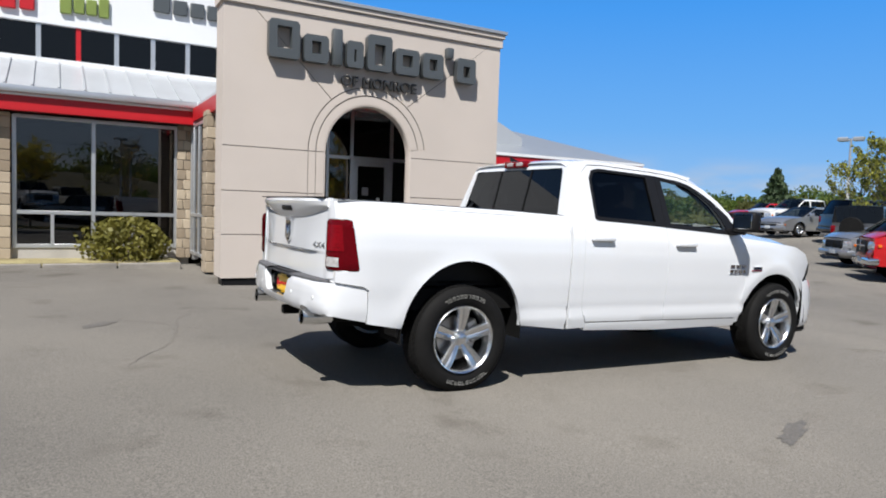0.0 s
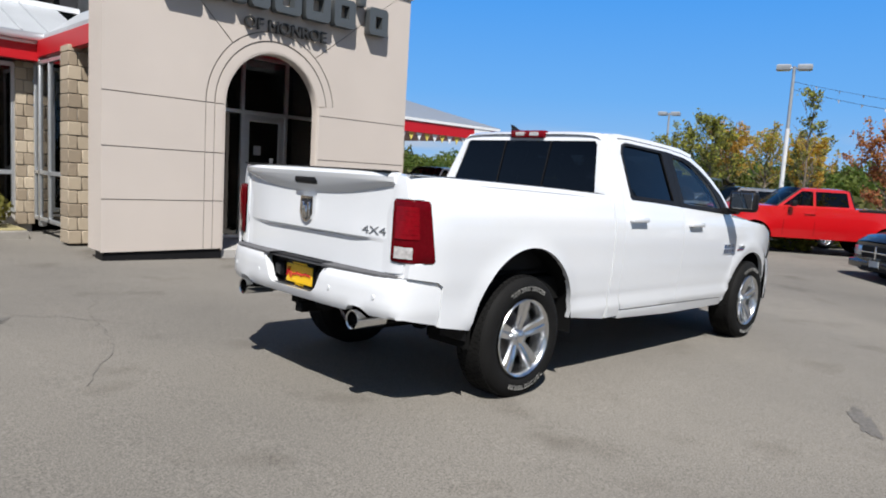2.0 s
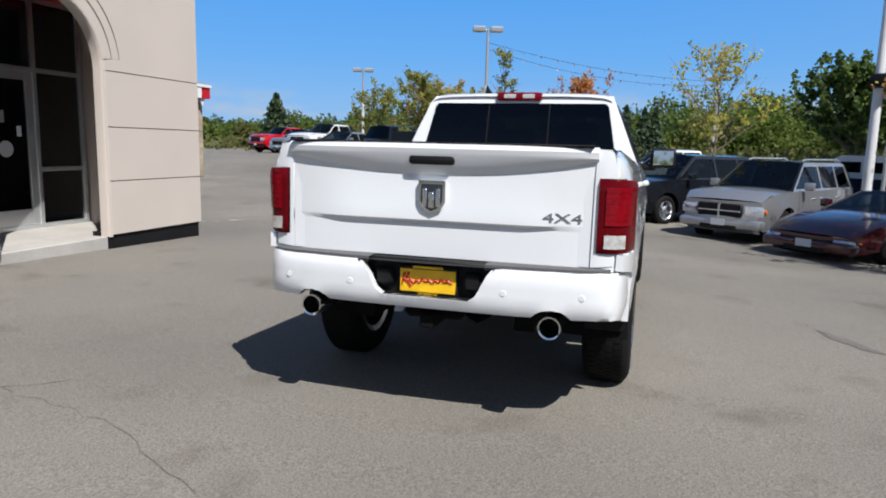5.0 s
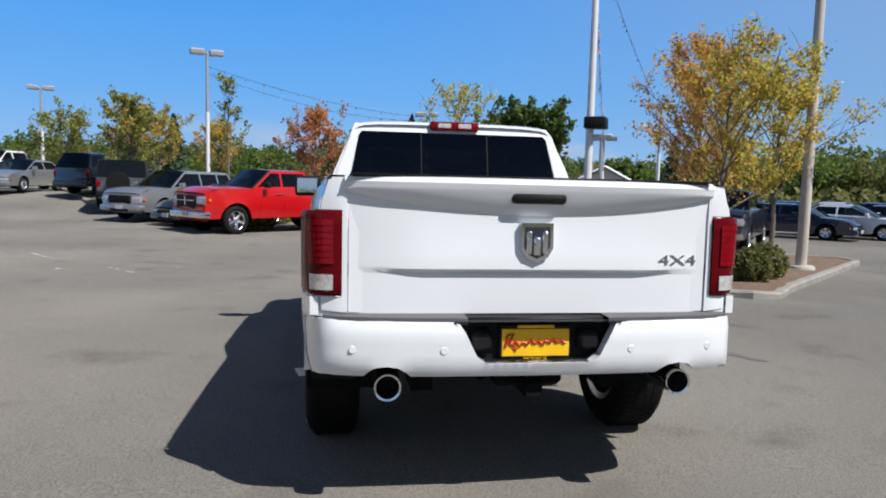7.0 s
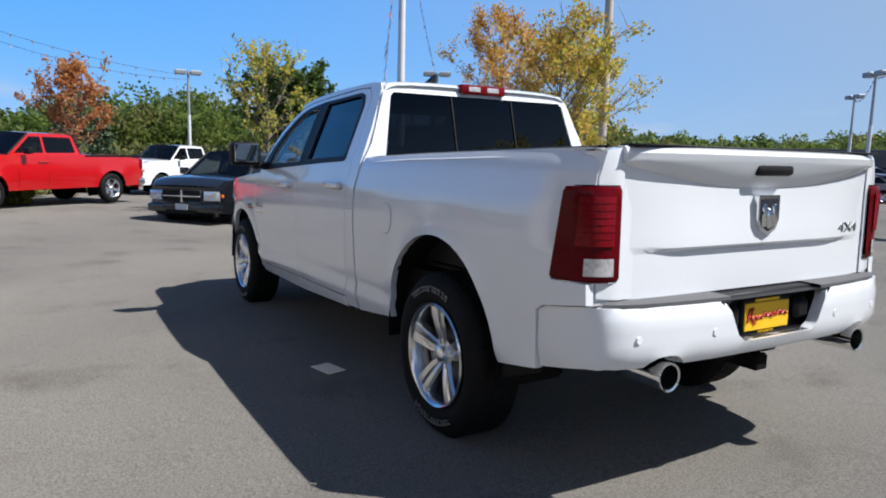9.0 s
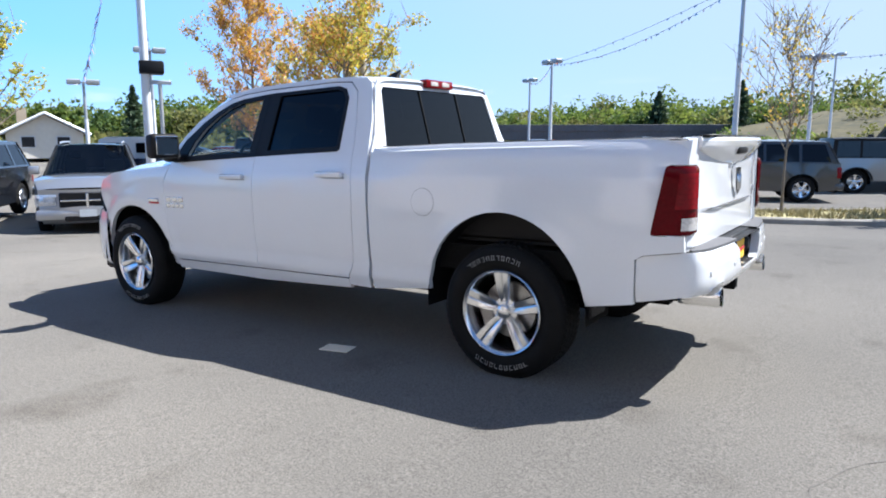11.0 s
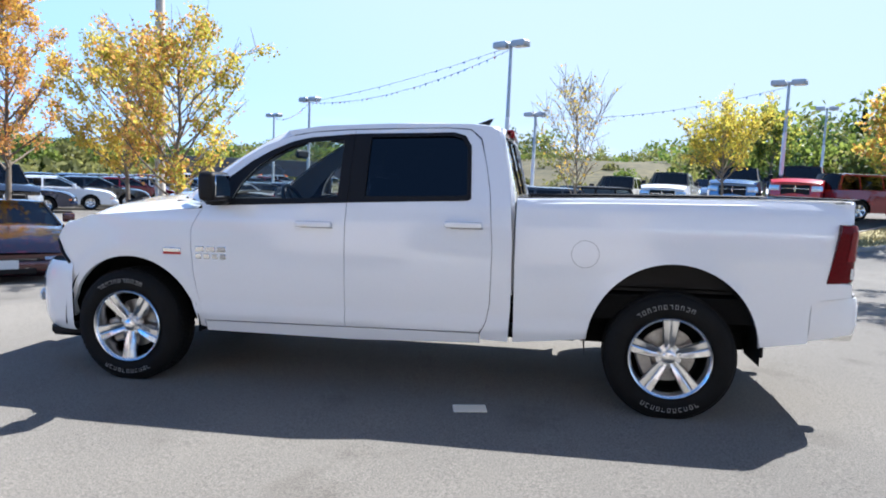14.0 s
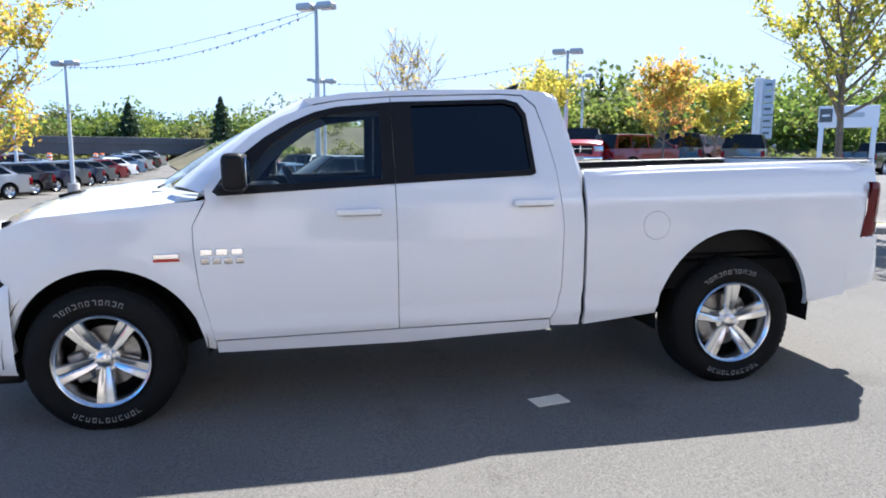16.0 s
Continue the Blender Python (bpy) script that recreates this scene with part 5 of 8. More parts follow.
    part("step_pad", bm_box(-1.125, -0.39, 0.812, -1.05, 0.39, 0.838, bevel=0.008), M_BLACKPL, rb, "black pad over the plate")
    bm = bmesh.new()
    sheet(bm, [(u * 1.06, v) for u, v in mouth], lambda u, v: (-1.095, u, v), lambda u, v: (-1.18, u * 0.985, v), 0.1)
    ins = part("plate_recess", bm, M_BLACKPL, rb, "black plate recess")
    for s in (1, -1):
        part("recess_step", bm_box(-1.14, s * 0.235 - 0.05, 0.69, -1.09, s * 0.235 + 0.05, 0.79, bevel=0.02), M_BLACKPL, ins)
    pl = part("plate_frame", bm_box(-1.122, -0.157, 0.648, -1.096, 0.157, 0.806, bevel=0.006), M_BLACKPL, rb, "black plate frame")
    part("dealer_plate", bm_box(-1.128, -0.148, 0.669, -1.121, 0.148, 0.788, bevel=0.003), M_YELLOW, pl, "yellow dealer plate with red script bars")
    bm = bmesh.new()
    pts = [(-1.13, 0.13 - 0.26 * i / 26, 0.724 + 0.009 * math.sin(i * 1.9) + 0.004 * math.sin(i * 0.7) + 0.012 * i / 26) for i in range(27)]
    tube(bm, pts, 0.006, 5)
    tube(bm, [(-1.13, 0.135, 0.707), (-1.13, 0.125, 0.762), (-1.13, 0.10, 0.767), (-1.13, 0.115, 0.732), (-1.13, 0.085, 0.697)], 0.006, 5)
    part("script_bars", bm, M_REDINK, pl, "red script bars")
    part("frame_bar", bm_box(-1.1255, -0.08, 0.7905, -1.121, 0.08, 0.8025), M_YELLOW, pl)
    tw = text_mesh("MONROE", 0.024, 0.0015, M_YELLOW, "frame_word", pl, "yellow word on the plate frame")
    tw.matrix_basis = pose(-1.1235, 0, 0.6505, 90, 0, -90)
    for y in (-0.775, -0.402, 0.402, 0.775):
        bm = bmesh.new()
        lathe(bm, [(0, 0.0), (0.014, 0.0), (0.016, 0.004), (0.016, 0.02), (0, 0.02)], 16, pose(at(y)[0] - 0.003, at(y)[1], 0.711, 0, 90, 0))
        part("parking_sensor", bm, P, rb)
    # exhaust tips
    for s in (1, -1):
        bm = bmesh.new()
        lathe(bm, [(0.048, 0.0), (0.056, -0.003), (0.058, 0.02), (0.056, 0.22), (0.05, 0.22), (0.047, 0.02)], 28, pose(-1.168, s * 0.63, 0.558, 0, 90, 0), close=True)
        part("exhaust_tip", bm, M_CHROME, root, "chrome exhaust tip")
        bm = bmesh.new()
        lathe(bm, [(0, 0.1), (0.048, 0.1), (0.048, 0.8), (0, 0.8)], 16, pose(-1.14, s * 0.63, 0.558, 0, 90, 0))
        part("exhaust_pipe", bm, M_UNDER, root)
    # -- underbody
    for s in (1, -1):
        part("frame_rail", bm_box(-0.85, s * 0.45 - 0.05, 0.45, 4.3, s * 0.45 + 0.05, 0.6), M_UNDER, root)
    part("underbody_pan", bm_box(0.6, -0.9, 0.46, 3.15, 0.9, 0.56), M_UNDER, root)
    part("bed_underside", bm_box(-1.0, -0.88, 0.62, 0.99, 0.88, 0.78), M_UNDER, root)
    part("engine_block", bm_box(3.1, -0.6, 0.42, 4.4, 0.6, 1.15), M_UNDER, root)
    bm = bmesh.new()
    tube(bm, [(0, -0.8, 0.40), (0, -0.15, 0.40), (0, 0, 0.42), (0, 0.15, 0.40), (0, 0.8, 0.40)], [0.05, 0.055, 0.16, 0.055, 0.05], 12)
    part("rear_axle", bm, M_UNDER, root)
    bm = bmesh.new()
    tube(bm, [(3.8, -0.8, 0.40), (3.8, 0.8, 0.40)], 0.05, 10)
    part("front_axle", bm, M_UNDER, root)
    bm = bmesh.new()
    box(bm, -1.12, -0.04, 0.485, -0.9, 0.04, 0.555, bevel=0.008)
    box(bm, -1.02, -0.16, 0.51, -0.94, 0.16, 0.57, bevel=0.02)
    part("tow_hitch", bm, M_UNDER, root, "black tow hitch")
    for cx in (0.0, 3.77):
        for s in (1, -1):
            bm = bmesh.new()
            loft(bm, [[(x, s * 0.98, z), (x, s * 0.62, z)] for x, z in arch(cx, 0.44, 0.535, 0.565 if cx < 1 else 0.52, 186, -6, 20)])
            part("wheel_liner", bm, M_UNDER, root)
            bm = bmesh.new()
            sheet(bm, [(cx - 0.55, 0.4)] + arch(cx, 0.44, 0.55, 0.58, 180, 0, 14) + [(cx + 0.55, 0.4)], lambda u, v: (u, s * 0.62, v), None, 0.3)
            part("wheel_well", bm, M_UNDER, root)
    for s in (1, -1):
        part("mud_flap", bm_box(-0.56, s * 0.85 - 0.11, 0.43, -0.54, s * 0.85 + 0.11, 0.62, bevel=0.008), M_BLACKPL, root)
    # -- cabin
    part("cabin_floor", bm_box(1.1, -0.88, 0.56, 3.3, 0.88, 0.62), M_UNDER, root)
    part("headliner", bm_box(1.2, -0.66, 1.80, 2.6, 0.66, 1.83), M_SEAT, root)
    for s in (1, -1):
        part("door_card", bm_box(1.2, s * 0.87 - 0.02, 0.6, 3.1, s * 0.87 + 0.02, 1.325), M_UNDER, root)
    bm = bmesh.new()
    rows = [[(x, y, z - 0.03 * (y / 0.85) ** 2) for y in (-0.84, -0.5, 0, 0.5, 0.84)] for x, z in ((3.5, 1.28), (3.2, 1.32), (2.95, 1.325), (2.86, 1.27), (2.85, 0.95))]
    loft(bm, rows)
    part("dashboard", bm, M_BLACKPL, root)
    for y in (0.42, -0.42):
        st = part("front_seat", bm_box(2.15, y - 0.25, 0.75, 2.66, y + 0.25, 0.98, bevel=0.06, seg=2), M_SEAT, root)
        bm = bmesh.new()
        box(bm, -0.07, -0.25, 0, 0.07, 0.25, 0.62, bevel=0.06, seg=2, m=pose(2.14, y, 0.9, 0, -14, 0))
        box(bm, -0.05, -0.13, 0.66, 0.05, 0.13, 0.84, bevel=0.04, seg=2, m=pose(2.14, y, 0.9, 0, -14, 0))
        part("seat_back", bm, M_SEAT, st)
    bm = bmesh.new()
    box(bm, 1.25, -0.7, 0.75, 1.75, 0.7, 0.95, bevel=0.05, seg=2)
    box(bm, -0.07, -0.7, 0, 0.07, 0.7, 0.56, bevel=0.05, seg=2, m=pose(1.3, 0, 0.92, 0, -10, 0))
    for y in (-0.42, 0, 0.42):
        box(bm, -0.045, -0.13, 0.56, 0.045, 0.13, 0.70, bevel=0.04, seg=2, m=pose(1.3, y, 0.92, 0, -10, 0))
    part("rear_bench", bm, M_SEAT, root)
    bm = bmesh.new()
    pts = [(0.185 * math.cos(2 * math.pi * i / 24), 0.185 * math.sin(2 * math.pi * i / 24), 0) for i in range(25)]
    tube(bm, pts, 0.016, 8)
    box(bm, -0.18, -0.02, -0.01, 0.18, 0.02, 0.01, bevel=0.005)
    box(bm, -0.06, -0.06, -0.02, 0.06, 0.06, 0.015, bevel=0.01)
    bmesh.ops.transform(bm, matrix=pose(2.72, 0.42, 1.27, 0, -62, 0), verts=bm.verts)
    part("steering_wheel", bm, M_BLACKPL, root)
    part("inside_mirror", bm_box(2.83, -0.12, 1.66, 2.86, 0.12, 1.73, bevel=0.015), M_BLACKPL, root)
    # -- wheels
    for cx, tr in ((0.0, 0.857), (3.80, 0.862)):
        for s in (1, -1):
            road_wheel(root, "wheel", cx, s * tr, 0.40, s, turn=36 if cx < 1 and s > 0 else 0)
    return root


pickup()

# ---- parked vehicles ----
PAINTS = {}


def paint(name, col, metal=0.0, rough=0.25):
    if name not in PAINTS:
        PAINTS[name] = mat(name + "_car_paint", col, rough, metal, var=0.04, scale=1.5, coat=1.0)
    return PAINTS[name]


M_CARGLASS = glass_mat("car_glass", (0.22, 0.25, 0.25))
M_CARDARK = glass_mat("car_privacy_glass", (0.03, 0.03, 0.035))

KINDS = {
    # length, half width, ride height, wheel places from the tail, wheel radius, shoulder line, greenhouse: tail foot, tail top, front top, front foot, roof height, pane splits
    "pickup": dict(L=6.0, w=1.0, lo=0.46, wh=(1.25, 5.05), r=0.425, sh=((0, 1.36), (2.2, 1.38), (4.4, 1.36), (5.3, 1.34), (5.8, 1.31), (5.95, 1.27), (6.0, 1.2)), gh=(2.22, 2.36, 3.72, 4.42), H=1.95, cuts=(3.35,), bed=(0.06, 2.18)),
    "suv": dict(L=4.95, w=0.96, lo=0.34, wh=(1.0, 4.0), r=0.375, sh=((0, 1.12), (1.0, 1.14), (3.6, 1.14), (4.3, 1.12), (4.72, 1.07), (4.9, 1.0), (4.95, 0.94)), gh=(0.06, 0.34, 2.75, 3.62), H=1.78, cuts=(1.05, 2.0)),
    "sedan": dict(L=4.7, w=0.9, lo=0.26, wh=(0.98, 3.72), r=0.325, sh=((0, 0.98), (0.6, 1.0), (3.3, 0.95), (4.2, 0.86), (4.55, 0.75), (4.7, 0.62)), gh=(0.45, 1.15, 2.45, 3.45), H=1.46, cuts=(1.9,)),
    "sports": dict(L=4.55, w=0.93, lo=0.2, wh=(0.87, 3.53), r=0.335, sh=((0, 0.90), (0.8, 0.92), (2.8, 0.84), (3.6, 0.80), (4.2, 0.66), (4.55, 0.5)), gh=(0.2, 1.45, 2.05, 2.95), H=1.24, cuts=()),
    "jeep": dict(L=4.4, w=0.92, lo=0.45, wh=(0.8, 3.65), r=0.40, sh=((0, 1.18), (2.8, 1.18), (3.2, 1.14), (4.3, 1.06), (4.4, 1.0)), gh=(0.06, 0.14, 2.45, 2.85), H=1.86, cuts=(0.95, 1.8)),
}


def vehicle(kind, name, label, category, col, x, y, heading, group="", near=True, trim=None, dx=0.0, rims=None, stretch=1.0, roof_rack=False):
    k = KINDS[kind]
    L, w, lo, H, r = k["L"] * stretch, k["w"], k["lo"], k["H"], k["r"]
    wh = [a * stretch for a in k["wh"]]
    sh = [(a * stretch, b) for a, b in k["sh"]]
    g0, g1, g2, g3 = [a * stretch for a in k["gh"]]
    root = thing(name, label, category, pose(x, y, ground_z(x, y), 0, 0, heading) @ Matrix.Translation((-L / 2 + dx, 0, 0)), group)
    st = 0.16 if near else 0.3
    trim = trim or M_BLACKPL

    def hw(u, z):
        t = smooth_lerp(z, ((lo, 0.95), (lo + 0.25, 0.985), (0.8, 1.0), (1.1, 0.985), (1.5, 0.95)))
        t += sum(0.02 * math.exp(-((math.hypot(u - c_, z - r) - 1.22 * r) / 0.09) ** 2) for c_ in wh)
        e = 1.0 - 0.13 * max(0, (u - L * 0.86) / (L * 0.14)) ** 2 - 0.09 * max(0, (0.1 * L - u) / (0.1 * L)) ** 2
        return w * t * e

    sz = lambda u: lerp(u, sh)
    # flanks with wheel openings
    top = [(u, sz(u)) for u in [L * i / 14 for i in range(15)]]
    bottom = [(L, lo + 0.12), (L - 0.05, lo)]
    for c in sorted(wh, reverse=True):
        bottom += arch(c, r, r * 1.22, r * 1.2, -8 if lo < r else 5, 188 if lo < r else 175, 12)
    bottom += [(0.06, lo + 0.02), (0, lo + 0.14)]
    bottom = [(u, max(v, lo) if abs(u - wh[0]) > r * 1.25 and abs(u - wh[1]) > r * 1.25 else v) for u, v in bottom]
    outline = top + bottom
    for s in (1, -1):
        bm = bmesh.new()
        sheet(bm, outline, lambda u, v: (u, s * hw(u, v), v), lambda u, v: (u, s * (hw(u, v) - 0.08), v), st)
        part("body_side", bm, col, root, "", 40)
        for c in wh:
            bm = bmesh.new()
            loft(bm, [[(a, s * (w - 0.04), b), (a, s * (w - 0.4), b)] for a, b in arch(c, r, r * 1.22, r * 1.2, 190, -10, 12)])
            box(bm, c - r * 1.2, s * (w - 0.42) - 0.01, 0.2, c + r * 1.2, s * (w - 0.42) + 0.01, r * 2.1)
            part("wheel_liner", bm, M_UNDER, root)
    # deck and bonnet
    bm = bmesh.new()
    rows = []
    us = [L * i / 22 for i in range(23)]
    for u in us:
        z = sz(u)
        row = []
        for q in (-1, -0.97, -0.9, -0.76, -0.4, 0, 0.4, 0.76, 0.9, 0.97, 1):
            bow = 0.10 * (1 - q * q) * max(0, (u - L * 0.8) / (L * 0.2))
            row.append((u + bow, q * hw(u, z), z + (0.065 if u > g3 else 0.035) * (1 - abs(q) ** 3) * (1 if u > g3 or u < g0 else 0.3) * (1 if u < L * 0.97 else 0.5)))
        rows.append(row)
    if "bed" in k:
        rows = [rw for rw in rows if rw[0][0] > k["bed"][1] * stretch - 0.3]
    loft(bm, rows)
    part("bonnet", bm, col, root, "", 50)
    if "bed" in k:
        b0, b1 = k["bed"][0] * stretch, k["bed"][1] * stretch
        part("bed_liner", bm_box(b0, -w * 0.84, sz(0.5) - 0.45, b1 + 0.1, w * 0.84, sz(0.5) - 0.4), M_BLACKPL, root)
        for s in (1, -1):
            part("bed_rail", bm_box(b0, s * w * 0.9 - 0.07, sz(0.5) - 0.06, b1, s * w * 0.9 + 0.07, sz(0.5) + 0.015, bevel=0.012), M_BLACKPL, root)
        part("tailgate_top", bm_box(0.0, -w * 0.85, sz(0) - 0.4, 0.07, w * 0.85, sz(0) + 0.01, bevel=0.015), col, root)
    # nose and tail
    for end, u0, sgn in (("nose", L, 1), ("tail", 0.0, -1)):
        bm = bmesh.new()
        rows = []
        zt = sz(u0)
        for z, off in ((lo - 0.06, -0.12), (lo + 0.03, 0.0), ((lo + zt) / 2 - 0.08, 0.05), ((lo + zt) / 2 + 0.05, 0.0), (zt - 0.08, -0.005), (zt, -0.01 if end == "tail" else 0.0)):
            rows.append([(u0 + sgn * (off + 0.1 * (1 - q * q)), q * hw(u0, z), z) for q in (-1, -0.85, -0.6, -0.3, 0, 0.3, 0.6, 0.85, 1)])
        loft(bm, rows)
        part(end + "_panel", bm, col, root, "", 40)
        face = lambda q: u0 + sgn * 0.1 * (1 - q * q)
        if end == "nose":
            gm = bmesh.new()
            box(gm, L + 0.05, -w * 0.5, zt - (0.46 if kind == "pickup" else 0.34) if zt > 0.8 else zt - 0.2, L + 0.125, w * 0.5, zt - 0.06, bevel=0.02)
            gp = part("grille", gm, M_BLACKPL, root, "black grille")
            if kind in ("pickup", "suv"):
                part("grille_bar", bm_box(L + 0.1, -w * 0.48, zt - 0.225, L + 0.14, w * 0.48, zt - 0.19, bevel=0.008), trim, gp)
                part("grille_bar", bm_box(L + 0.1, -0.025, zt - 0.35, L + 0.142, 0.025, zt - 0.07, bevel=0.008), trim, gp)
            if kind == "jeep":
                for i in range(7):
                    part("grille_slot", bm_box(L + 0.11, -0.32 + i * 0.1, zt - 0.36, L + 0.13, -0.28 + i * 0.1, zt - 0.1), M_BLACKPL, gp)
            for s in (1, -1):
                bm = bmesh.new()
                rows = [[(face(q) + 0.012 - 0.02 * (q > 0.9), s * q * w * 0.98, zt - 0.30 if zt > 0.8 else zt - 0.12), (face(q) + 0.02 - 0.03 * (q > 0.9), s * q * w * 0.99, zt - 0.19 if zt > 0.8 else zt - 0.08), (face(q) - 0.01, s * q * w * 0.97, zt - 0.09 if zt > 0.8 else zt - 0.04)] for q in (0.56, 0.7, 0.84, 0.94)]
                loft(bm, rows)
                hd = part("headlight", bm, M_HEADLENS, root)
                part("marker_lamp", bm_box(L - 0.17, s * (w * 0.9) - 0.015, zt - 0.24 if zt > 0.8 else zt - 0.1, L - 0.08, s * (w * 0.9) + 0.03, zt - 0.16 if zt > 0.8 else zt - 0.06, bevel=0.01), M_AMBER, hd)
            bmp = part("front_bumper", bm_box(L - 0.15, -w * 0.93, lo + 0.02, L + 0.14, w * 0.93, lo + 0.22, bevel=0.06, seg=2), trim if kind in ("pickup", "jeep") else col, root)
            if kind in ("suv", "sedan", "sports"):
                part("lower_intake", bm_box(L + 0.1, -w * 0.42, lo + 0.0, L + 0.15, w * 0.42, lo + 0.1, bevel=0.015), M_BLACKPL, bmp, "black lower intake")
                for s in (1, -1):
                    part("fog_lamp", bm_box(L + 0.02, s * w * 0.7 - 0.09, lo + 0.06, L + 0.125, s * w * 0.7 + 0.09, lo + 0.12, bevel=0.015), M_HEADLENS, bmp)
            part("plate", bm_box(L + 0.135, -0.15, lo + 0.08, L + 0.15, 0.15, lo + 0.22), M_PLATE, root, "pale number plate bar")
        else:
            for s in (1, -1):
                bm = bmesh.new()
                box(bm, -0.03 if kind != "sedan" else -0.05, s * w * 0.83 - 0.09, zt - 0.42, 0.14, s * w * 0.83 + 0.1, zt - 0.1, bevel=0.03, seg=2)
                part("tail_lamp", bm, M_REDLENS, root, "red tail lamp")
            part("rear_bumper", bm_box(-0.13, -w * 0.93, lo + 0.02, 0.15, w * 0.93, lo + 0.22, bevel=0.05, seg=2), trim if kind == "pickup" else M_BLACKPL if kind == "jeep" else col, root)
    # greenhouse
    zb0, zb1 = sz(g0) - 0.01, sz(g3) - 0.01
    zt = H - 0.05
    gy = lambda z: w * (0.95 - 0.26 * max(0, (z - 1.0 if H > 1.5 else z - 0.85)) / max(0.3, (H - (1.0 if H > 1.5 else 0.85)))) if kind != "jeep" else w * (0.93 - 0.08 * (z - 1.1) / 0.75)
    side = [(g0, zb0), (g3, zb1), (g2, zt), (g2 - 0.25, zt + 0.015), (g1 + 0.2, zt + 0.01), (g1, zt - 0.02)]
    inset = 0.07
    low = lambda u: lerp(u, ((g0, zb0), (g3, zb1))) + 0.05
    cuts = [a * stretch for a in k["cuts"]]
    xs_w = [g0 + (g1 - g0) * 0.25 + 0.12] + cuts + [g3 - 0.22]
    fx = lambda z: g3 + (g2 - g3) * (z - zb1) / (zt - zb1) - 0.11
    rx = lambda z: g0 + (g1 - g0) * (z - zb0) / (zt - zb0) + 0.1
    panes = []
    for i, (a, b) in enumerate(zip(xs_w, xs_w[1:])):
        a0, b0 = a + (0.035 if i else 0), b - (0.035 if i < len(xs_w) - 2 else 0)
        hi = zt - inset
        pts = [(max(a0, rx(low(a0))), low(a0)), (min(b0, fx(low(b0))), low(b0))]
        pts += [(min(b0, fx(hi)), hi)] if fx(hi) >= a0 + 0.05 else []
        if b0 > fx(hi) and i == len(xs_w) - 2:
            pts = [(max(a0, rx(low(a0))), low(a0)), (fx(low(b0)), low(b0)), (fx((low(b0) + hi) / 2), (low(b0) + hi) / 2), (max(a0 + 0.08, fx(hi)), hi)]
        pts += [(max(a0, rx(hi)), hi)]
        panes.append(pts)
    for s in (1, -1):
        bm = bmesh.new()
        sheet(bm, side, lambda u, v: (u, s * gy(v), v), lambda u, v: (u, s * (gy(v) - 0.05), v), 0.3, panes)
        part("cabin_side", bm, col if kind != "jeep" or "black" not in label else M_BLACKPL, root, "", 40)
        for i, p in enumerate(panes):
            bm = bmesh.new()
            sheet(bm, p, lambda u, v: (u, s * (gy(v) - 0.012), v), None, 0.5)
            face_out(part("side_window", bm, M_CARDARK if i < len(panes) - 1 else M_CARGLASS, root), (0, s, 0.2))
        bm = bmesh.new()
        mx = g3 - 0.35
        box(bm, mx - 0.08, s * (w + 0.11) - 0.1, low(mx) - 0.02, mx + 0.06, s * (w + 0.11) + 0.1, low(mx) + 0.15, bevel=0.03, seg=2)
        part("wing_mirror", bm, col if kind in ("suv", "sedan", "sports") else M_BLACKPL, root)
    bm = bmesh.new()
    rows = []
    for t in [i / 6 for i in range(7)]:
        u = g1 + (g2 - g1) * t
        z = lerp(u, ((g1, zt - 0.02), (g1 + 0.2, zt + 0.01), (g2 - 0.25, zt + 0.015), (g2, zt)))
        rows.append([(u + 0.08 * (1 - q * q) * (t - 0.3), q * gy(zt), z + 0.04 * (1 - abs(q) ** 2.5)) for q in (-1, -0.9, -0.6, 0, 0.6, 0.9, 1)])
    loft(bm, rows)
    part("roof", bm, col if kind != "jeep" or "black" not in label else M_BLACKPL, root, "", 50)
    for nm, ua, za, ub, zb, sg in (("windscreen", g2, zt, g3, zb1, 1), ("rear_window", g1, zt - 0.02, g0, zb0, -1)):
        bm = bmesh.new()
        rows = []
        for t in (0, 0.5, 1):
            u, z = ua + (ub - ua) * t, za + (zb - za) * t + 0.02
            rows.append([(u + sg * 0.1 * (1 - q * q) * (0.55 + 0.45 * t), q * gy(z) * 0.97, z + 0.03 * (1 - q * q) * (1 - t)) for q in (-1, -0.6, 0, 0.6, 1)])
        loft(bm, rows)
        face_out(part(nm, bm, M_CARGLASS if sg > 0 else M_CARDARK, root), (sg, 0, 0.5))
        for s in (1, -1):
            bm = bmesh.new()
            tube(bm, [(ua, s * gy(za) * 0.985, za + 0.01), (ub, s * gy(zb) * 0.985, zb + 0.02)], 0.024, 6)
            part("pillar", bm, M_BLACKPL, root)
    part("cabin_floor", bm_box(g0 + 0.2, -w * 0.88, lo + 0.1, g3, w * 0.88, zb0 - 0.05), M_UNDER, root)
    if near:
        for yy in (0.4, -0.4) if kind != "sports" else ():
            bm = bmesh.new()
            box(bm, 0, yy - 0.22, 0, 0.14, yy + 0.22, 0.55, bevel=0.04, m=pose((g2 + g1) / 2 + 0.35, 0, zb0 - 0.25, 0, -10, 0))
            box(bm, 0.02, yy - 0.12, 0.58, 0.1, yy + 0.12, 0.72, bevel=0.03, m=pose((g2 + g1) / 2 + 0.35, 0, zb0 - 0.25, 0, -10, 0))
            part("seat", bm, M_SEAT, root)
        for u in [a + 0.02 for a in cuts] + [g3 - 0.18]:
            for s in (1, -1):
                bm = bmesh.new()
                loft(bm, [[(u + q, s * (hw(u, z) + 0.003), z) for q in (-0.005, 0.005)] for z in (lo + 0.1, lo + 0.3, 0.8, sz(u) - 0.02)])
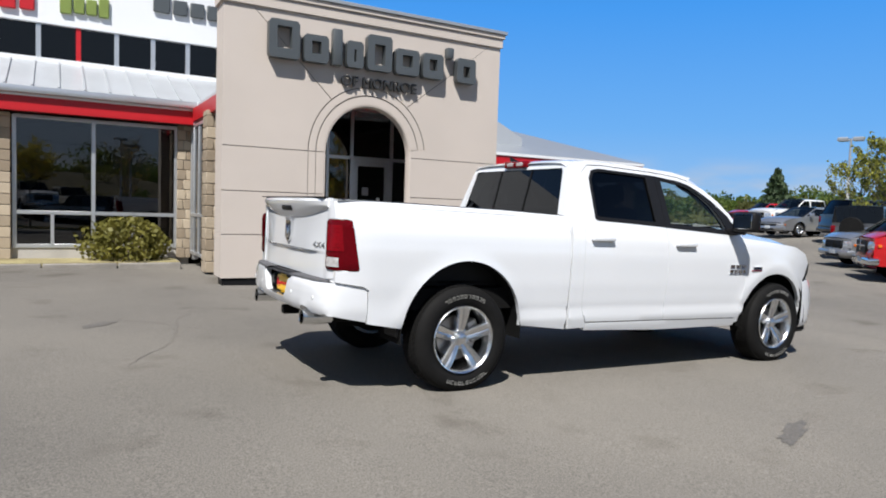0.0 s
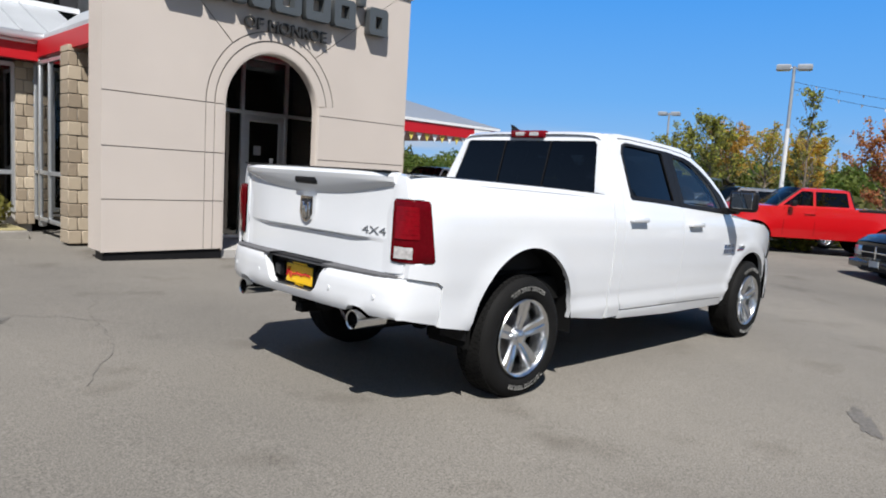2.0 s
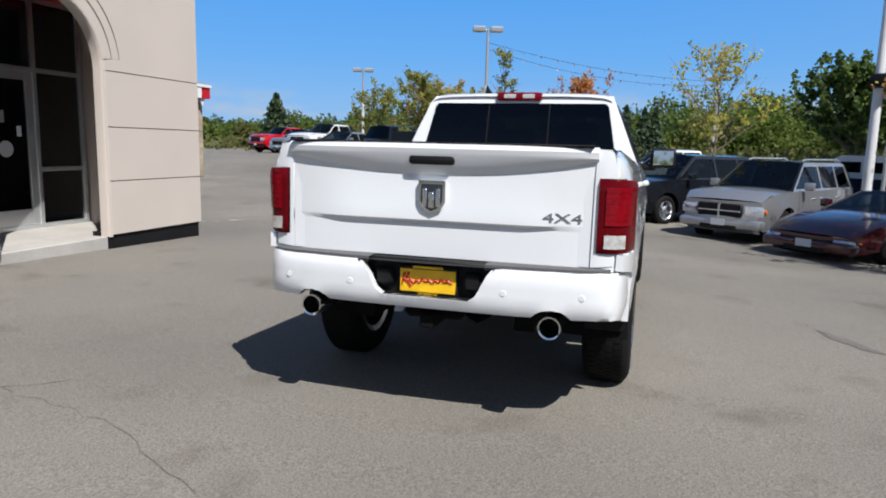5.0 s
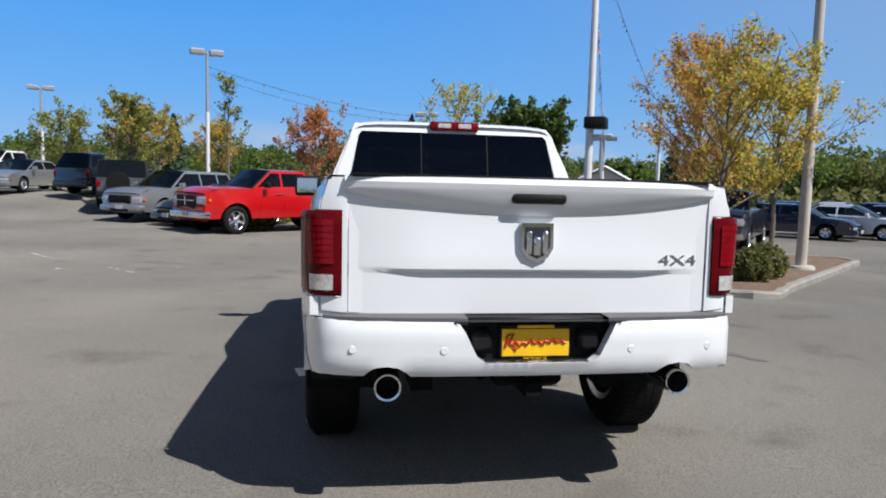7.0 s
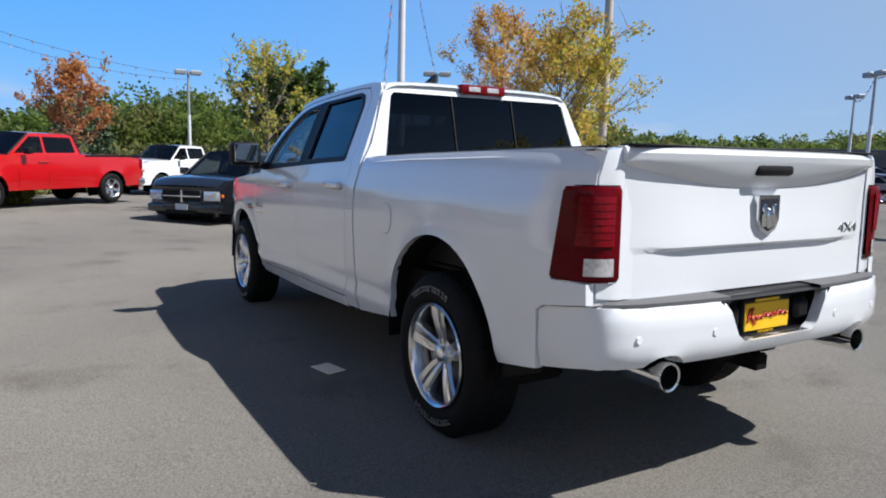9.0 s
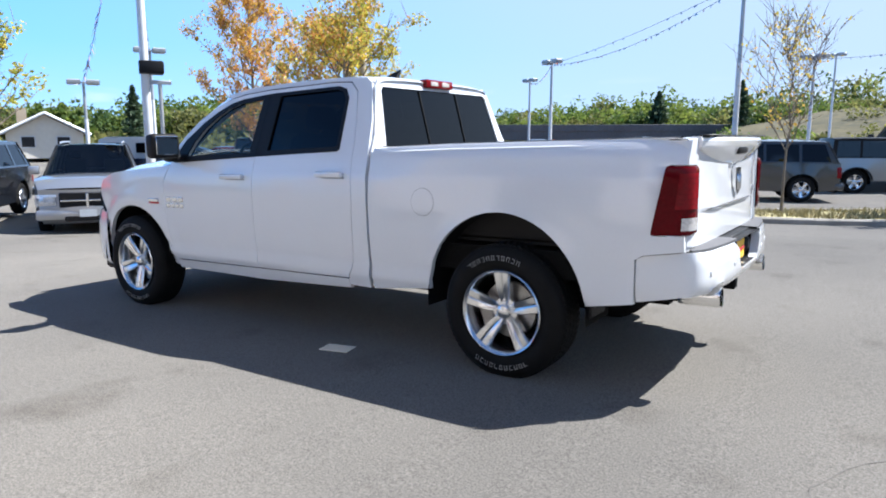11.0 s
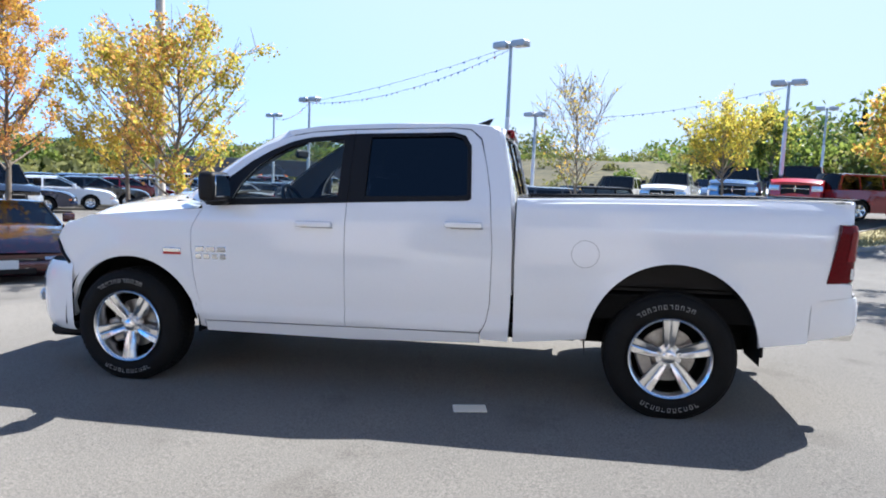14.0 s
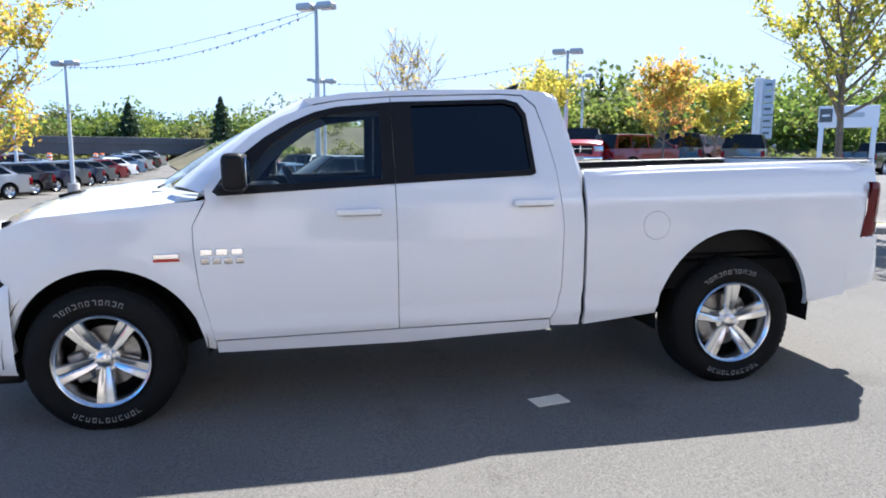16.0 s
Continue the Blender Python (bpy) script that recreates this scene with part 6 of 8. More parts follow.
                part("door_gap", bm, M_BLACKPL, root)
        for u in [a + 0.22 for a in cuts[-2:]] + ([g3 - 0.95] if kind != "sports" else []):
            for s in (1, -1):
                part("door_handle", bm_box(u - 0.1, s * (hw(u, 0.95) + 0.01) - 0.02, sz(u) - 0.2, u + 0.1, s * (hw(u, 0.95) + 0.01) + 0.02, sz(u) - 0.165, bevel=0.01), col, root)
    if roof_rack:
        for s in (1, -1):
            bm = bmesh.new()
            tube(bm, [(g1 + 0.1, s * gy(zt) * 0.9, zt + 0.05), (g1 + 0.25, s * gy(zt) * 0.9, zt + 0.085), (g2 - 0.3, s * gy(zt) * 0.9, zt + 0.085), (g2 - 0.15, s * gy(zt) * 0.9, zt + 0.05)], 0.018, 6)
            part("roof_rail", bm, M_ALU, root)
    if kind == "jeep":
        bm = bmesh.new()
        lathe(bm, [(0.12, -0.1), (0.38, -0.1), (0.4, -0.05), (0.4, 0.08), (0.12, 0.1)], 20, pose(-0.2, 0.1, 1.0, 0, 90, 0))
        part("spare_wheel", bm, M_RUBBER, root)
        for s in (1, -1):
            for c in wh:
                bm = bmesh.new()
                loft(bm, [[(a, s * (w - 0.06), b + 0.01), (a, s * (w + 0.12), b + 0.02), (a, s * (w + 0.12), b - 0.02)] for a, b in arch(c, r, r * 1.25, r * 1.2, 175, 5, 10)])
                part("wheel_flare", bm, M_BLACKPL, root)
    for c in wh:
        for s in (1, -1):
            road_wheel(root, "wheel", c, s * (w - 0.125), r, s, r=r, w=0.24, rim=r * 0.64, letters=False, rmat=rims or M_ALLOY, n=24 if not near else 32)
    return root


M_PLATE = mat("number_plate", (0.55, 0.58, 0.6), 0.5)
C_RED = paint("bright_red", (0.46, 0.003, 0.006), rough=0.3)
C_BLACK = paint("black", (0.008, 0.009, 0.012))
C_NAVY = paint("dark_blue", (0.015, 0.022, 0.05), 0.3)
C_SILVER = paint("silver", (0.42, 0.43, 0.45), 0.7, 0.3)
C_STEEL = paint("steel_grey", (0.25, 0.265, 0.28), 0.5, 0.3)
C_GREY = paint("grey", (0.12, 0.125, 0.13), 0.6, 0.3)
C_CHAR = paint("charcoal", (0.05, 0.052, 0.055), 0.5, 0.3)
C_WHITE = paint("fleet_white", (0.72, 0.72, 0.72))
C_WINE = paint("wine_red", (0.05, 0.003, 0.008), 0.3)
C_CREAM = paint("cream", (0.55, 0.52, 0.45))
C_MAROON = paint("dark_red", (0.16, 0.006, 0.012), 0.3)
C_BLUE = paint("steel_blue", (0.12, 0.2, 0.32), 0.5)


def on_wheel(px, py, heading, kind, which=1, side=1, stretch=1.0):
    """The middle of a vehicle one of whose wheels stands at (px, py): which 1 front, 0 rear; side +1 its left."""
    k = KINDS[kind]
    h = radians(heading)
    ux, uy = math.cos(h), math.sin(h)
    lx, ly = -uy, ux
    a = (k["wh"][which] - k["L"] / 2) * stretch
    b = side * k["w"]
    return px - a * ux - b * lx, py - a * uy - b * ly


ROW = "vehicles parked across the lot"
HD = 138
c = on_wheel(16.72, 3.8, 131, "pickup")
vehicle("pickup", "pickup_truck", "bright red crew-cab pickup truck with a chrome bumper", "pickup truck", C_RED, *c, 131, ROW, trim=M_CHROME)
c = on_wheel(13.6, -1.45, HD, "suv")
vehicle("suv", "suv", "black sport utility vehicle with a slotted grille", "suv", C_BLACK, *c, HD, ROW, trim=M_CHROME)
c = on_wheel(11.4, -3.82, 148, "suv")
vehicle("suv", "suv", "silver sport utility vehicle with a crosshair grille", "suv", C_SILVER, *c, 148, ROW, trim=M_CHROME, roof_rack=True)
c = on_wheel(9.25, -5.2, 134, "sports")
vehicle("sports", "sports_car", "low dark red sports car beside the planted island", "sports car", C_WINE, *c, 134, ROW, trim=C_WINE, rims=M_CHROME)
vehicle("pickup", "pickup_truck", "white pickup truck behind the red one", "pickup truck", C_WHITE, 26.4, -2.0, 131, ROW, near=False, trim=M_CHROME)
camper = vehicle("pickup", "pickup_truck", "dark blue pickup truck with a white camper shell", "pickup truck", C_NAVY, 18.0, -8.3, HD - 180, ROW, near=False)
bm = bmesh.new()
vv = loft(bm, [[(x, -y, 1.37), (x, -y * 0.9, 1.88), (x, -y * 0.7, 1.96), (x, y * 0.7, 1.96), (x, y * 0.9, 1.88), (x, y, 1.37)] for x, y in ((0.03, 0.9), (2.2, 0.92))])
bm.faces.new(vv[0])
bm.faces.new(vv[1])
shell = part("camper_shell", bm, C_WHITE, camper, "white camper shell over the bed")
for yy in (-0.38, 0.38):
    part("shell_window", bm_box(0.0, yy - 0.26, 1.52, 0.05, yy + 0.26, 1.8, bevel=0.02), M_CARDARK, shell)
for sd in (1, -1):
    part("shell_window", bm_box(0.45, sd * 0.88 - 0.04, 1.5, 1.8, sd * 0.88 + 0.03, 1.76, bevel=0.02), M_CARDARK, shell)
vehicle("pickup", "pickup_truck", "black pickup truck behind the planted island", "pickup truck", C_BLACK, 17.5, -12.2, 140, ROW, near=False, trim=M_CHROME)
vehicle("suv", "suv", "small silver sport utility vehicle beside a dark one", "suv", C_SILVER, 22.7, 6.9, 150, ROW, near=False)
vehicle("sedan", "sedan", "black sedan beside the red pickup", "sedan", C_BLACK, 20.8, 4.7, 138, ROW, near=False)
vehicle("jeep", "off_roader", "dark grey boxy off-roader with a hard top", "off-roader", C_GREY, 25.1, 9.3, 12, ROW, near=False)
vehicle("suv", "suv", "black sport utility vehicle with red tail lamps", "suv", C_BLACK, 28.9, 10.9, -25, ROW, near=False)
vehicle("sedan", "sedan", "silver sedan in the far row", "sedan", C_SILVER, *on_wheel(28.4, 14.5, 172, "sedan"), 172, ROW, near=False)
vehicle("pickup", "pickup_truck", "white crew-cab pickup truck in the far row", "pickup truck", C_WHITE, *on_wheel(31.4, 17.2, 165, "pickup"), 165, ROW, near=False, trim=M_CHROME)
vehicle("suv", "suv", "silver sport utility vehicle at the end of the far row", "suv", C_SILVER, *on_wheel(40.0, 23.6, 165, "suv"), 165, ROW, near=False)
vehicle("pickup", "pickup_truck", "red pickup truck at the end of the far row", "pickup truck", C_RED, *on_wheel(41.0, 26.0, 160, "pickup"), 160, ROW, near=False)
vehicle("pickup", "pickup_truck", "white pickup truck under the service canopy", "pickup truck", C_WHITE, 17.6, 17.8, 190, ROW, near=False)
# across the drive, beyond the tree strip
FAR = "vehicles beyond the tree strip"
jx, jy = on_wheel(-0.5, -21.8, 204, "jeep", 0, -1)
sx, sy = on_wheel(0.57, -17.5, 20, "suv", 0, 1)
for kind, nm, lab, cat, col, x, y, hd in (
    ("suv", "suv", "dark grey sport utility vehicle behind the bare tree", "suv", C_CHAR, sx, sy, 20),
    ("jeep", "off_roader", "grey four-door off-roader with a black hard top", "off-roader", C_STEEL, jx, jy, 204),
    ("pickup", "pickup_truck", "cream pickup truck facing the tree strip", "pickup truck", C_CREAM, -2.0, -27.2, 72),
    ("pickup", "pickup_truck", "white crew-cab pickup truck with a dark grille", "pickup truck", C_WHITE, -4.2, -26.8, 74),
    ("pickup", "pickup_truck", "steel blue pickup truck facing the tree strip", "pickup truck", C_BLUE, -6.9, -26.2, 72),
    ("pickup", "pickup_truck", "red pickup truck with a dark grille", "pickup truck", C_RED, -9.2, -25.4, 68),
    ("suv", "suv", "dark red sport utility vehicle seen from its side", "suv", C_MAROON, -11.4, -23.6, 197),
    ("suv", "suv", "black sport utility vehicle seen from behind", "suv", C_BLACK, -14.2, -25.2, 238),
    ("suv", "suv", "dark grey sport utility vehicle seen from behind", "suv", C_GREY, -17.0, -24.4, 232),
    ("suv", "suv", "maroon sport utility vehicle in the far rows", "suv", C_MAROON, -17.6, -29.0, 210),
    ("pickup", "pickup_truck", "black pickup truck on the road beyond", "pickup truck", C_BLACK, -30.0, -31.0, 210),
    ("sedan", "sedan", "silver sedan in the far rows", "sedan", C_SILVER, 1.0, -28.0, 60),
    ("suv", "suv", "white sport utility vehicle in the far rows", "suv", C_WHITE, 3.6, -29.5, 60),
    ("sedan", "sedan", "red sedan in the far rows", "sedan", C_RED, 5.8, -30.5, 60),
    ("sedan", "sedan", "steel blue sedan in the far rows", "sedan", C_BLUE, 4.6, -23.5, 60),
    ("sedan", "sedan", "white sedan in the far rows", "sedan", C_WHITE, 7.0, -24.6, 60),
):
    vehicle(kind, nm, lab, cat, col, x, y, hd, FAR, near=False, trim=M_CHROME if kind == "pickup" else None)
# long rows of sedans running away from the drive
rng = random.Random(5)
cols = [("maroon", C_MAROON), ("dark blue", C_NAVY), ("silver", C_SILVER), ("white", C_WHITE), ("grey", C_GREY), ("black", C_BLACK), ("steel blue", C_BLUE)]
first = {}
for i in range(3, 15):
    nm, col = cols[(i * 3 + i // 7) % 7]
    x, y = 16.4 + i * 0.1, -16.5 - i * 2.75
    if nm not in first:
        first[nm] = vehicle("sedan", "sedan", nm + " sedan in the long sales row", "sedan", col, x, y, 55, "sedans in the sales row", near=False)
    else:
        copy_thing(first[nm], pose(x, y, ground_z(x, y), 0, 0, 55) @ Matrix.Translation((-2.35, 0, 0)))
for i in range(12):
    nm, col = cols[(i * 2 + 1) % 7]
    x, y = 22.6 + i * 0.15, -18.5 - i * 2.8
    copy_thing(first[nm], pose(x, y, ground_z(x, y), 0, 0, 218) @ Matrix.Translation((-2.35, 0, 0)))
for i in range(11):
    nm, col = cols[(i * 5 + 2) % 7]
    x, y = 28.8 + i * 0.2, -18.0 - i * 2.8
    copy_thing(first[nm], pose(x, y, ground_z(x, y), 0, 0, 218) @ Matrix.Translation((-2.35, 0, 0)))
for i in range(9):
    nm, col = cols[(i * 3 + 4) % 7]
    x, y = 0.5 - i * 2.75, -38.0 + i * 0.5
    copy_thing(first[nm], pose(x, y, ground_z(x, y), 0, 0, 70) @ Matrix.Translation((-2.35, 0, 0)))

# ---- planting, lamps and the distance ----
def leaf_mat(name, col, col2, trans=0.55, upper=0.68):
    """Thin leaves: part of the light passes through them; the colour differs from leaf to leaf."""
    m = bpy.data.materials.new(name)
    m.use_nodes = True
    n, l = m.node_tree.nodes, m.node_tree.links
    b = n["Principled BSDF"]
    b.inputs["Roughness"].default_value, b.inputs["Specular IOR Level"].default_value = 0.55, 0.3
    geo = n.new("ShaderNodeNewGeometry")
    tc = n.new("ShaderNodeTexCoord")
    no = n.new("ShaderNodeTexNoise")
    no.inputs["Scale"].default_value, no.inputs["Detail"].default_value = 1.1, 3
    l.new(tc.outputs["Object"], no.inputs["Vector"])
    mx = n.new("ShaderNodeMix")
    mx.inputs[0].default_value = 0.5
    l.new(geo.outputs["Random Per Island"], mx.inputs[2])
    l.new(no.outputs["Fac"], mx.inputs[3])
    r = n.new("ShaderNodeValToRGB")
    r.color_ramp.elements[0].position, r.color_ramp.elements[0].color = 0.2, (*col, 1)
    r.color_ramp.elements[1].position, r.color_ramp.elements[1].color = 0.8, (*col2, 1)
    l.new(mx.outputs[0], r.inputs["Fac"])
    dim = n.new("ShaderNodeMixRGB")
    dim.blend_type, dim.inputs["Fac"].default_value, dim.inputs["Color2"].default_value = "MULTIPLY", 1.0, (upper, upper * 1.04, upper * 1.1, 1)
    l.new(r.outputs["Color"], dim.inputs["Color1"])
    l.new(dim.outputs["Color"], b.inputs["Base Color"])
    tl = n.new("ShaderNodeBsdfTranslucent")
    l.new(r.outputs["Color"], tl.inputs["Color"])
    ms = n.new("ShaderNodeMixShader")
    ms.inputs["Fac"].default_value = trans
    l.new(b.outputs["BSDF"], ms.inputs[1])
    l.new(tl.outputs["BSDF"], ms.inputs[2])
    l.new(ms.outputs["Shader"], n["Material Output"].inputs["Surface"])
    return m


L_YELLOW = leaf_mat("yellow_leaf", (0.50, 0.42, 0.05), (0.85, 0.66, 0.12))
L_GOLD = leaf_mat("golden_leaf", (0.55, 0.33, 0.05), (0.85, 0.54, 0.12))
L_ORANGE = leaf_mat("orange_leaf", (0.60, 0.26, 0.07), (0.85, 0.48, 0.18))
L_RUST = leaf_mat("rust_leaf", (0.42, 0.15, 0.07), (0.68, 0.31, 0.15))
L_LIME = leaf_mat("yellow_green_leaf", (0.26, 0.29, 0.05), (0.60, 0.55, 0.10), 0.6, 0.95)
L_GREEN = leaf_mat("green_leaf", (0.06, 0.12, 0.025), (0.22, 0.27, 0.055), 0.6, 0.95)
L_DEEP = leaf_mat("dark_green_leaf", (0.035, 0.075, 0.022), (0.12, 0.17, 0.045), 0.4, 0.95)
L_OLIVE = leaf_mat("olive_leaf", (0.09, 0.10, 0.03), (0.26, 0.25, 0.08), 0.6, 0.95)
L_SHRUB = leaf_mat("yellow_olive_leaf", (0.15, 0.14, 0.03), (0.36, 0.32, 0.07), 0.3)
L_SPRING = leaf_mat("bright_green_leaf", (0.09, 0.135, 0.028), (0.24, 0.28, 0.06), 0.6, 0.95)
L_FIR = leaf_mat("fir_needle", (0.035, 0.065, 0.03), (0.09, 0.125, 0.055), 0.3, 0.95)
M_BARK = mat("bark", (0.16, 0.13, 0.10), 0.9, var=0.35, scale=5, fine=40, bump=0.01, stretch=(3, 3, 0.6))
M_MULCH = mat("bark_mulch", (0.15, 0.10, 0.065), 0.95, var=0.5, scale=6, fine=45, bump=0.02)
M_DRYGRASS = mat("dry_grass", (0.30, 0.24, 0.12), 0.95, var=0.35, scale=2, fine=50, bump=0.02, col2=(0.34, 0.30, 0.15))
M_HILL = mat("grassy_bank", (0.04, 0.042, 0.017), 0.95, var=0.45, scale=0.12, fine=1.2, bump=0.05, col2=(0.085, 0.07, 0.03))
M_POLEW = mat("white_pole_paint", (0.62, 0.63, 0.64), 0.5, var=0.1, scale=2)
M_POLEG = mat("galvanised_pole", (0.36, 0.38, 0.40), 0.45, 0.4, var=0.12, scale=3)
M_POLEB = mat("weathered_pole", (0.46, 0.41, 0.35), 0.8, var=0.25, scale=2, stretch=(4, 4, 0.4))
M_OVER = mat("bridge_concrete", (0.10, 0.10, 0.105), 0.9, var=0.2, scale=0.4, fine=4)
M_WIRE = mat("cable_black", (0.03, 0.03, 0.03), 0.6)
# the blue is distance haze painted into the hills' colour
M_HAZEHILL = mat("far_hills", (0.14, 0.21, 0.33), 1.0, var=0.12, scale=0.01, fine=0.05)


def leaves(verts, faces, c, rng, s):
    """One pointed leaf at c, turned at random."""
    a, b = rng.uniform(0, 6.283), math.acos(rng.uniform(-1, 1))
    u = Vector((math.sin(b) * math.cos(a), math.sin(b) * math.sin(a), math.cos(b)))
    v = u.orthogonal()
    v = Matrix.Rotation(rng.uniform(0, 6.283), 3, u) @ v
    k = len(verts)
    verts += [c - u * s, c + v * s * 0.55, c + u * s, c - v * s * 0.55]
    faces.append((k, k + 1, k + 2, k + 3))


def leaf_cloud(cs, sizes, seed):
    """Verts and faces of many pointed leaves at the points cs, turned at random."""
    g = np.random.default_rng(seed)
    cs, sizes = np.asarray(cs, float), np.asarray(sizes, float)[:, None]
    n = len(cs)
    u = g.normal(size=(n, 3))
    u /= np.linalg.norm(u, axis=1)[:, None]
    v = np.cross(u, g.normal(size=(n, 3)))
    v /= np.linalg.norm(v, axis=1)[:, None]
    vs = np.stack([cs - u * sizes, cs + v * sizes * 0.6, cs + u * sizes, cs - v * sizes * 0.6], axis=1).reshape(-1, 3)
    return vs.tolist(), np.arange(4 * n).reshape(n, 4).tolist()


def tree(label, x, y, h, th, R, mixes, n_leaf, seed, r0=0.07, s=0.075, limbs=22, up=0.9, lean=(0, 0), category="tree", group="young lot trees", z=None, twigs=6, gap=0.0, name="tree"):
    """A tapered trunk with rising limbs and twigs, and a crown of single leaves along the twigs."""
    rng = random.Random(seed)
    root = thing(name, label, category, pose(x, y, ground_z(x, y) if z is None else z), group)
    bm = bmesh.new()
    wob = [(rng.uniform(-0.05, 0.05), rng.uniform(-0.05, 0.05)) for _ in range(9)]
    axis = [Vector((wob[i][0] * i / 4 + lean[0] * (i / 8) ** 2, wob[i][1] * i / 4 + lean[1] * (i / 8) ** 2, h * 0.97 * i / 8)) for i in range(9)]
    axis[0].z = -0.05
    tube(bm, axis, [r0 * (1.35 if i == 0 else 1.0) * (1 - 0.88 * i / 8) for i in range(9)], 8)

    def on_axis(zz):
        f = min(7.999, max(0, zz / (h * 0.97) * 8))
        i = int(f)
        return axis[i].lerp(axis[i + 1], f - i)

    tips = []
    for i in range(limbs):
        q = (i + 0.5) / limbs
        zz = th + (h * 0.9 - th) * q ** 1.15
        az = i * 2.39996 + rng.uniform(-0.4, 0.4)
        ln = R * (1.15 - 0.25 * q) * min(1.0, 0.55 + 1.6 * q) * (1 - q ** 3 * 0.65) * rng.uniform(0.75, 1.15)
        rise = up * (0.75 + 0.7 * q) * rng.uniform(0.8, 1.2)
        d = Vector((math.cos(az), math.sin(az), rise)).normalized()
        p = on_axis(zz)
        pts, rr = [p.copy()], [r0 * 0.42 * (1 - 0.7 * q)]
        for k in range(4):
            d = (d + Vector((rng.uniform(-0.22, 0.22), rng.uniform(-0.22, 0.22), rng.uniform(-0.05, 0.22)))).normalized()
            p = p + d * ln / 4 * 1.25
            pts.append(p.copy())
            rr.append(rr[0] * (1 - 0.22 * (k + 1)))
        tube(bm, pts, rr, 5, caps=False)
        for k in range(twigs):
            f = rng.uniform(0.9, 3.99)
            a = pts[int(f)].lerp(pts[int(f) + 1], f - int(f))
            dd = (d * 0.7 + Vector((rng.uniform(-1, 1), rng.uniform(-1, 1), rng.uniform(-0.25, 0.9)))).normalized()
            e = a + dd * R * rng.uniform(0.18, 0.42)
            m = a.lerp(e, 0.5) + Vector((0, 0, rng.uniform(-0.02, 0.05)))
            tube(bm, [a, m, e], [0.008, 0.006, 0.003], 3, caps=False)
            tips.append((a, m, e, rng.random() < gap))
        tips.append((pts[2], pts[3], pts[4], rng.random() < gap))
    part("trunk", bm, M_BARK, root)
    bags = [([], []) for _ in mixes]
    full = [t for t in tips if not t[3]]
    for _ in range(n_leaf):
        a, m, e, _g = full[rng.randrange(len(full))]
        f = rng.random() ** 0.7
        c = (a.lerp(m, f * 2) if f < 0.5 else m.lerp(e, f * 2 - 1)) + Vector((rng.gauss(0, 0.07), rng.gauss(0, 0.07), rng.gauss(0, 0.06))) * (0.6 + R * 0.3)
        w = [mx[1](c.x / R, c.y / R, (c.z - th) / (h - th)) for mx in mixes]
        t = rng.random() * sum(w)
        j = 0
        while j < len(w) - 1 and t > w[j]:
            t -= w[j]
            j += 1
        leaves(*bags[j], c, rng, s * rng.uniform(0.7, 1.25))
    for (mt, _f), (vs, fs) in zip(mixes, bags):
        if vs:
            raw("crown", vs, fs, mt, root)
    return root


ONE = lambda a, b, c: 1.0
LOW = lambda a, b, c: max(0.05, 1.1 - 1.6 * c)
HIGH = lambda a, b, c: max(0.05, 1.5 * c - 0.1)
RIGHTW = lambda a, b, c: max(0.05, 0.6 - 0.9 * (b + a))
LEFTW = lambda a, b, c: max(0.05, 0.5 + 0.8 * (b + a))

tree("young maple turning yellow and orange in the planted island", 7.7, -6.1, 4.35, 1.25, 1.65, ((L_YELLOW, lambda a, b, c: 0.5), (L_GOLD, lambda a, b, c: 0.5), (L_ORANGE, LEFTW), (L_LIME, lambda a, b, c: 0.8 * RIGHTW(a, b, c) + 0.2)), 8500, 11, 0.07, s=0.035, limbs=32, gap=0.5)
tree("young golden maple in the planted island", 11.0, -9.4, 4.6, 1.5, 1.7, ((L_YELLOW, ONE), (L_GOLD, LOW)), 9500, 12, 0.07, s=0.038, limbs=30, gap=0.22)
tree("young orange maple behind the planted island", 13.9, -9.0, 5.9, 1.7, 1.75, ((L_ORANGE, LOW), (L_GOLD, HIGH), (L_RUST, lambda a, b, c: 0.35 * c)), 10500, 13, 0.08, s=0.038, limbs=32, gap=0.3)
tree("thin sparse tree beside the lamp post", 26.1, 5.5, 5.9, 1.6, 1.1, ((L_LIME, HIGH), (L_OLIVE, ONE)), 900, 14, 0.06, s=0.06, up=1.5, limbs=20, gap=0.6)
tree("red-orange tree behind the parked cars", 22.5, 1.8, 4.1, 1.2, 1.5, ((L_RUST, ONE), (L_ORANGE, HIGH)), 4500, 15, 0.07, s=0.055, gap=0.25, up=1.1)
tree("yellow-green tree behind the parked cars", 15.6, -2.6, 4.5, 1.7, 1.5, ((L_LIME, ONE), (L_YELLOW, HIGH)), 1500, 16, 0.06, s=0.05, gap=0.5)
for i, (x, y, h, R, mx) in enumerate(((25.6, 9.2, 4.2, 1.5, ((L_LIME, HIGH), (L_OLIVE, ONE))), (31.0, 10.6, 3.5, 1.8, ((L_GOLD, ONE), (L_OLIVE, LOW))), (33.5, 14.6, 3.5, 1.9, ((L_OLIVE, ONE), (L_LIME, HIGH))), (37.0, 11.0, 3.8, 2.0, ((L_LIME, ONE), (L_GOLD, ONE))), (30.5, 6.6, 3.2, 1.5, ((L_GOLD, ONE), (L_YELLOW, HIGH))))):
    tree("autumn tree with thin yellow foliage behind the far row", x, y, h, 1.1, R, mx, 3200, 30 + i, 0.07, s=0.065, gap=0.3)
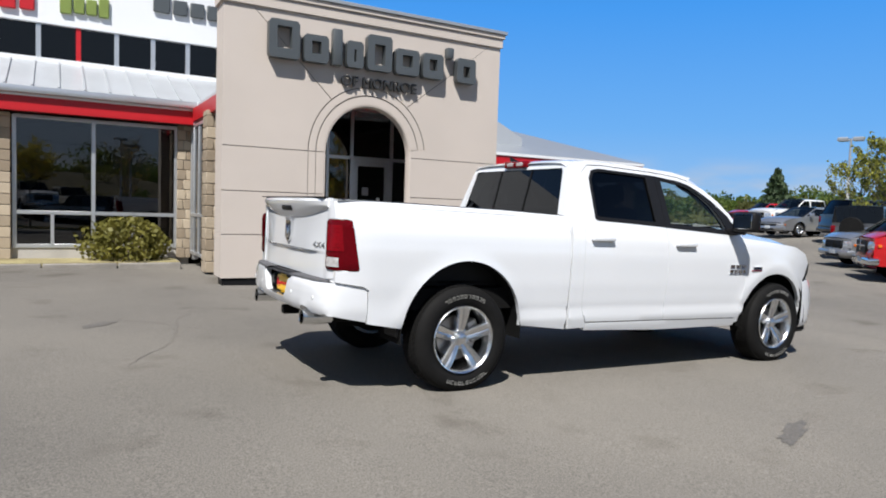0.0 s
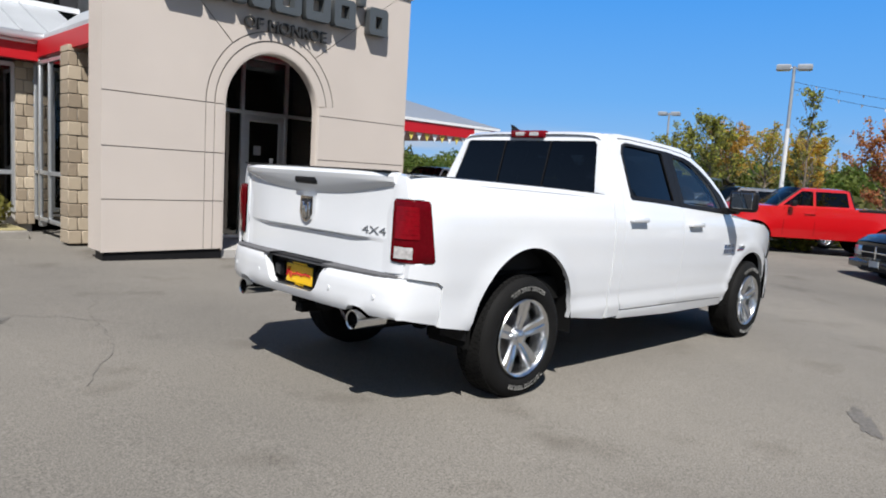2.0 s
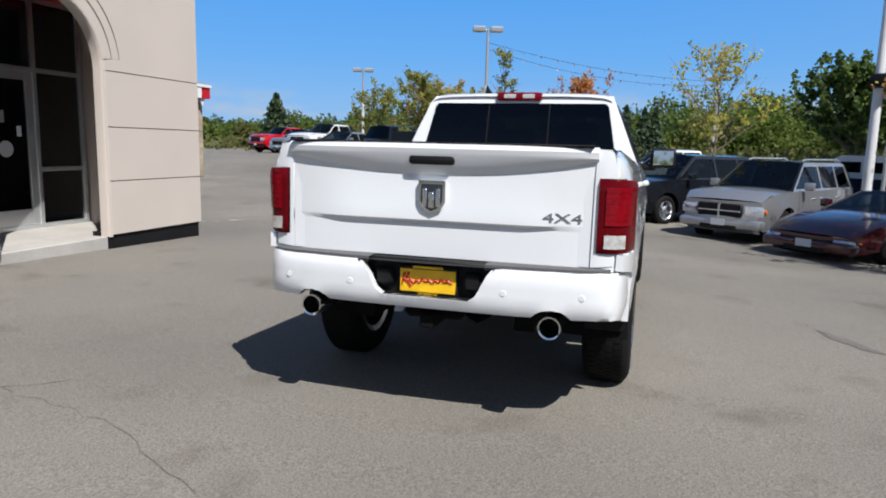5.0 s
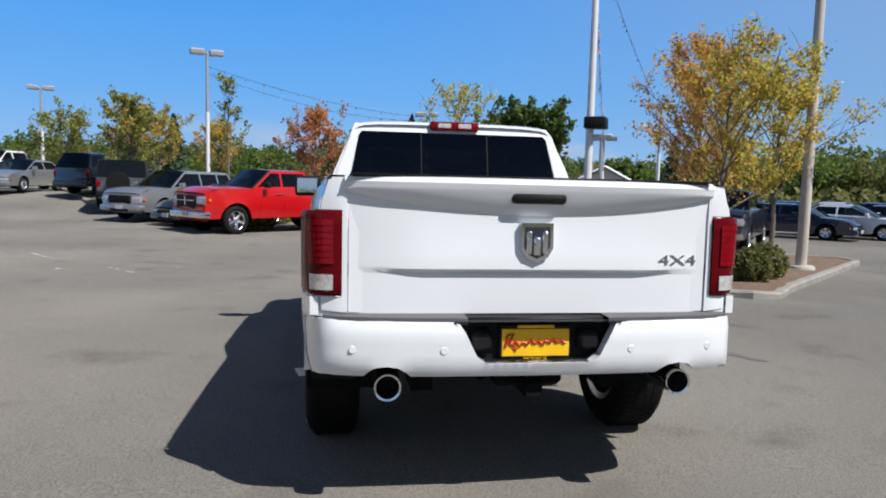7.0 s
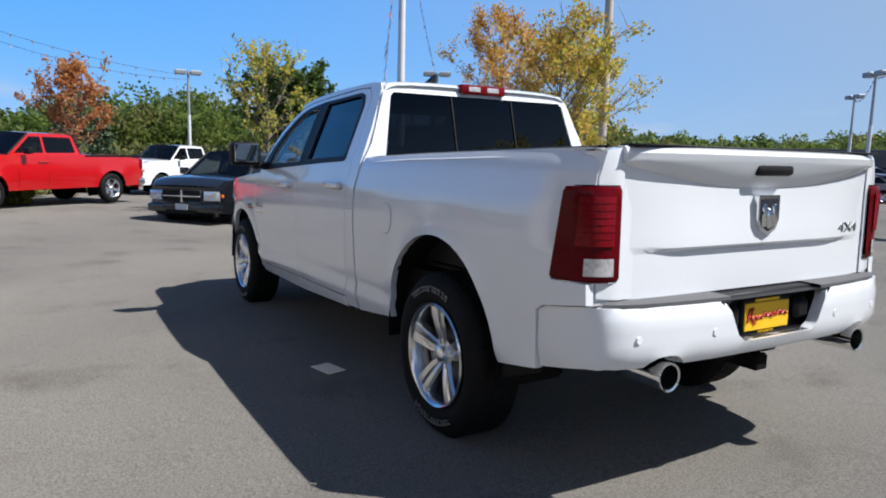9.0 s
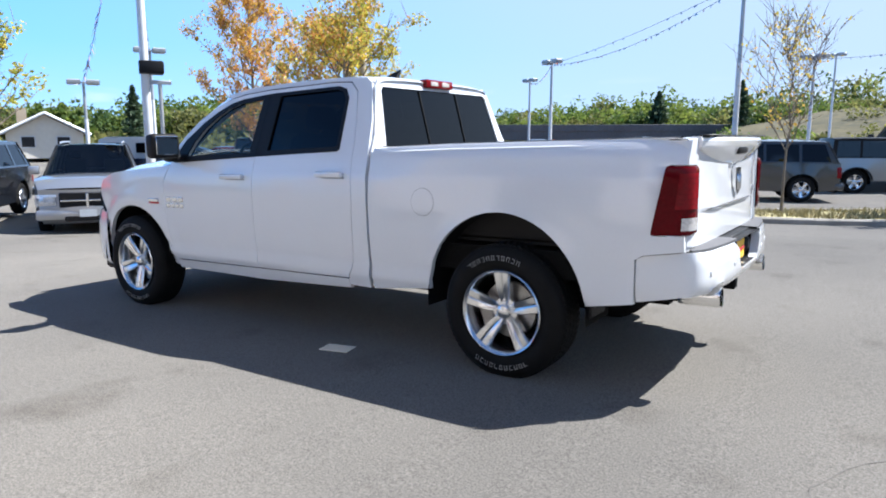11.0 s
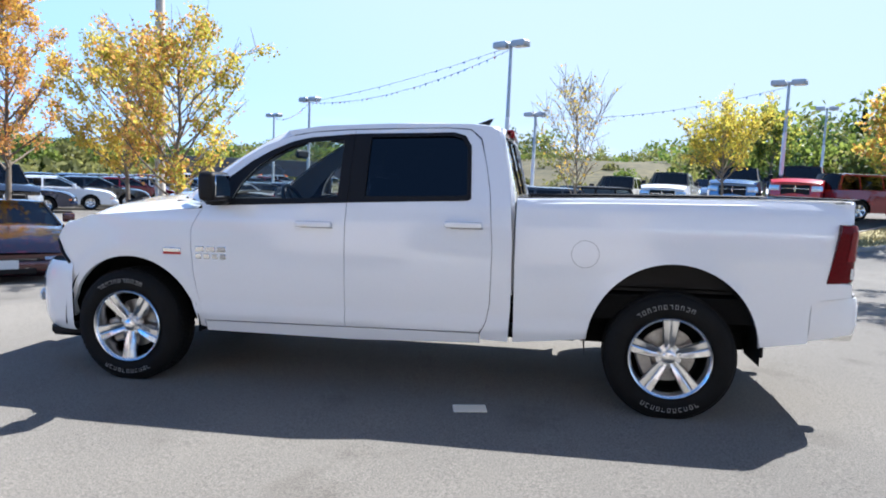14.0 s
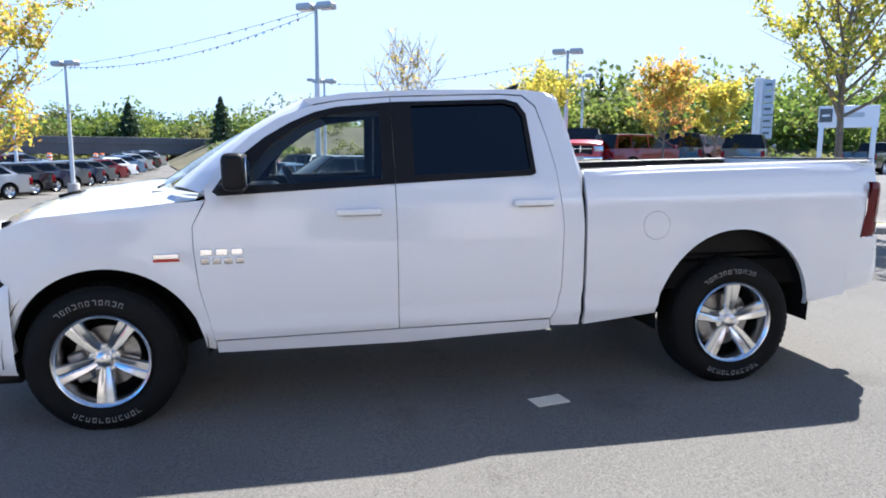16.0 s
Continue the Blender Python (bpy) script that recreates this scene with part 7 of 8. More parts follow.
tree("nearly bare young tree with a few last leaves", 0.4, -12.8, 4.3, 1.5, 1.6, ((L_GOLD, ONE), (L_YELLOW, HIGH)), 650, 17, 0.036, s=0.036, gap=0.72, twigs=11, limbs=28, up=1.3)
tree("young tree with bright yellow leaves on the strip", -3.8, -15.3, 3.8, 2.1, 1.5, ((L_YELLOW, ONE), (L_GOLD, LOW), (L_LIME, lambda a, b, c: 0.5)), 5500, 18, 0.06, s=0.042, limbs=28, gap=0.25)
tree("orange tree on the strip", -10.75, -20.6, 4.6, 1.95, 1.8, ((L_ORANGE, RIGHTW), (L_LIME, LEFTW), (L_GOLD, HIGH)), 4200, 19, 0.06, s=0.07, limbs=26, gap=0.1)
tree("yellow-green tree on the strip", -13.2, -20.9, 4.1, 1.95, 1.5, ((L_LIME, ONE), (L_YELLOW, HIGH)), 3800, 20, 0.06, s=0.07, limbs=26)
tree("round green tree beyond the strip", -8.9, -28.8, 4.4, 1.5, 1.5, ((L_GREEN, ONE), (L_LIME, HIGH)), 4200, 21, 0.06, s=0.075)
tree("broad yellow-green tree at the corner of the lot", -6.9, -6.5, 5.6, 2.0, 2.05, ((L_LIME, ONE), (L_GREEN, LOW), (L_YELLOW, lambda a, b, c: 0.45)), 11000, 22, 0.085, s=0.046, limbs=32, gap=0.22)
tree("large round dark green tree beyond the lot", 58.0, -16.6, 7.2, 0.9, 5.4, ((L_DEEP, ONE), (L_GREEN, HIGH)), 14000, 23, 0.25, s=0.2, limbs=40, group="far trees")
tree("tall dark green tree beyond the lot", 62.0, -27.5, 3.6, 0.8, 2.2, ((L_GREEN, ONE), (L_DEEP, LOW)), 3000, 24, 0.18, s=0.26, limbs=24, group="far trees")


def conifer(x, y, h, R, seed, label="dark conifer standing beyond the lot"):
    rng = random.Random(seed)
    root = thing("conifer", label, "conifer", pose(x, y, ground_z(x, y)), "far conifers")
    bm = bmesh.new()
    tube(bm, [(0, 0, -0.1), (0, 0, h * 0.5), (0, 0, h)], [R * 0.07, R * 0.045, 0.02], 6)
    part("trunk", bm, M_BARK, root)
    cs, sz = [], []
    for i in range(2600):
        q = rng.random() ** 0.8
        z = h * (0.06 + 0.94 * q)
        tier = 0.75 + 0.25 * math.sin(q * 60)
        rr = R * (1 - q) ** 0.8 * tier * rng.uniform(0.3, 1.05)
        a = rng.uniform(0, 6.283)
        cs.append((rr * math.cos(a), rr * math.sin(a), z - 0.25 * rr))
        sz.append(R * 0.09 * rng.uniform(0.7, 1.3))
    vs, fs = leaf_cloud(cs, sz, seed)
    raw("crown", vs, fs, L_FIR, root)


for i, (x, y, h, R) in enumerate(((58, 36, 5.6, 2.9), (53, -1.0, 5.0, 1.7), (56, 1.4, 5.4, 1.9), (47, 12.5, 5.2, 1.7), (62.0, 0.0, 5.6, 2.0), (43.5, -23.5, 5.5, 1.6), (30, -100, 8.0, 3.6), (14.5, -80, 7.6, 2.6), (-32, -78, 11.0, 2.2), (-34.5, -78, 11.2, 2.1))):
    conifer(x, y, h, R, 60 + i)


def shrub(x, y, h, R, leaf, label, seed, n=1300, s=0.045, sy=1.0, z=None, group="shrubs"):
    rng = random.Random(seed)
    root = thing("shrub", label, "shrub", pose(x, y, ground_z(x, y) if z is None else z), group)
    bm = bmesh.new()
    for i in range(9):
        a = i * 0.7
        tube(bm, [(0.03 * math.cos(a), 0.03 * math.sin(a), -0.03), (0.35 * R * math.cos(a), 0.35 * R * sy * math.sin(a), h * 0.45), (0.7 * R * math.cos(a), 0.7 * R * sy * math.sin(a), h * 0.8)], [0.015, 0.01, 0.005], 4)
    part("stem_cluster", bm, M_BARK, root)
    vs, fs = [], []
    for i in range(n):
        a, q = rng.uniform(0, 6.283), rng.uniform(0.02, 1)
        lump = 1 + 0.16 * math.sin(3 * a + seed) + 0.1 * math.sin(7 * a + 2 * seed)
        rr = R * lump * math.sqrt(max(0.02, 1 - (q * 1.05 - 0.42) ** 2 / 0.42)) * rng.uniform(0.6, 1.04)
        leaves(vs, fs, Vector((rr * math.cos(a), rr * sy * math.sin(a), h * q * rng.uniform(0.85, 1.06))), rng, s * rng.uniform(0.7, 1.3))
    raw("foliage", vs, fs, leaf, root)


for i, (x, y, h, R) in enumerate(((8.15, -7.05, 0.62, 0.42), (8.75, -7.75, 0.66, 0.45))):
    shrub(x, y, h, R, L_OLIVE, "rounded olive green shrub on bark mulch", 80 + i, 1500, z=ground_z(x, y) + 0.12)
for i, (x, y, h, R) in enumerate(((15.0, -0.4, 0.75, 0.6), (19.3, 3.6, 0.8, 0.7), (20.8, 6.2, 0.7, 0.6), (23.5, 3.0, 1.1, 0.9), (25.0, 1.0, 1.0, 0.9), (27.0, 4.2, 1.0, 1.0))):
    shrub(x, y, h, R, L_LIME if i % 2 else L_OLIVE, "low bright green shrub between the rows", 90 + i, 900, 0.07)


# kerbed islands
def island(name, poly, soil, label, rise=0.13):
    n = len(poly)
    cx, cy = sum(p[0] for p in poly) / n, sum(p[1] for p in poly) / n
    ring = densify(poly, 0.5)
    area = sum(a[0] * b[1] - b[0] * a[1] for a, b in zip(ring, ring[1:] + ring[:1]))
    if area < 0:
        ring = ring[::-1]
    m = len(ring)

    def off(i, d):
        a, b = Vector(ring[i - 1]), Vector(ring[(i + 1) % m])
        t = (b - a).normalized()
        return Vector(ring[i]) + Vector((-t.y, t.x)) * d
    bm = bmesh.new()
    inner = [tuple(off(i, 0.1)) for i in range(m)]
    sheet(bm, inner, lambda u, v: (u, v, ground_z(u, v) + rise - 0.015 + 0.03 * math.sin(u * 2.3) * math.sin(v * 2.9)), None, 0.4)
    base = part(name, bm, soil)
    structure(base, label, "planting island")
    # kerb stones with narrow joints
    step = 4
    for s in range(0, m, step):
        rows = []
        idx = list(range(s, min(s + step, m) + 1))
        for kk, i in enumerate(idx):
            i %= m
            e = 0.006 if kk == 0 else 0
            o0, o1, o2, o3 = off(i, -0.02), off(i, 0.015), off(i, 0.14), off(i, 0.15)
            z = ground_z(*ring[i])
            t = (Vector(ring[(i + 1) % m]) - Vector(ring[i])).normalized() * e
            rows.append([(o0.x + t.x, o0.y + t.y, z - 0.05), (o0.x + t.x, o0.y + t.y, z + rise - 0.03), (o1.x + t.x, o1.y + t.y, z + rise), (o2.x + t.x, o2.y + t.y, z + rise), (o3.x + t.x, o3.y + t.y, z - 0.05)])
        kb = bmesh.new()
        vv = loft(kb, rows)
        kb.faces.new(vv[0])
        kb.faces.new(vv[-1])
        part("kerb_stone", kb, M_KERB, base)
    return base


island("island_1", [(6.0, -5.7), (6.4, -5.05), (7.0, -4.8), (7.8, -5.2), (10.4, -7.8), (14.6, -8.2), (15.6, -9.2), (13.4, -13.2), (12.4, -13.0), (9.8, -10.1), (7.4, -7.4), (6.2, -6.3)], M_MULCH, "kerbed planting island with bark mulch")
island("island_2", [(3.2, -10.9), (2.9, -12.2), (1.0, -13.6), (-3.2, -16.5), (-10.2, -21.7), (-17.5, -27.0), (-18.4, -25.6), (-11.4, -20.0), (-4.4, -14.6), (-0.8, -11.9), (1.2, -10.7), (2.5, -10.3)], M_DRYGRASS, "kerbed strip of dry grass with young trees")
island("island_3", [(-6.3, -5.7), (-5.9, -6.4), (-7.8, -8.8), (-8.8, -8.2), (-7.8, -5.9), (-7.0, -5.4)], M_DRYGRASS, "kerbed corner island of dry grass")
island("island_4", [(23.6, 8.0), (24.6, 7.2), (27.5, 9.6), (33.0, 13.0), (32.0, 14.4), (26.0, 11.2)], M_DRYGRASS, "kerbed strip of grass before the far row")
island("island_5", [(13.6, -5.2), (15.0, -5.4), (15.2, -6.4), (14.0, -6.6)], M_MULCH, "small kerbed island round the tall pole")


def grass(name, poly, n, seed, h=0.1, label="tufts of dry grass"):
    rng = random.Random(seed)
    xs, ys = [p[0] for p in poly], [p[1] for p in poly]
    vs, fs = [], []
    while len(fs) < n:
        x, y = rng.uniform(min(xs), max(xs)), rng.uniform(min(ys), max(ys))
        if not inside((x, y), poly):
            continue
        a, k = rng.uniform(0, 6.283), len(vs)
        z, hh = ground_z(x, y) + 0.1, h * rng.uniform(0.5, 1.5)
        dx, dy = 0.02 * math.cos(a), 0.02 * math.sin(a)
        vs += [(x - dx, y - dy, z), (x + dx, y + dy, z), (x + rng.uniform(-0.05, 0.05), y + rng.uniform(-0.05, 0.05), z + hh)]
        fs.append((k, k + 1, k + 2))
    g = raw(name, vs, fs, M_DRYGRASS)
    tagged(g, label + " on the kerbed strip", "grass", kind="stuff")


grass("grass", [(2.8, -11.2), (0.9, -13.3), (-3.2, -16.2), (-10.2, -21.4), (-17.5, -26.6), (-11.4, -20.3), (-4.4, -14.9), (-0.8, -12.2)], 9000, 4)


# ---- lamp posts ----
def lamp_post(x, y, top, heading, label="tall two-headed parking lot lamp post", rr=0.075, white=0.62, base=True, span=0.62):
    z0 = ground_z(x, y)
    root = thing("lamp_post", label, "lamp post", pose(x, y, z0, 0, 0, heading), "parking lot lamp posts")
    h = top - z0
    if base:
        bm = bmesh.new()
        lathe(bm, [(0.26, -0.1), (0.26, 0.45), (0.24, 0.5), (0.1, 0.5)], 16)
        part("footing", bm, M_CONC, root)
    bm = bmesh.new()
    tube(bm, [(0, 0, 0.02), (0, 0, h * white)], [rr * 1.25, rr * 1.1], 12)
    part("lower_pole", bm, M_POLEW, root)
    bm = bmesh.new()
    tube(bm, [(0, 0, h * white - 0.02), (0, 0, h)], [rr * 0.95, rr * 0.75], 12)
    part("upper_pole", bm, M_POLEG, root)
    for s in (1, -1):
        bm = bmesh.new()
        tube(bm, [(0, 0, h - 0.08), (0, s * 0.2, h - 0.06)], 0.03, 8)
        part("arm", bm, M_POLEG, root)
        bm = bmesh.new()
        rows = []
        for zz, k in ((-0.12, 0.92), (-0.09, 1.0), (0.06, 1.0), (0.1, 0.82)):
            rows.append([(a * 0.19 * k, s * (span * 0.62) + b * span * 0.44 * k, h - 0.03 + zz) for a, b in ((-1, -1), (1, -1), (1, 1), (-1, 1))])
        vv = loft(bm, rows, True)
        bm.faces.new(vv[0])
        bm.faces.new(vv[-1])
        hd = part("lamp_head", bm, M_POLEG, root)
        part("lens", bm_box(-0.15, s * (span * 0.62) - span * 0.36, h - 0.165, 0.15, s * (span * 0.62) + span * 0.36, h - 0.145, bevel=0.008), M_WHITELENS, hd)
    return root


for x, y, top, hd in ((25.9, 6.3, 6.6, 20), (36.4, 16.9, 6.1, 20), (2.76, -18.9, 6.3, 60), (-8.1, -24.6, 6.0, 60), (14.0, -29.0, 5.4, 62), (20.3, -38.8, 5.4, 62), (2.5, -35.4, 5.55, 70), (-15.8, -42.5, 7.1, 70), (3.2, -54.0, 7.5, 70), (35.6, -4.1, 5.4, 0), (26.5, -14.0, 5.3, -25), (28.9, -12.2, 3.9, -25)):
    lamp_post(x, y, top, hd)


def flood_pole(x, y):
    z0 = ground_z(x, y)
    root = thing("flood_pole", "tall pole with a black floodlight box half-way up", "lamp post", pose(x, y, z0, 0, 0, -32))
    bm = bmesh.new()
    tube(bm, [(0, 0, 0.05), (0, 0, 8.6)], [0.12, 0.085], 14)
    part("pole", bm, M_POLEW, root)
    bm = bmesh.new()
    lathe(bm, [(0.26, -0.05), (0.26, 0.1), (0.14, 0.16), (0.12, 0.16)], 16)
    part("base_flange", bm, M_POLEG, root)
    part("floodlight", bm_box(-0.24, -0.46, 3.55, 0.28, 0.14, 3.88, bevel=0.05, seg=2), M_BLACKPL, root, "black floodlight box")
    part("bracket", bm_box(-0.05, -0.62, 3.3, 0.05, 0.02, 3.4, bevel=0.01), M_POLEG, root)
    bm = bmesh.new()
    tube(bm, [(0, -0.34, 0.0), (0, -0.34, 3.34)], 0.05, 10)
    part("conduit_pole", bm, M_POLEG, root)
    for s in (1, -1):
        bm = bmesh.new()
        box(bm, -0.16, s * 0.5 - 0.26, 8.45, 0.16, s * 0.5 + 0.26, 8.65, bevel=0.03)
        part("lamp_head", bm, M_POLEG, root)
        bm = bmesh.new()
        tube(bm, [(0, 0, 8.5), (0, s * 0.3, 8.52)], 0.03, 8)
        part("arm", bm, M_POLEG, root)


flood_pole(14.5, -6.05)


def tall_pole(x, y, h, label):
    root = thing("utility_pole", label, "utility pole", pose(x, y, ground_z(x, y)))
    bm = bmesh.new()
    tube(bm, [(0, 0, 0.1), (0, 0, h * 0.5), (0, 0, h)], [0.125, 0.11, 0.09], 14)
    part("pole", bm, M_POLEB, root)
    bm = bmesh.new()
    lathe(bm, [(0.3, -0.05), (0.3, 0.16), (0.27, 0.2), (0.12, 0.2)], 18)
    part("base_flange", bm, M_CONC, root)


tall_pole(10.35, -9.75, 9.0, "tall pale brown pole on a concrete base")


def sign_post(x, y, h, label):
    root = thing("sign_post", label, "sign post", pose(x, y, ground_z(x, y) + 0.08))
    part("post", bm_box(-0.025, -0.025, -0.1, 0.025, 0.025, h, bevel=0.004), M_POLEG, root)


sign_post(8.35, -6.5, 1.75, "thin grey sign post in the island")


def bunting(a, b, sag, label, colours, step=0.4, size=0.11):
    """A cord between two poles with small hanging flags."""
    a, b = Vector(a), Vector(b)
    root = thing("pennant_string", label, "bunting", Matrix.Translation(a), "strings of pennants")
    ln = (b - a).length
    at = lambda t: (b - a) * t - Vector((0, 0, 4 * sag * t * (1 - t)))
    bm = bmesh.new()
    tube(bm, [at(i / 24) for i in range(25)], 0.008, 4)
    part("cord", bm, M_WIRE, root)
    d = (b - a).normalized()
    meshes = []
    for cm in colours:
        me = bpy.data.meshes.new("pennant")
        me.from_pydata([(-0.06, 0, 0), (0.06, 0, 0), (0.015, 0.03, -size), (-0.06, 0.004, 0), (0.06, 0.004, 0), (0.015, 0.034, -size)], [], [(0, 1, 2), (5, 4, 3), (0, 3, 4, 1), (1, 4, 5, 2), (2, 5, 3, 0)])
        me.materials.append(cm)
        meshes.append(me)
    rng = random.Random(int(ln * 100))
    n = int(ln / step)
    for i in range(1, n):
        p = at(i / n)
        ob = new("pennant", meshes[i % len(meshes)])
        ob.parent = root
        ob.matrix_basis = Matrix.Translation(p) @ pose(0, 0, 0, rng.uniform(-25, 25), rng.uniform(-30, 30), math.degrees(math.atan2(d.y, d.x)) + rng.uniform(-40, 40))


M_FOIL = mat("silver_foil", (0.5, 0.52, 0.55), 0.3, 0.7, var=0.1)
M_FLAGR = mat("red_flag", (0.5, 0.2, 0.2), 0.6)
M_FLAGB = mat("blue_flag", (0.2, 0.26, 0.42), 0.6)
bunting((2.76, -18.9, 6.1), (14.0, -29.0, 5.2), 0.55, "sagging string of small pennants between lamp posts", (M_FOIL, M_FLAGB, M_FLAGR))
bunting((2.76, -18.9, 6.2), (14.0, -29.0, 5.25), 0.2, "string of small pennants between lamp posts", (M_FOIL, M_FLAGB), 0.8)
bunting((14.35, -5.9, 8.3), (28.9, -12.2, 3.9), 0.35, "string of foil pennants running down from the tall pole", (M_FOIL, M_FLAGR, M_FOIL, M_FLAGB), 0.24, 0.3)
bunting((14.35, -5.9, 8.2), (26.5, -14.0, 5.1), 0.35, "string of foil pennants behind the tall pole", (M_FOIL, M_FLAGB), 0.35)
bunting((25.9, 6.3, 6.0), (35.6, -4.1, 5.2), 0.35, "thin string of foil pennants above the cars", (M_FOIL,), 0.9, 0.14)
bunting((25.9, 6.3, 5.7), (35.6, -4.1, 5.0), 0.5, "second thin string of foil pennants above the cars", (M_FOIL,), 0.9, 0.14)
bunting((14.0, -29.0, 5.2), (20.3, -38.8, 5.2), 0.4, "string of pennants over the long sales row", (M_FOIL, M_FLAGR), 0.5)
bunting((-8.1, -24.6, 5.8), (2.5, -35.4, 5.4), 0.5, "string of pennants over the parked pickups", (M_FOIL, M_FLAGB), 0.6)


# ---- bed beside the showroom ----
def bed():
    z = ground_z(-2, 8.7)
    b = part("planting_bed", bm_box(-6.5, 8.45, z - 0.1, -0.62, 9.6, z + 0.1), M_DRYGRASS)
    structure(b, "bark mulch bed along the showroom wall", "planting bed")
    x = -6.5
    while x < -0.7:
        part("kerb_stone", bm_box(x, 8.3, z - 0.1, min(x + 1.18, -0.62), 8.45, z + 0.09, bevel=0.015), M_KERB, b)
        x += 1.2
    for i, (x, h, R) in enumerate(((-1.5, 0.8, 0.74),)):
        shrub(x, 8.95, h, R, L_SHRUB, "olive yellow-green shrub beside the showroom", 100 + i, 1600, 0.05, 0.7, z + 0.1)


bed()


# ---- marks on the ground ----
def blot(name, x, y, rx, ry, turn, material, label, category, seed, lift=0.004, rough_edge=0.25):
    rng = random.Random(seed)
    ph = [rng.uniform(0, 6.28) for _ in range(4)]
    pts = []
    for i in range(40):
        a = 6.2832 * i / 40
        k = 1 + rough_edge * (0.5 * math.sin(2 * a + ph[0]) + 0.3 * math.sin(5 * a + ph[1]) + 0.25 * math.sin(9 * a + ph[2]))
        u, v = rx * k * math.cos(a), ry * k * math.sin(a)
        c, s = math.cos(radians(turn)), math.sin(radians(turn))
        px, py = x + u * c - v * s, y + u * s + v * c
        pts.append((px, py, ground_z(px, py) + lift))
    ob = raw(name, pts + [(x, y, ground_z(x, y) + lift)], [(i, (i + 1) % 40, 40) for i in range(40)], material)
    tagged(ob, label, category, kind="structure")


M_STAIN2 = mat("faint_stain", (0.126, 0.116, 0.103), 0.85, var=0.4, scale=40, fine=220)
for i, (x, y, rx, ry, tu) in enumerate(((1.64, -2.63, 0.3, 0.07, 20), (-2.3, 2.6, 0.2, 0.1, 40))):
    blot("stain", x, y, rx, ry, tu, M_STAIN2, "dull dark stain on the asphalt", "stain", 200 + i, rough_edge=0.5)


def dash(x, y, ln, w, turn, seed):
    rng = random.Random(seed)
    c, s = math.cos(radians(turn)), math.sin(radians(turn))
    vs, fs = [], []
    for i in range(int(ln / 0.07)):
        if rng.random() < 0.45:
            continue
        u = i * 0.07 + rng.uniform(0, 0.03)
        a, b = rng.uniform(-0.5, 0.1) * w, rng.uniform(0.1, 0.5) * w
        k = len(vs)
        for uu, vv in ((u, a), (u + rng.uniform(0.03, 0.08), a + 0.01), (u + rng.uniform(0.03, 0.08), b), (u, b - 0.01)):
            px, py = x + uu * c - vv * s, y + uu * s + vv * c
            vs.append((px, py, ground_z(px, py) + 0.004))
        fs.append((k, k + 1, k + 2, k + 3))
    ob = raw("parking_line", vs, fs, M_LINE)
    tagged(ob, "worn white parking line on the asphalt", "parking line", kind="structure")


for i, (x, y, ln, w, tu) in enumerate(((7.9, 4.2, 1.0, 0.1, 40), (8.4, 5.1, 0.5, 0.1, 130), (6.4, 6.9, 1.2, 0.12, -20), (8.6, 3.5, 0.5, 0.08, 40), (9.6, 6.0, 1.4, 0.1, 40))):
    dash(x, y, ln, w, tu, 220 + i)


def crack(pts, seed, w=0.0035):
    rng = random.Random(seed)
    line = []
    for a, b in zip(pts, pts[1:]):
        n = max(2, int(math.hypot(b[0] - a[0], b[1] - a[1]) / 0.12))
        line += [(a[0] + (b[0] - a[0]) * i / n + rng.gauss(0, 0.02), a[1] + (b[1] - a[1]) * i / n + rng.gauss(0, 0.02)) for i in range(n)]
    vs, fs = [], []
    for i, p in enumerate(line):
        q = line[min(i + 1, len(line) - 1)] if i < len(line) - 1 else (2 * p[0] - line[i - 1][0], 2 * p[1] - line[i - 1][1])
        d = Vector((q[0] - p[0], q[1] - p[1])).normalized() * w * rng.uniform(0.3, 1.1)
        for s in (1, -1):
            vs.append((p[0] - s * d.y, p[1] + s * d.x, ground_z(*p) + 0.003))
    fs = [(2 * i, 2 * i + 1, 2 * i + 3, 2 * i + 2) for i in range(len(line) - 1)]
    ob = raw("crack", vs, fs, M_STAIN2)
    tagged(ob, "hairline crack in the asphalt", "crack", kind="structure")


for i, pts in enumerate((((-2.2, 0.6), (-1.7, 1.5), (-1.5, 2.8), (-0.9, 4.2)), ((-1.2, 2.0), (-2.6, 3.4), (-3.0, 5.0)), ((3.0, -3.0), (4.6, -4.2), (6.0, -4.6)), ((5.4, 2.8), (6.6, 3.6), (8.5, 3.9)))):
    crack(pts, 240 + i)

# warm spot of sunlight under the pickup, made as a thin pale slab
M_SUNSPOT = mat("pale_card", (0.88, 0.76, 0.58), 0.7, var=0.05)
cd = part("card", bm_box(-0.11, -0.07, 0.002, 0.11, 0.07, 0.008, bevel=0.002), M_SUNSPOT)
cd.matrix_basis = pose(1.26, 1.07, ground_z(1.26, 1.07), 0, 1.26, 12)
tagged(cd, "small pale slab painted as a sun spot on the asphalt under the pickup", "card")


# ---- the distance ----
TOPS = ((-180, 3.0), (-140, 5.0), (-131, 5.2), (-120, 6.2), (-112, 5.8), (-105, 5.4), (-96, 3.2), (-91, 2.7), (-87, 4.0), (-83, 3.3), (-78, 2.7), (-73, 3.3), (-69, 2.7), (-63, 2.2), (-54, 1.7), (-45, 2.3), (-40, 3.3), (-36, 3.2), (-30, 2.5), (-24, 2.0), (-18, 2.4), (-11, 3.8), (-7, 4.5), (-3, 4.2), (2, 2.6), (10, 2.5), (22, 2.7), (30, 2.0), (36, 1.7), (45, 1.9), (60, 2.2), (100, 2.0), (180, 3.0))


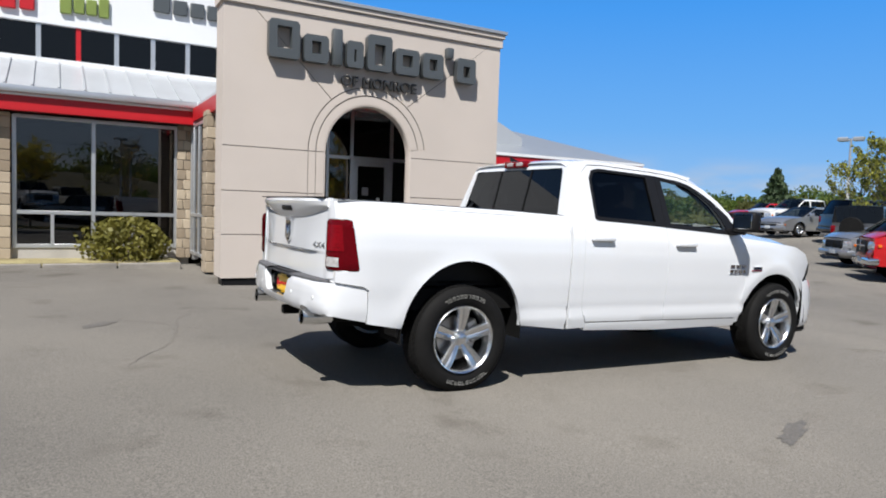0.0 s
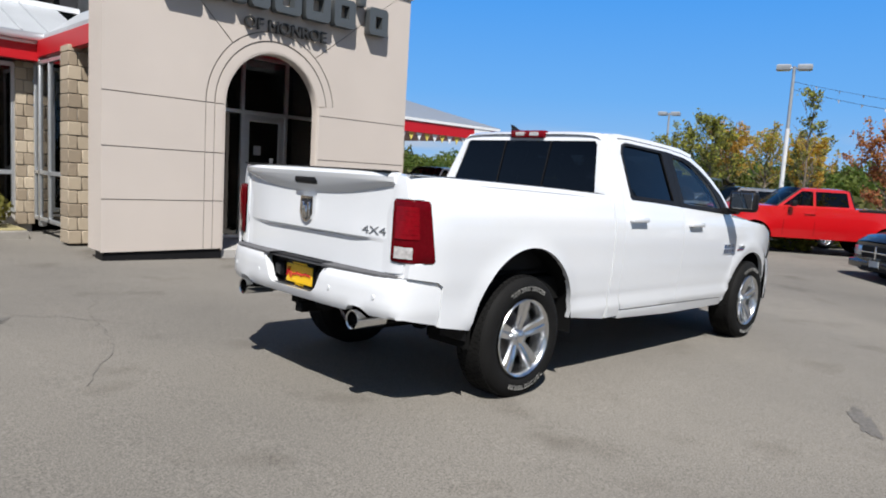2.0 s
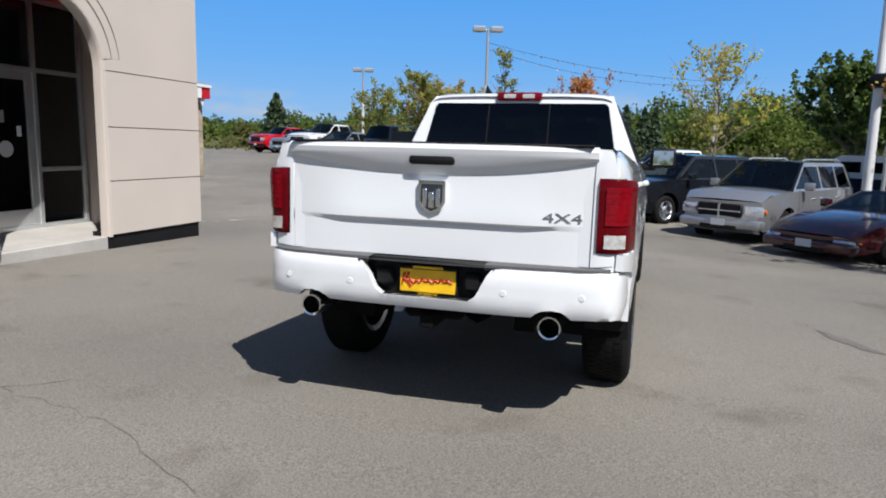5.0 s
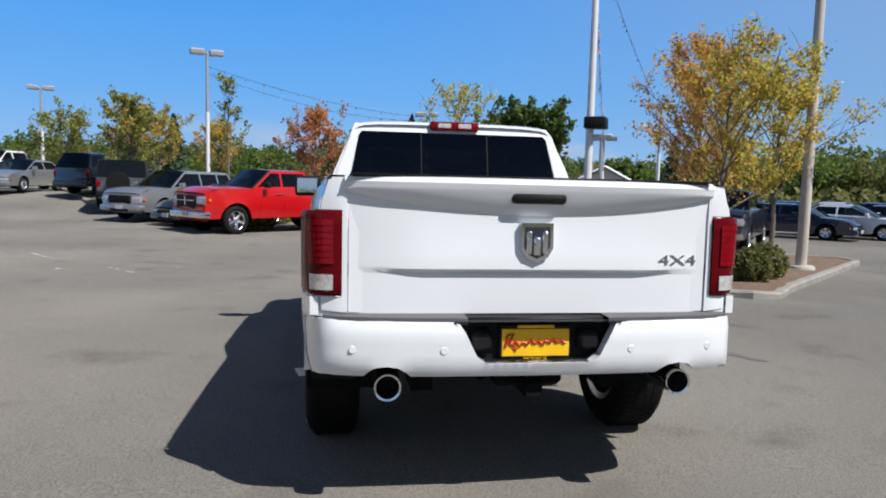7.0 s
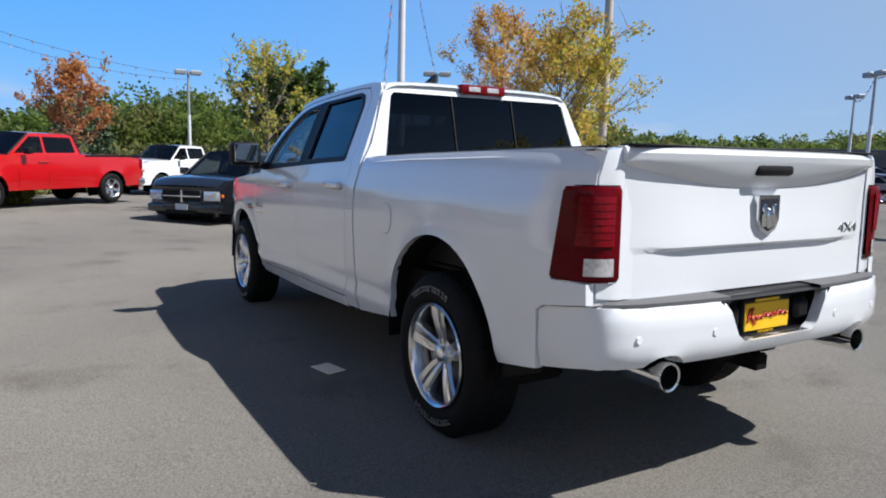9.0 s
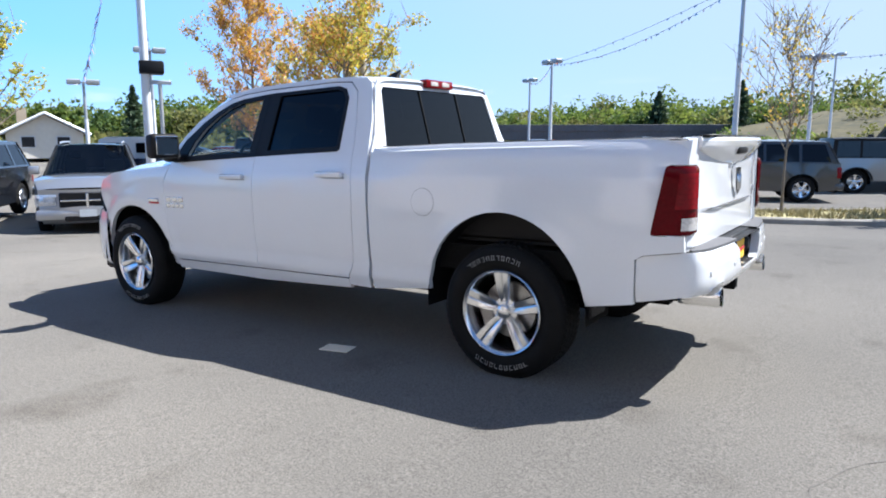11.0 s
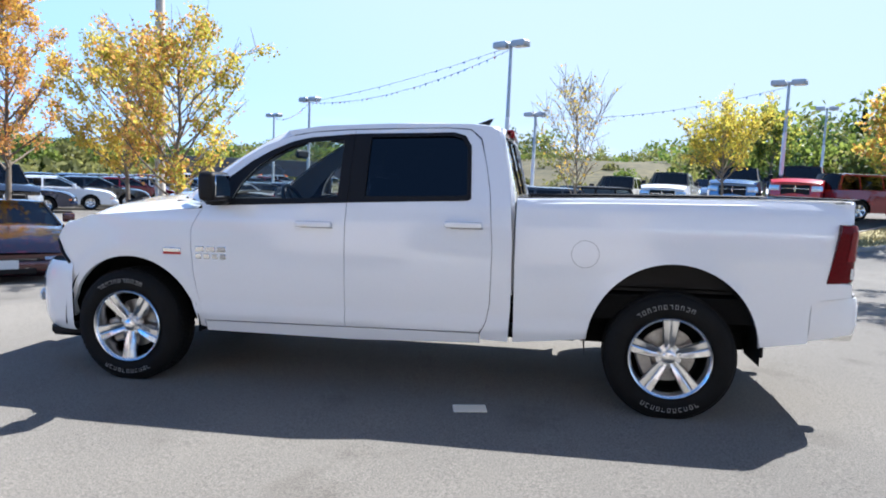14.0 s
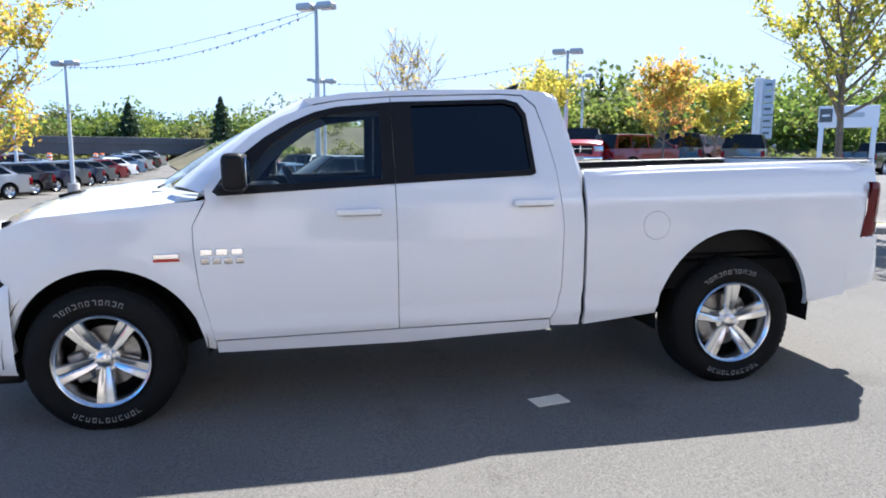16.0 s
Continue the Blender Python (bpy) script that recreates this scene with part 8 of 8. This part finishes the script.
CREST = ((-134, 2.6), (-130, 2.4), (-120, 1.9), (-110, 1.6), (-100, 2.2), (-91, 2.3), (-85, 1.9), (-79, 0.8), (-75, -0.9))


def woods():
    rng = random.Random(77)
    g = np.random.default_rng(77)
    bags = {"green": [], "dark": [], "autumn": [], "light": []}
    az = -180.0
    while az < 180.0:
        seen = -136 < az < 62
        for row in range(3 if seen else 1):
            a = radians(az + rng.uniform(-0.6, 0.6))
            D = (106 if -100 < az < -57 else 70 if az < -99 else 84) + row * 7 + rng.uniform(-3, 3)
            top = 1.45 + D * math.tan(radians(lerp(az, TOPS))) * (0.8, 1.0, 1.15)[row] * rng.uniform(0.6, 1.22)
            x, y = D * math.cos(a), D * math.sin(a)
            z0 = 0.0
            H = top - z0
            W = rng.uniform(0.42, 0.6) * H + 0.9
            kind = rng.random()
            key = "light" if kind < 0.3 else "green" if kind < 0.7 else "dark" if kind < 0.87 else "autumn"
            n = 820 if seen else 160
            lob = np.array([(rng.uniform(-0.5, 0.5) * W, rng.uniform(-0.5, 0.5) * W, rng.uniform(0.2, 0.64), rng.uniform(0.35, 0.6)) for _ in range(8)] + [(0, 0, 0.7, 0.4)])
            pick = lob[np.arange(n) % 9]
            p, cb = g.uniform(0, 6.283, n), g.uniform(-0.8, 1, n)
            sb = np.sqrt(1 - cb * cb)
            rr = pick[:, 3] * W * g.uniform(0.45, 0.95, n)
            zz = np.maximum(z0, z0 + H * pick[:, 2] + H * 0.3 * g.uniform(0.7, 1.05, n) * cb)
            cs = np.stack([x + pick[:, 0] + rr * sb * np.cos(p), y + pick[:, 1] + rr * sb * np.sin(p), zz], axis=1)
            bags[key].append((cs, g.uniform(0.16, 0.32, n) * (0.7 + W * 0.1) * (1 if seen else 1.6)))
        az += 0.85 if seen else 2.0
    for i in range(70):
        az, r = rng.uniform(-130, -79), rng.uniform(60, 92)
        x, y = r * math.cos(radians(az)), r * math.sin(radians(az))
        z = smooth_lerp(r, ((44, -0.3), (88, 1.0)))
        top = ground_z(x, y) * (1 - z) + (1.45 + 88 * math.tan(radians(lerp(az, CREST)))) * z
        n, R = 160, rng.uniform(0.7, 2.0)
        p, cb = g.uniform(0, 6.283, n), g.uniform(-0.2, 1, n)
        sb = np.sqrt(1 - cb * cb)
        rr = R * g.uniform(0.5, 1.05, n)
        cs = np.stack([x + rr * sb * np.cos(p), y + rr * sb * np.sin(p), top + rr * cb * 0.9], axis=1)
        bags["autumn" if i % 2 else "green"].append((cs, g.uniform(0.12, 0.25, n)))
    for i, (key, mt, lab) in enumerate((("green", L_GREEN, "mixed green woods beyond the lot"), ("dark", L_DEEP, "dark green woods beyond the lot"), ("autumn", L_OLIVE, "olive scrub and trees beyond the lot"), ("light", L_SPRING, "bright yellow-green trees at the edge of the woods"))):
        vs, fs = leaf_cloud(np.concatenate([c for c, _ in bags[key]]), np.concatenate([q for _, q in bags[key]]), 300 + i)
        tagged(raw("woods", vs, fs, mt), lab, "woods", kind="stuff")
    n = 26000
    a = g.uniform(-math.pi, math.pi, n)
    D = np.where((a > -1.75) & (a < -0.95), g.uniform(94, 104, n), g.uniform(58, 82, n))
    vs, fs = leaf_cloud(np.stack([D * np.cos(a), D * np.sin(a), g.uniform(0, 1.2, n) ** 2 * 1.4 - 0.2], axis=1), g.uniform(0.2, 0.5, n), 310)
    tagged(raw("undergrowth", vs, fs, L_OLIVE), "olive undergrowth along the edge of the woods", "undergrowth", kind="stuff")


woods()


def hill():
    rows = []
    for r in (40, 48, 56, 64, 72, 80, 88, 96):
        row = []
        for k in range(46):
            az = -134 + 59 * k / 45
            top = 1.45 + 88 * math.tan(radians(lerp(az, CREST)))
            z = smooth_lerp(r, ((44, -0.3), (88, 1.0)))
            x, y = r * math.cos(radians(az)), r * math.sin(radians(az))
            row.append((x, y, (-1.2 if r < 44 else ground_z(x, y) * (1 - z) + top * z + 0.25 * math.sin(x * 0.35) * math.sin(y * 0.27) * z)))
        rows.append(row)
    bm = bmesh.new()
    loft(bm, rows)
    structure(part("hillside", bm, M_HILL, angle=80), "dry brown grassy hillside beyond the lot", "hillside")


hill()


def overpass():
    a, b = Vector((62, -66, 0)), Vector((14, -88, 0))
    m = Matrix.Translation(a) @ Matrix.Rotation(math.atan2(b.y - a.y, b.x - a.x), 4, "Z")
    ln = (b - a).length
    root = thing("overpass", "dark concrete road bridge beyond the lot", "bridge", m)
    part("deck", bm_box(0, -4, 1.1, ln, 4, 2.3, bevel=0.05), M_OVER, root)
    for s in (1, -1):
        part("parapet", bm_box(0, s * 4 - 0.15, 2.25, ln, s * 4 + 0.15, 3.05, bevel=0.03), M_OVER, root)
    for i in range(5):
        for y in (-3, 0, 3):
            bm = bmesh.new()
            lathe(bm, [(0.45, -0.3), (0.45, 1.15)], 14, pose(4 + i * (ln - 8) / 4, y, 0))
            part("pier", bm, M_OVER, root)


overpass()


def house():
    root = thing("house", "cream gabled house with a brown roof and brick chimney", "house", pose(58, -24, 0.0, 0, 0, 158))
    part("wall", bm_box(-5, -2.6, -0.2, 5, 2.6, 1.8), M_CREAMWALL, root)
    bm = bmesh.new()
    vv = loft(bm, [[(x, -3.1, 1.65), (x, 0, 3.3), (x, 3.1, 1.65), (x, 3.1, 1.5), (x, 0, 3.12), (x, -3.1, 1.5)] for x in (-5.5, 5.6)], True)
    bm.faces.new(vv[0])
    bm.faces.new(vv[1])
    rf = part("roof", bm, M_ROOF, root, "brown shingle roof")
    part("chimney", bm_box(1.4, -1.7, 2.2, 2.1, -1.0, 3.7), M_STONE, rf)
    for s in (1, -1):
        bm = bmesh.new()
        vv = loft(bm, [[(s * 4.8, -2.6, 1.7), (s * 4.8, 0, 3.1), (s * 4.8, 2.6, 1.7)], [(s * 5.05, -2.6, 1.7), (s * 5.05, 0, 3.1), (s * 5.05, 2.6, 1.7)]], True)
        bm.faces.new(vv[0])
        bm.faces.new(vv[1])
        part("gable", bm, M_CREAMWALL, root)
        for t_ in (-1, 1):
            bm = bmesh.new()
            tube(bm, [(s * 5.62, t_ * 3.1, 1.62), (s * 5.62, 0, 3.27)], 0.12, 6)
            part("gable_trim", bm, M_WHITE_PANEL, root, "white gable board")
        for y in (-1.2, 1.2):
            w = part("window", bm_box(s * 5.05 - 0.04, y - 0.5, 0.6, s * 5.05 + 0.04, y + 0.5, 1.5), M_ALU, root)
            # near-black panes: the dim rooms behind are painted on
            part("pane", bm_box(s * 5.05 - 0.05, y - 0.43, 0.67, s * 5.05 + 0.05, y + 0.43, 1.43), M_ROOMSHADE, w)


M_CREAMWALL = mat("cream_wall", (0.66, 0.62, 0.54), 0.85, var=0.06)
M_ROOF = mat("brown_shingle", (0.11, 0.075, 0.055), 0.9, var=0.3, scale=3, fine=20)
house()


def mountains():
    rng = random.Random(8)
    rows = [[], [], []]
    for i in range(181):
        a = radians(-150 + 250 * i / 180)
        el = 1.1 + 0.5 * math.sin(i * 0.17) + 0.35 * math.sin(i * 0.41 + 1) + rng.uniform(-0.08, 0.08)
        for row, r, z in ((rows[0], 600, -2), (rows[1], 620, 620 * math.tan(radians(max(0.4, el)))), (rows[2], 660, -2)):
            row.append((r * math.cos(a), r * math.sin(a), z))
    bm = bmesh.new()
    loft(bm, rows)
    # ridge coloured with the haze that lies before it
    structure(part("backdrop", bm, M_HAZEHILL, angle=80), "low hills on the horizon, coloured in haze blue", "hills")


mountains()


def pylon_sign():
    x, y = -31.0, -44.0
    root = thing("pylon_sign", "tall white pylon sign with stacked grey panels", "sign", pose(x, y, ground_z(x, y), 0, 0, 35))
    h = 7.1
    for s in (0, 1):
        part("column", bm_box(-0.2, -0.5 + s * 0.36, -0.1, 0.2, -0.2 + s * 0.36, h, bevel=0.04), M_POLEW, root)
    for i in range(5):
        p = part("panel", bm_box(-0.14, 0.2, h - 1.0 - i * 0.92, 0.14, 0.95, h - 0.15 - i * 0.92, bevel=0.03), M_CAP, root)
        part("writing_bar", bm_box(-0.15, 0.32, h - 0.66 - i * 0.92, 0.15, 0.82, h - 0.48 - i * 0.92), M_LETTER, p)
    part("base", bm_box(-0.6, -1.0, -0.1, 0.6, 0.6, 0.35, bevel=0.05), M_CONC, root)


pylon_sign()


def road_sign():
    x, y = -20.0, -21.8
    z = ground_z(x, y)
    root = thing("direction_sign", "white direction sign with a dark arrow square", "sign", pose(x, y, z, 0, 0, 50))
    part("board", bm_box(-0.06, -1.15, 3.65 - z - 0.95, 0.06, 1.15, 3.65 - z, bevel=0.02), M_WHITE_PANEL, root)
    part("arrow_square", bm_box(0.05, -1.1, 3.65 - z - 0.7, 0.085, -0.6, 3.65 - z - 0.12, bevel=0.005), M_LETTER, root)
    part("arrow", bm_box(0.08, -1.0, 3.65 - z - 0.46, 0.1, -0.7, 3.65 - z - 0.37), M_WHITE_PANEL, root)
    part("writing_bar", bm_box(0.05, -0.4, 3.65 - z - 0.5, 0.075, 0.6, 3.65 - z - 0.3), M_CAP, root)
    for s in (1, -1):
        part("leg", bm_box(-0.1, s * 1.0 - 0.1, -0.1, 0.1, s * 1.0 + 0.1, 3.65 - z - 0.9, bevel=0.02), M_WHITE_PANEL, root)


road_sign()


M_ORANGE = mat("safety_orange", (0.75, 0.16, 0.03), 0.6, var=0.1)
for i in range(9):
    x, y = 20 + i * 2.3 + (i % 3) * 0.7, -72 - (i % 4) * 1.3 + i * 0.5
    root = thing("traffic_barrel", "orange traffic barrel with white bands", "traffic barrel", pose(x, y, ground_z(x, y)), "traffic barrels")
    bm = bmesh.new()
    lathe(bm, [(0.32, 0), (0.3, 0.1), (0.25, 0.12), (0.22, 1.0), (0.12, 1.05)], 14)
    part("barrel", bm, M_ORANGE, root)
    for z in (0.4, 0.75):
        bm = bmesh.new()
        lathe(bm, [(0.25, z), (0.245, z + 0.14)], 14, close=False)
        part("band", bm, M_WHITE_PANEL, root)
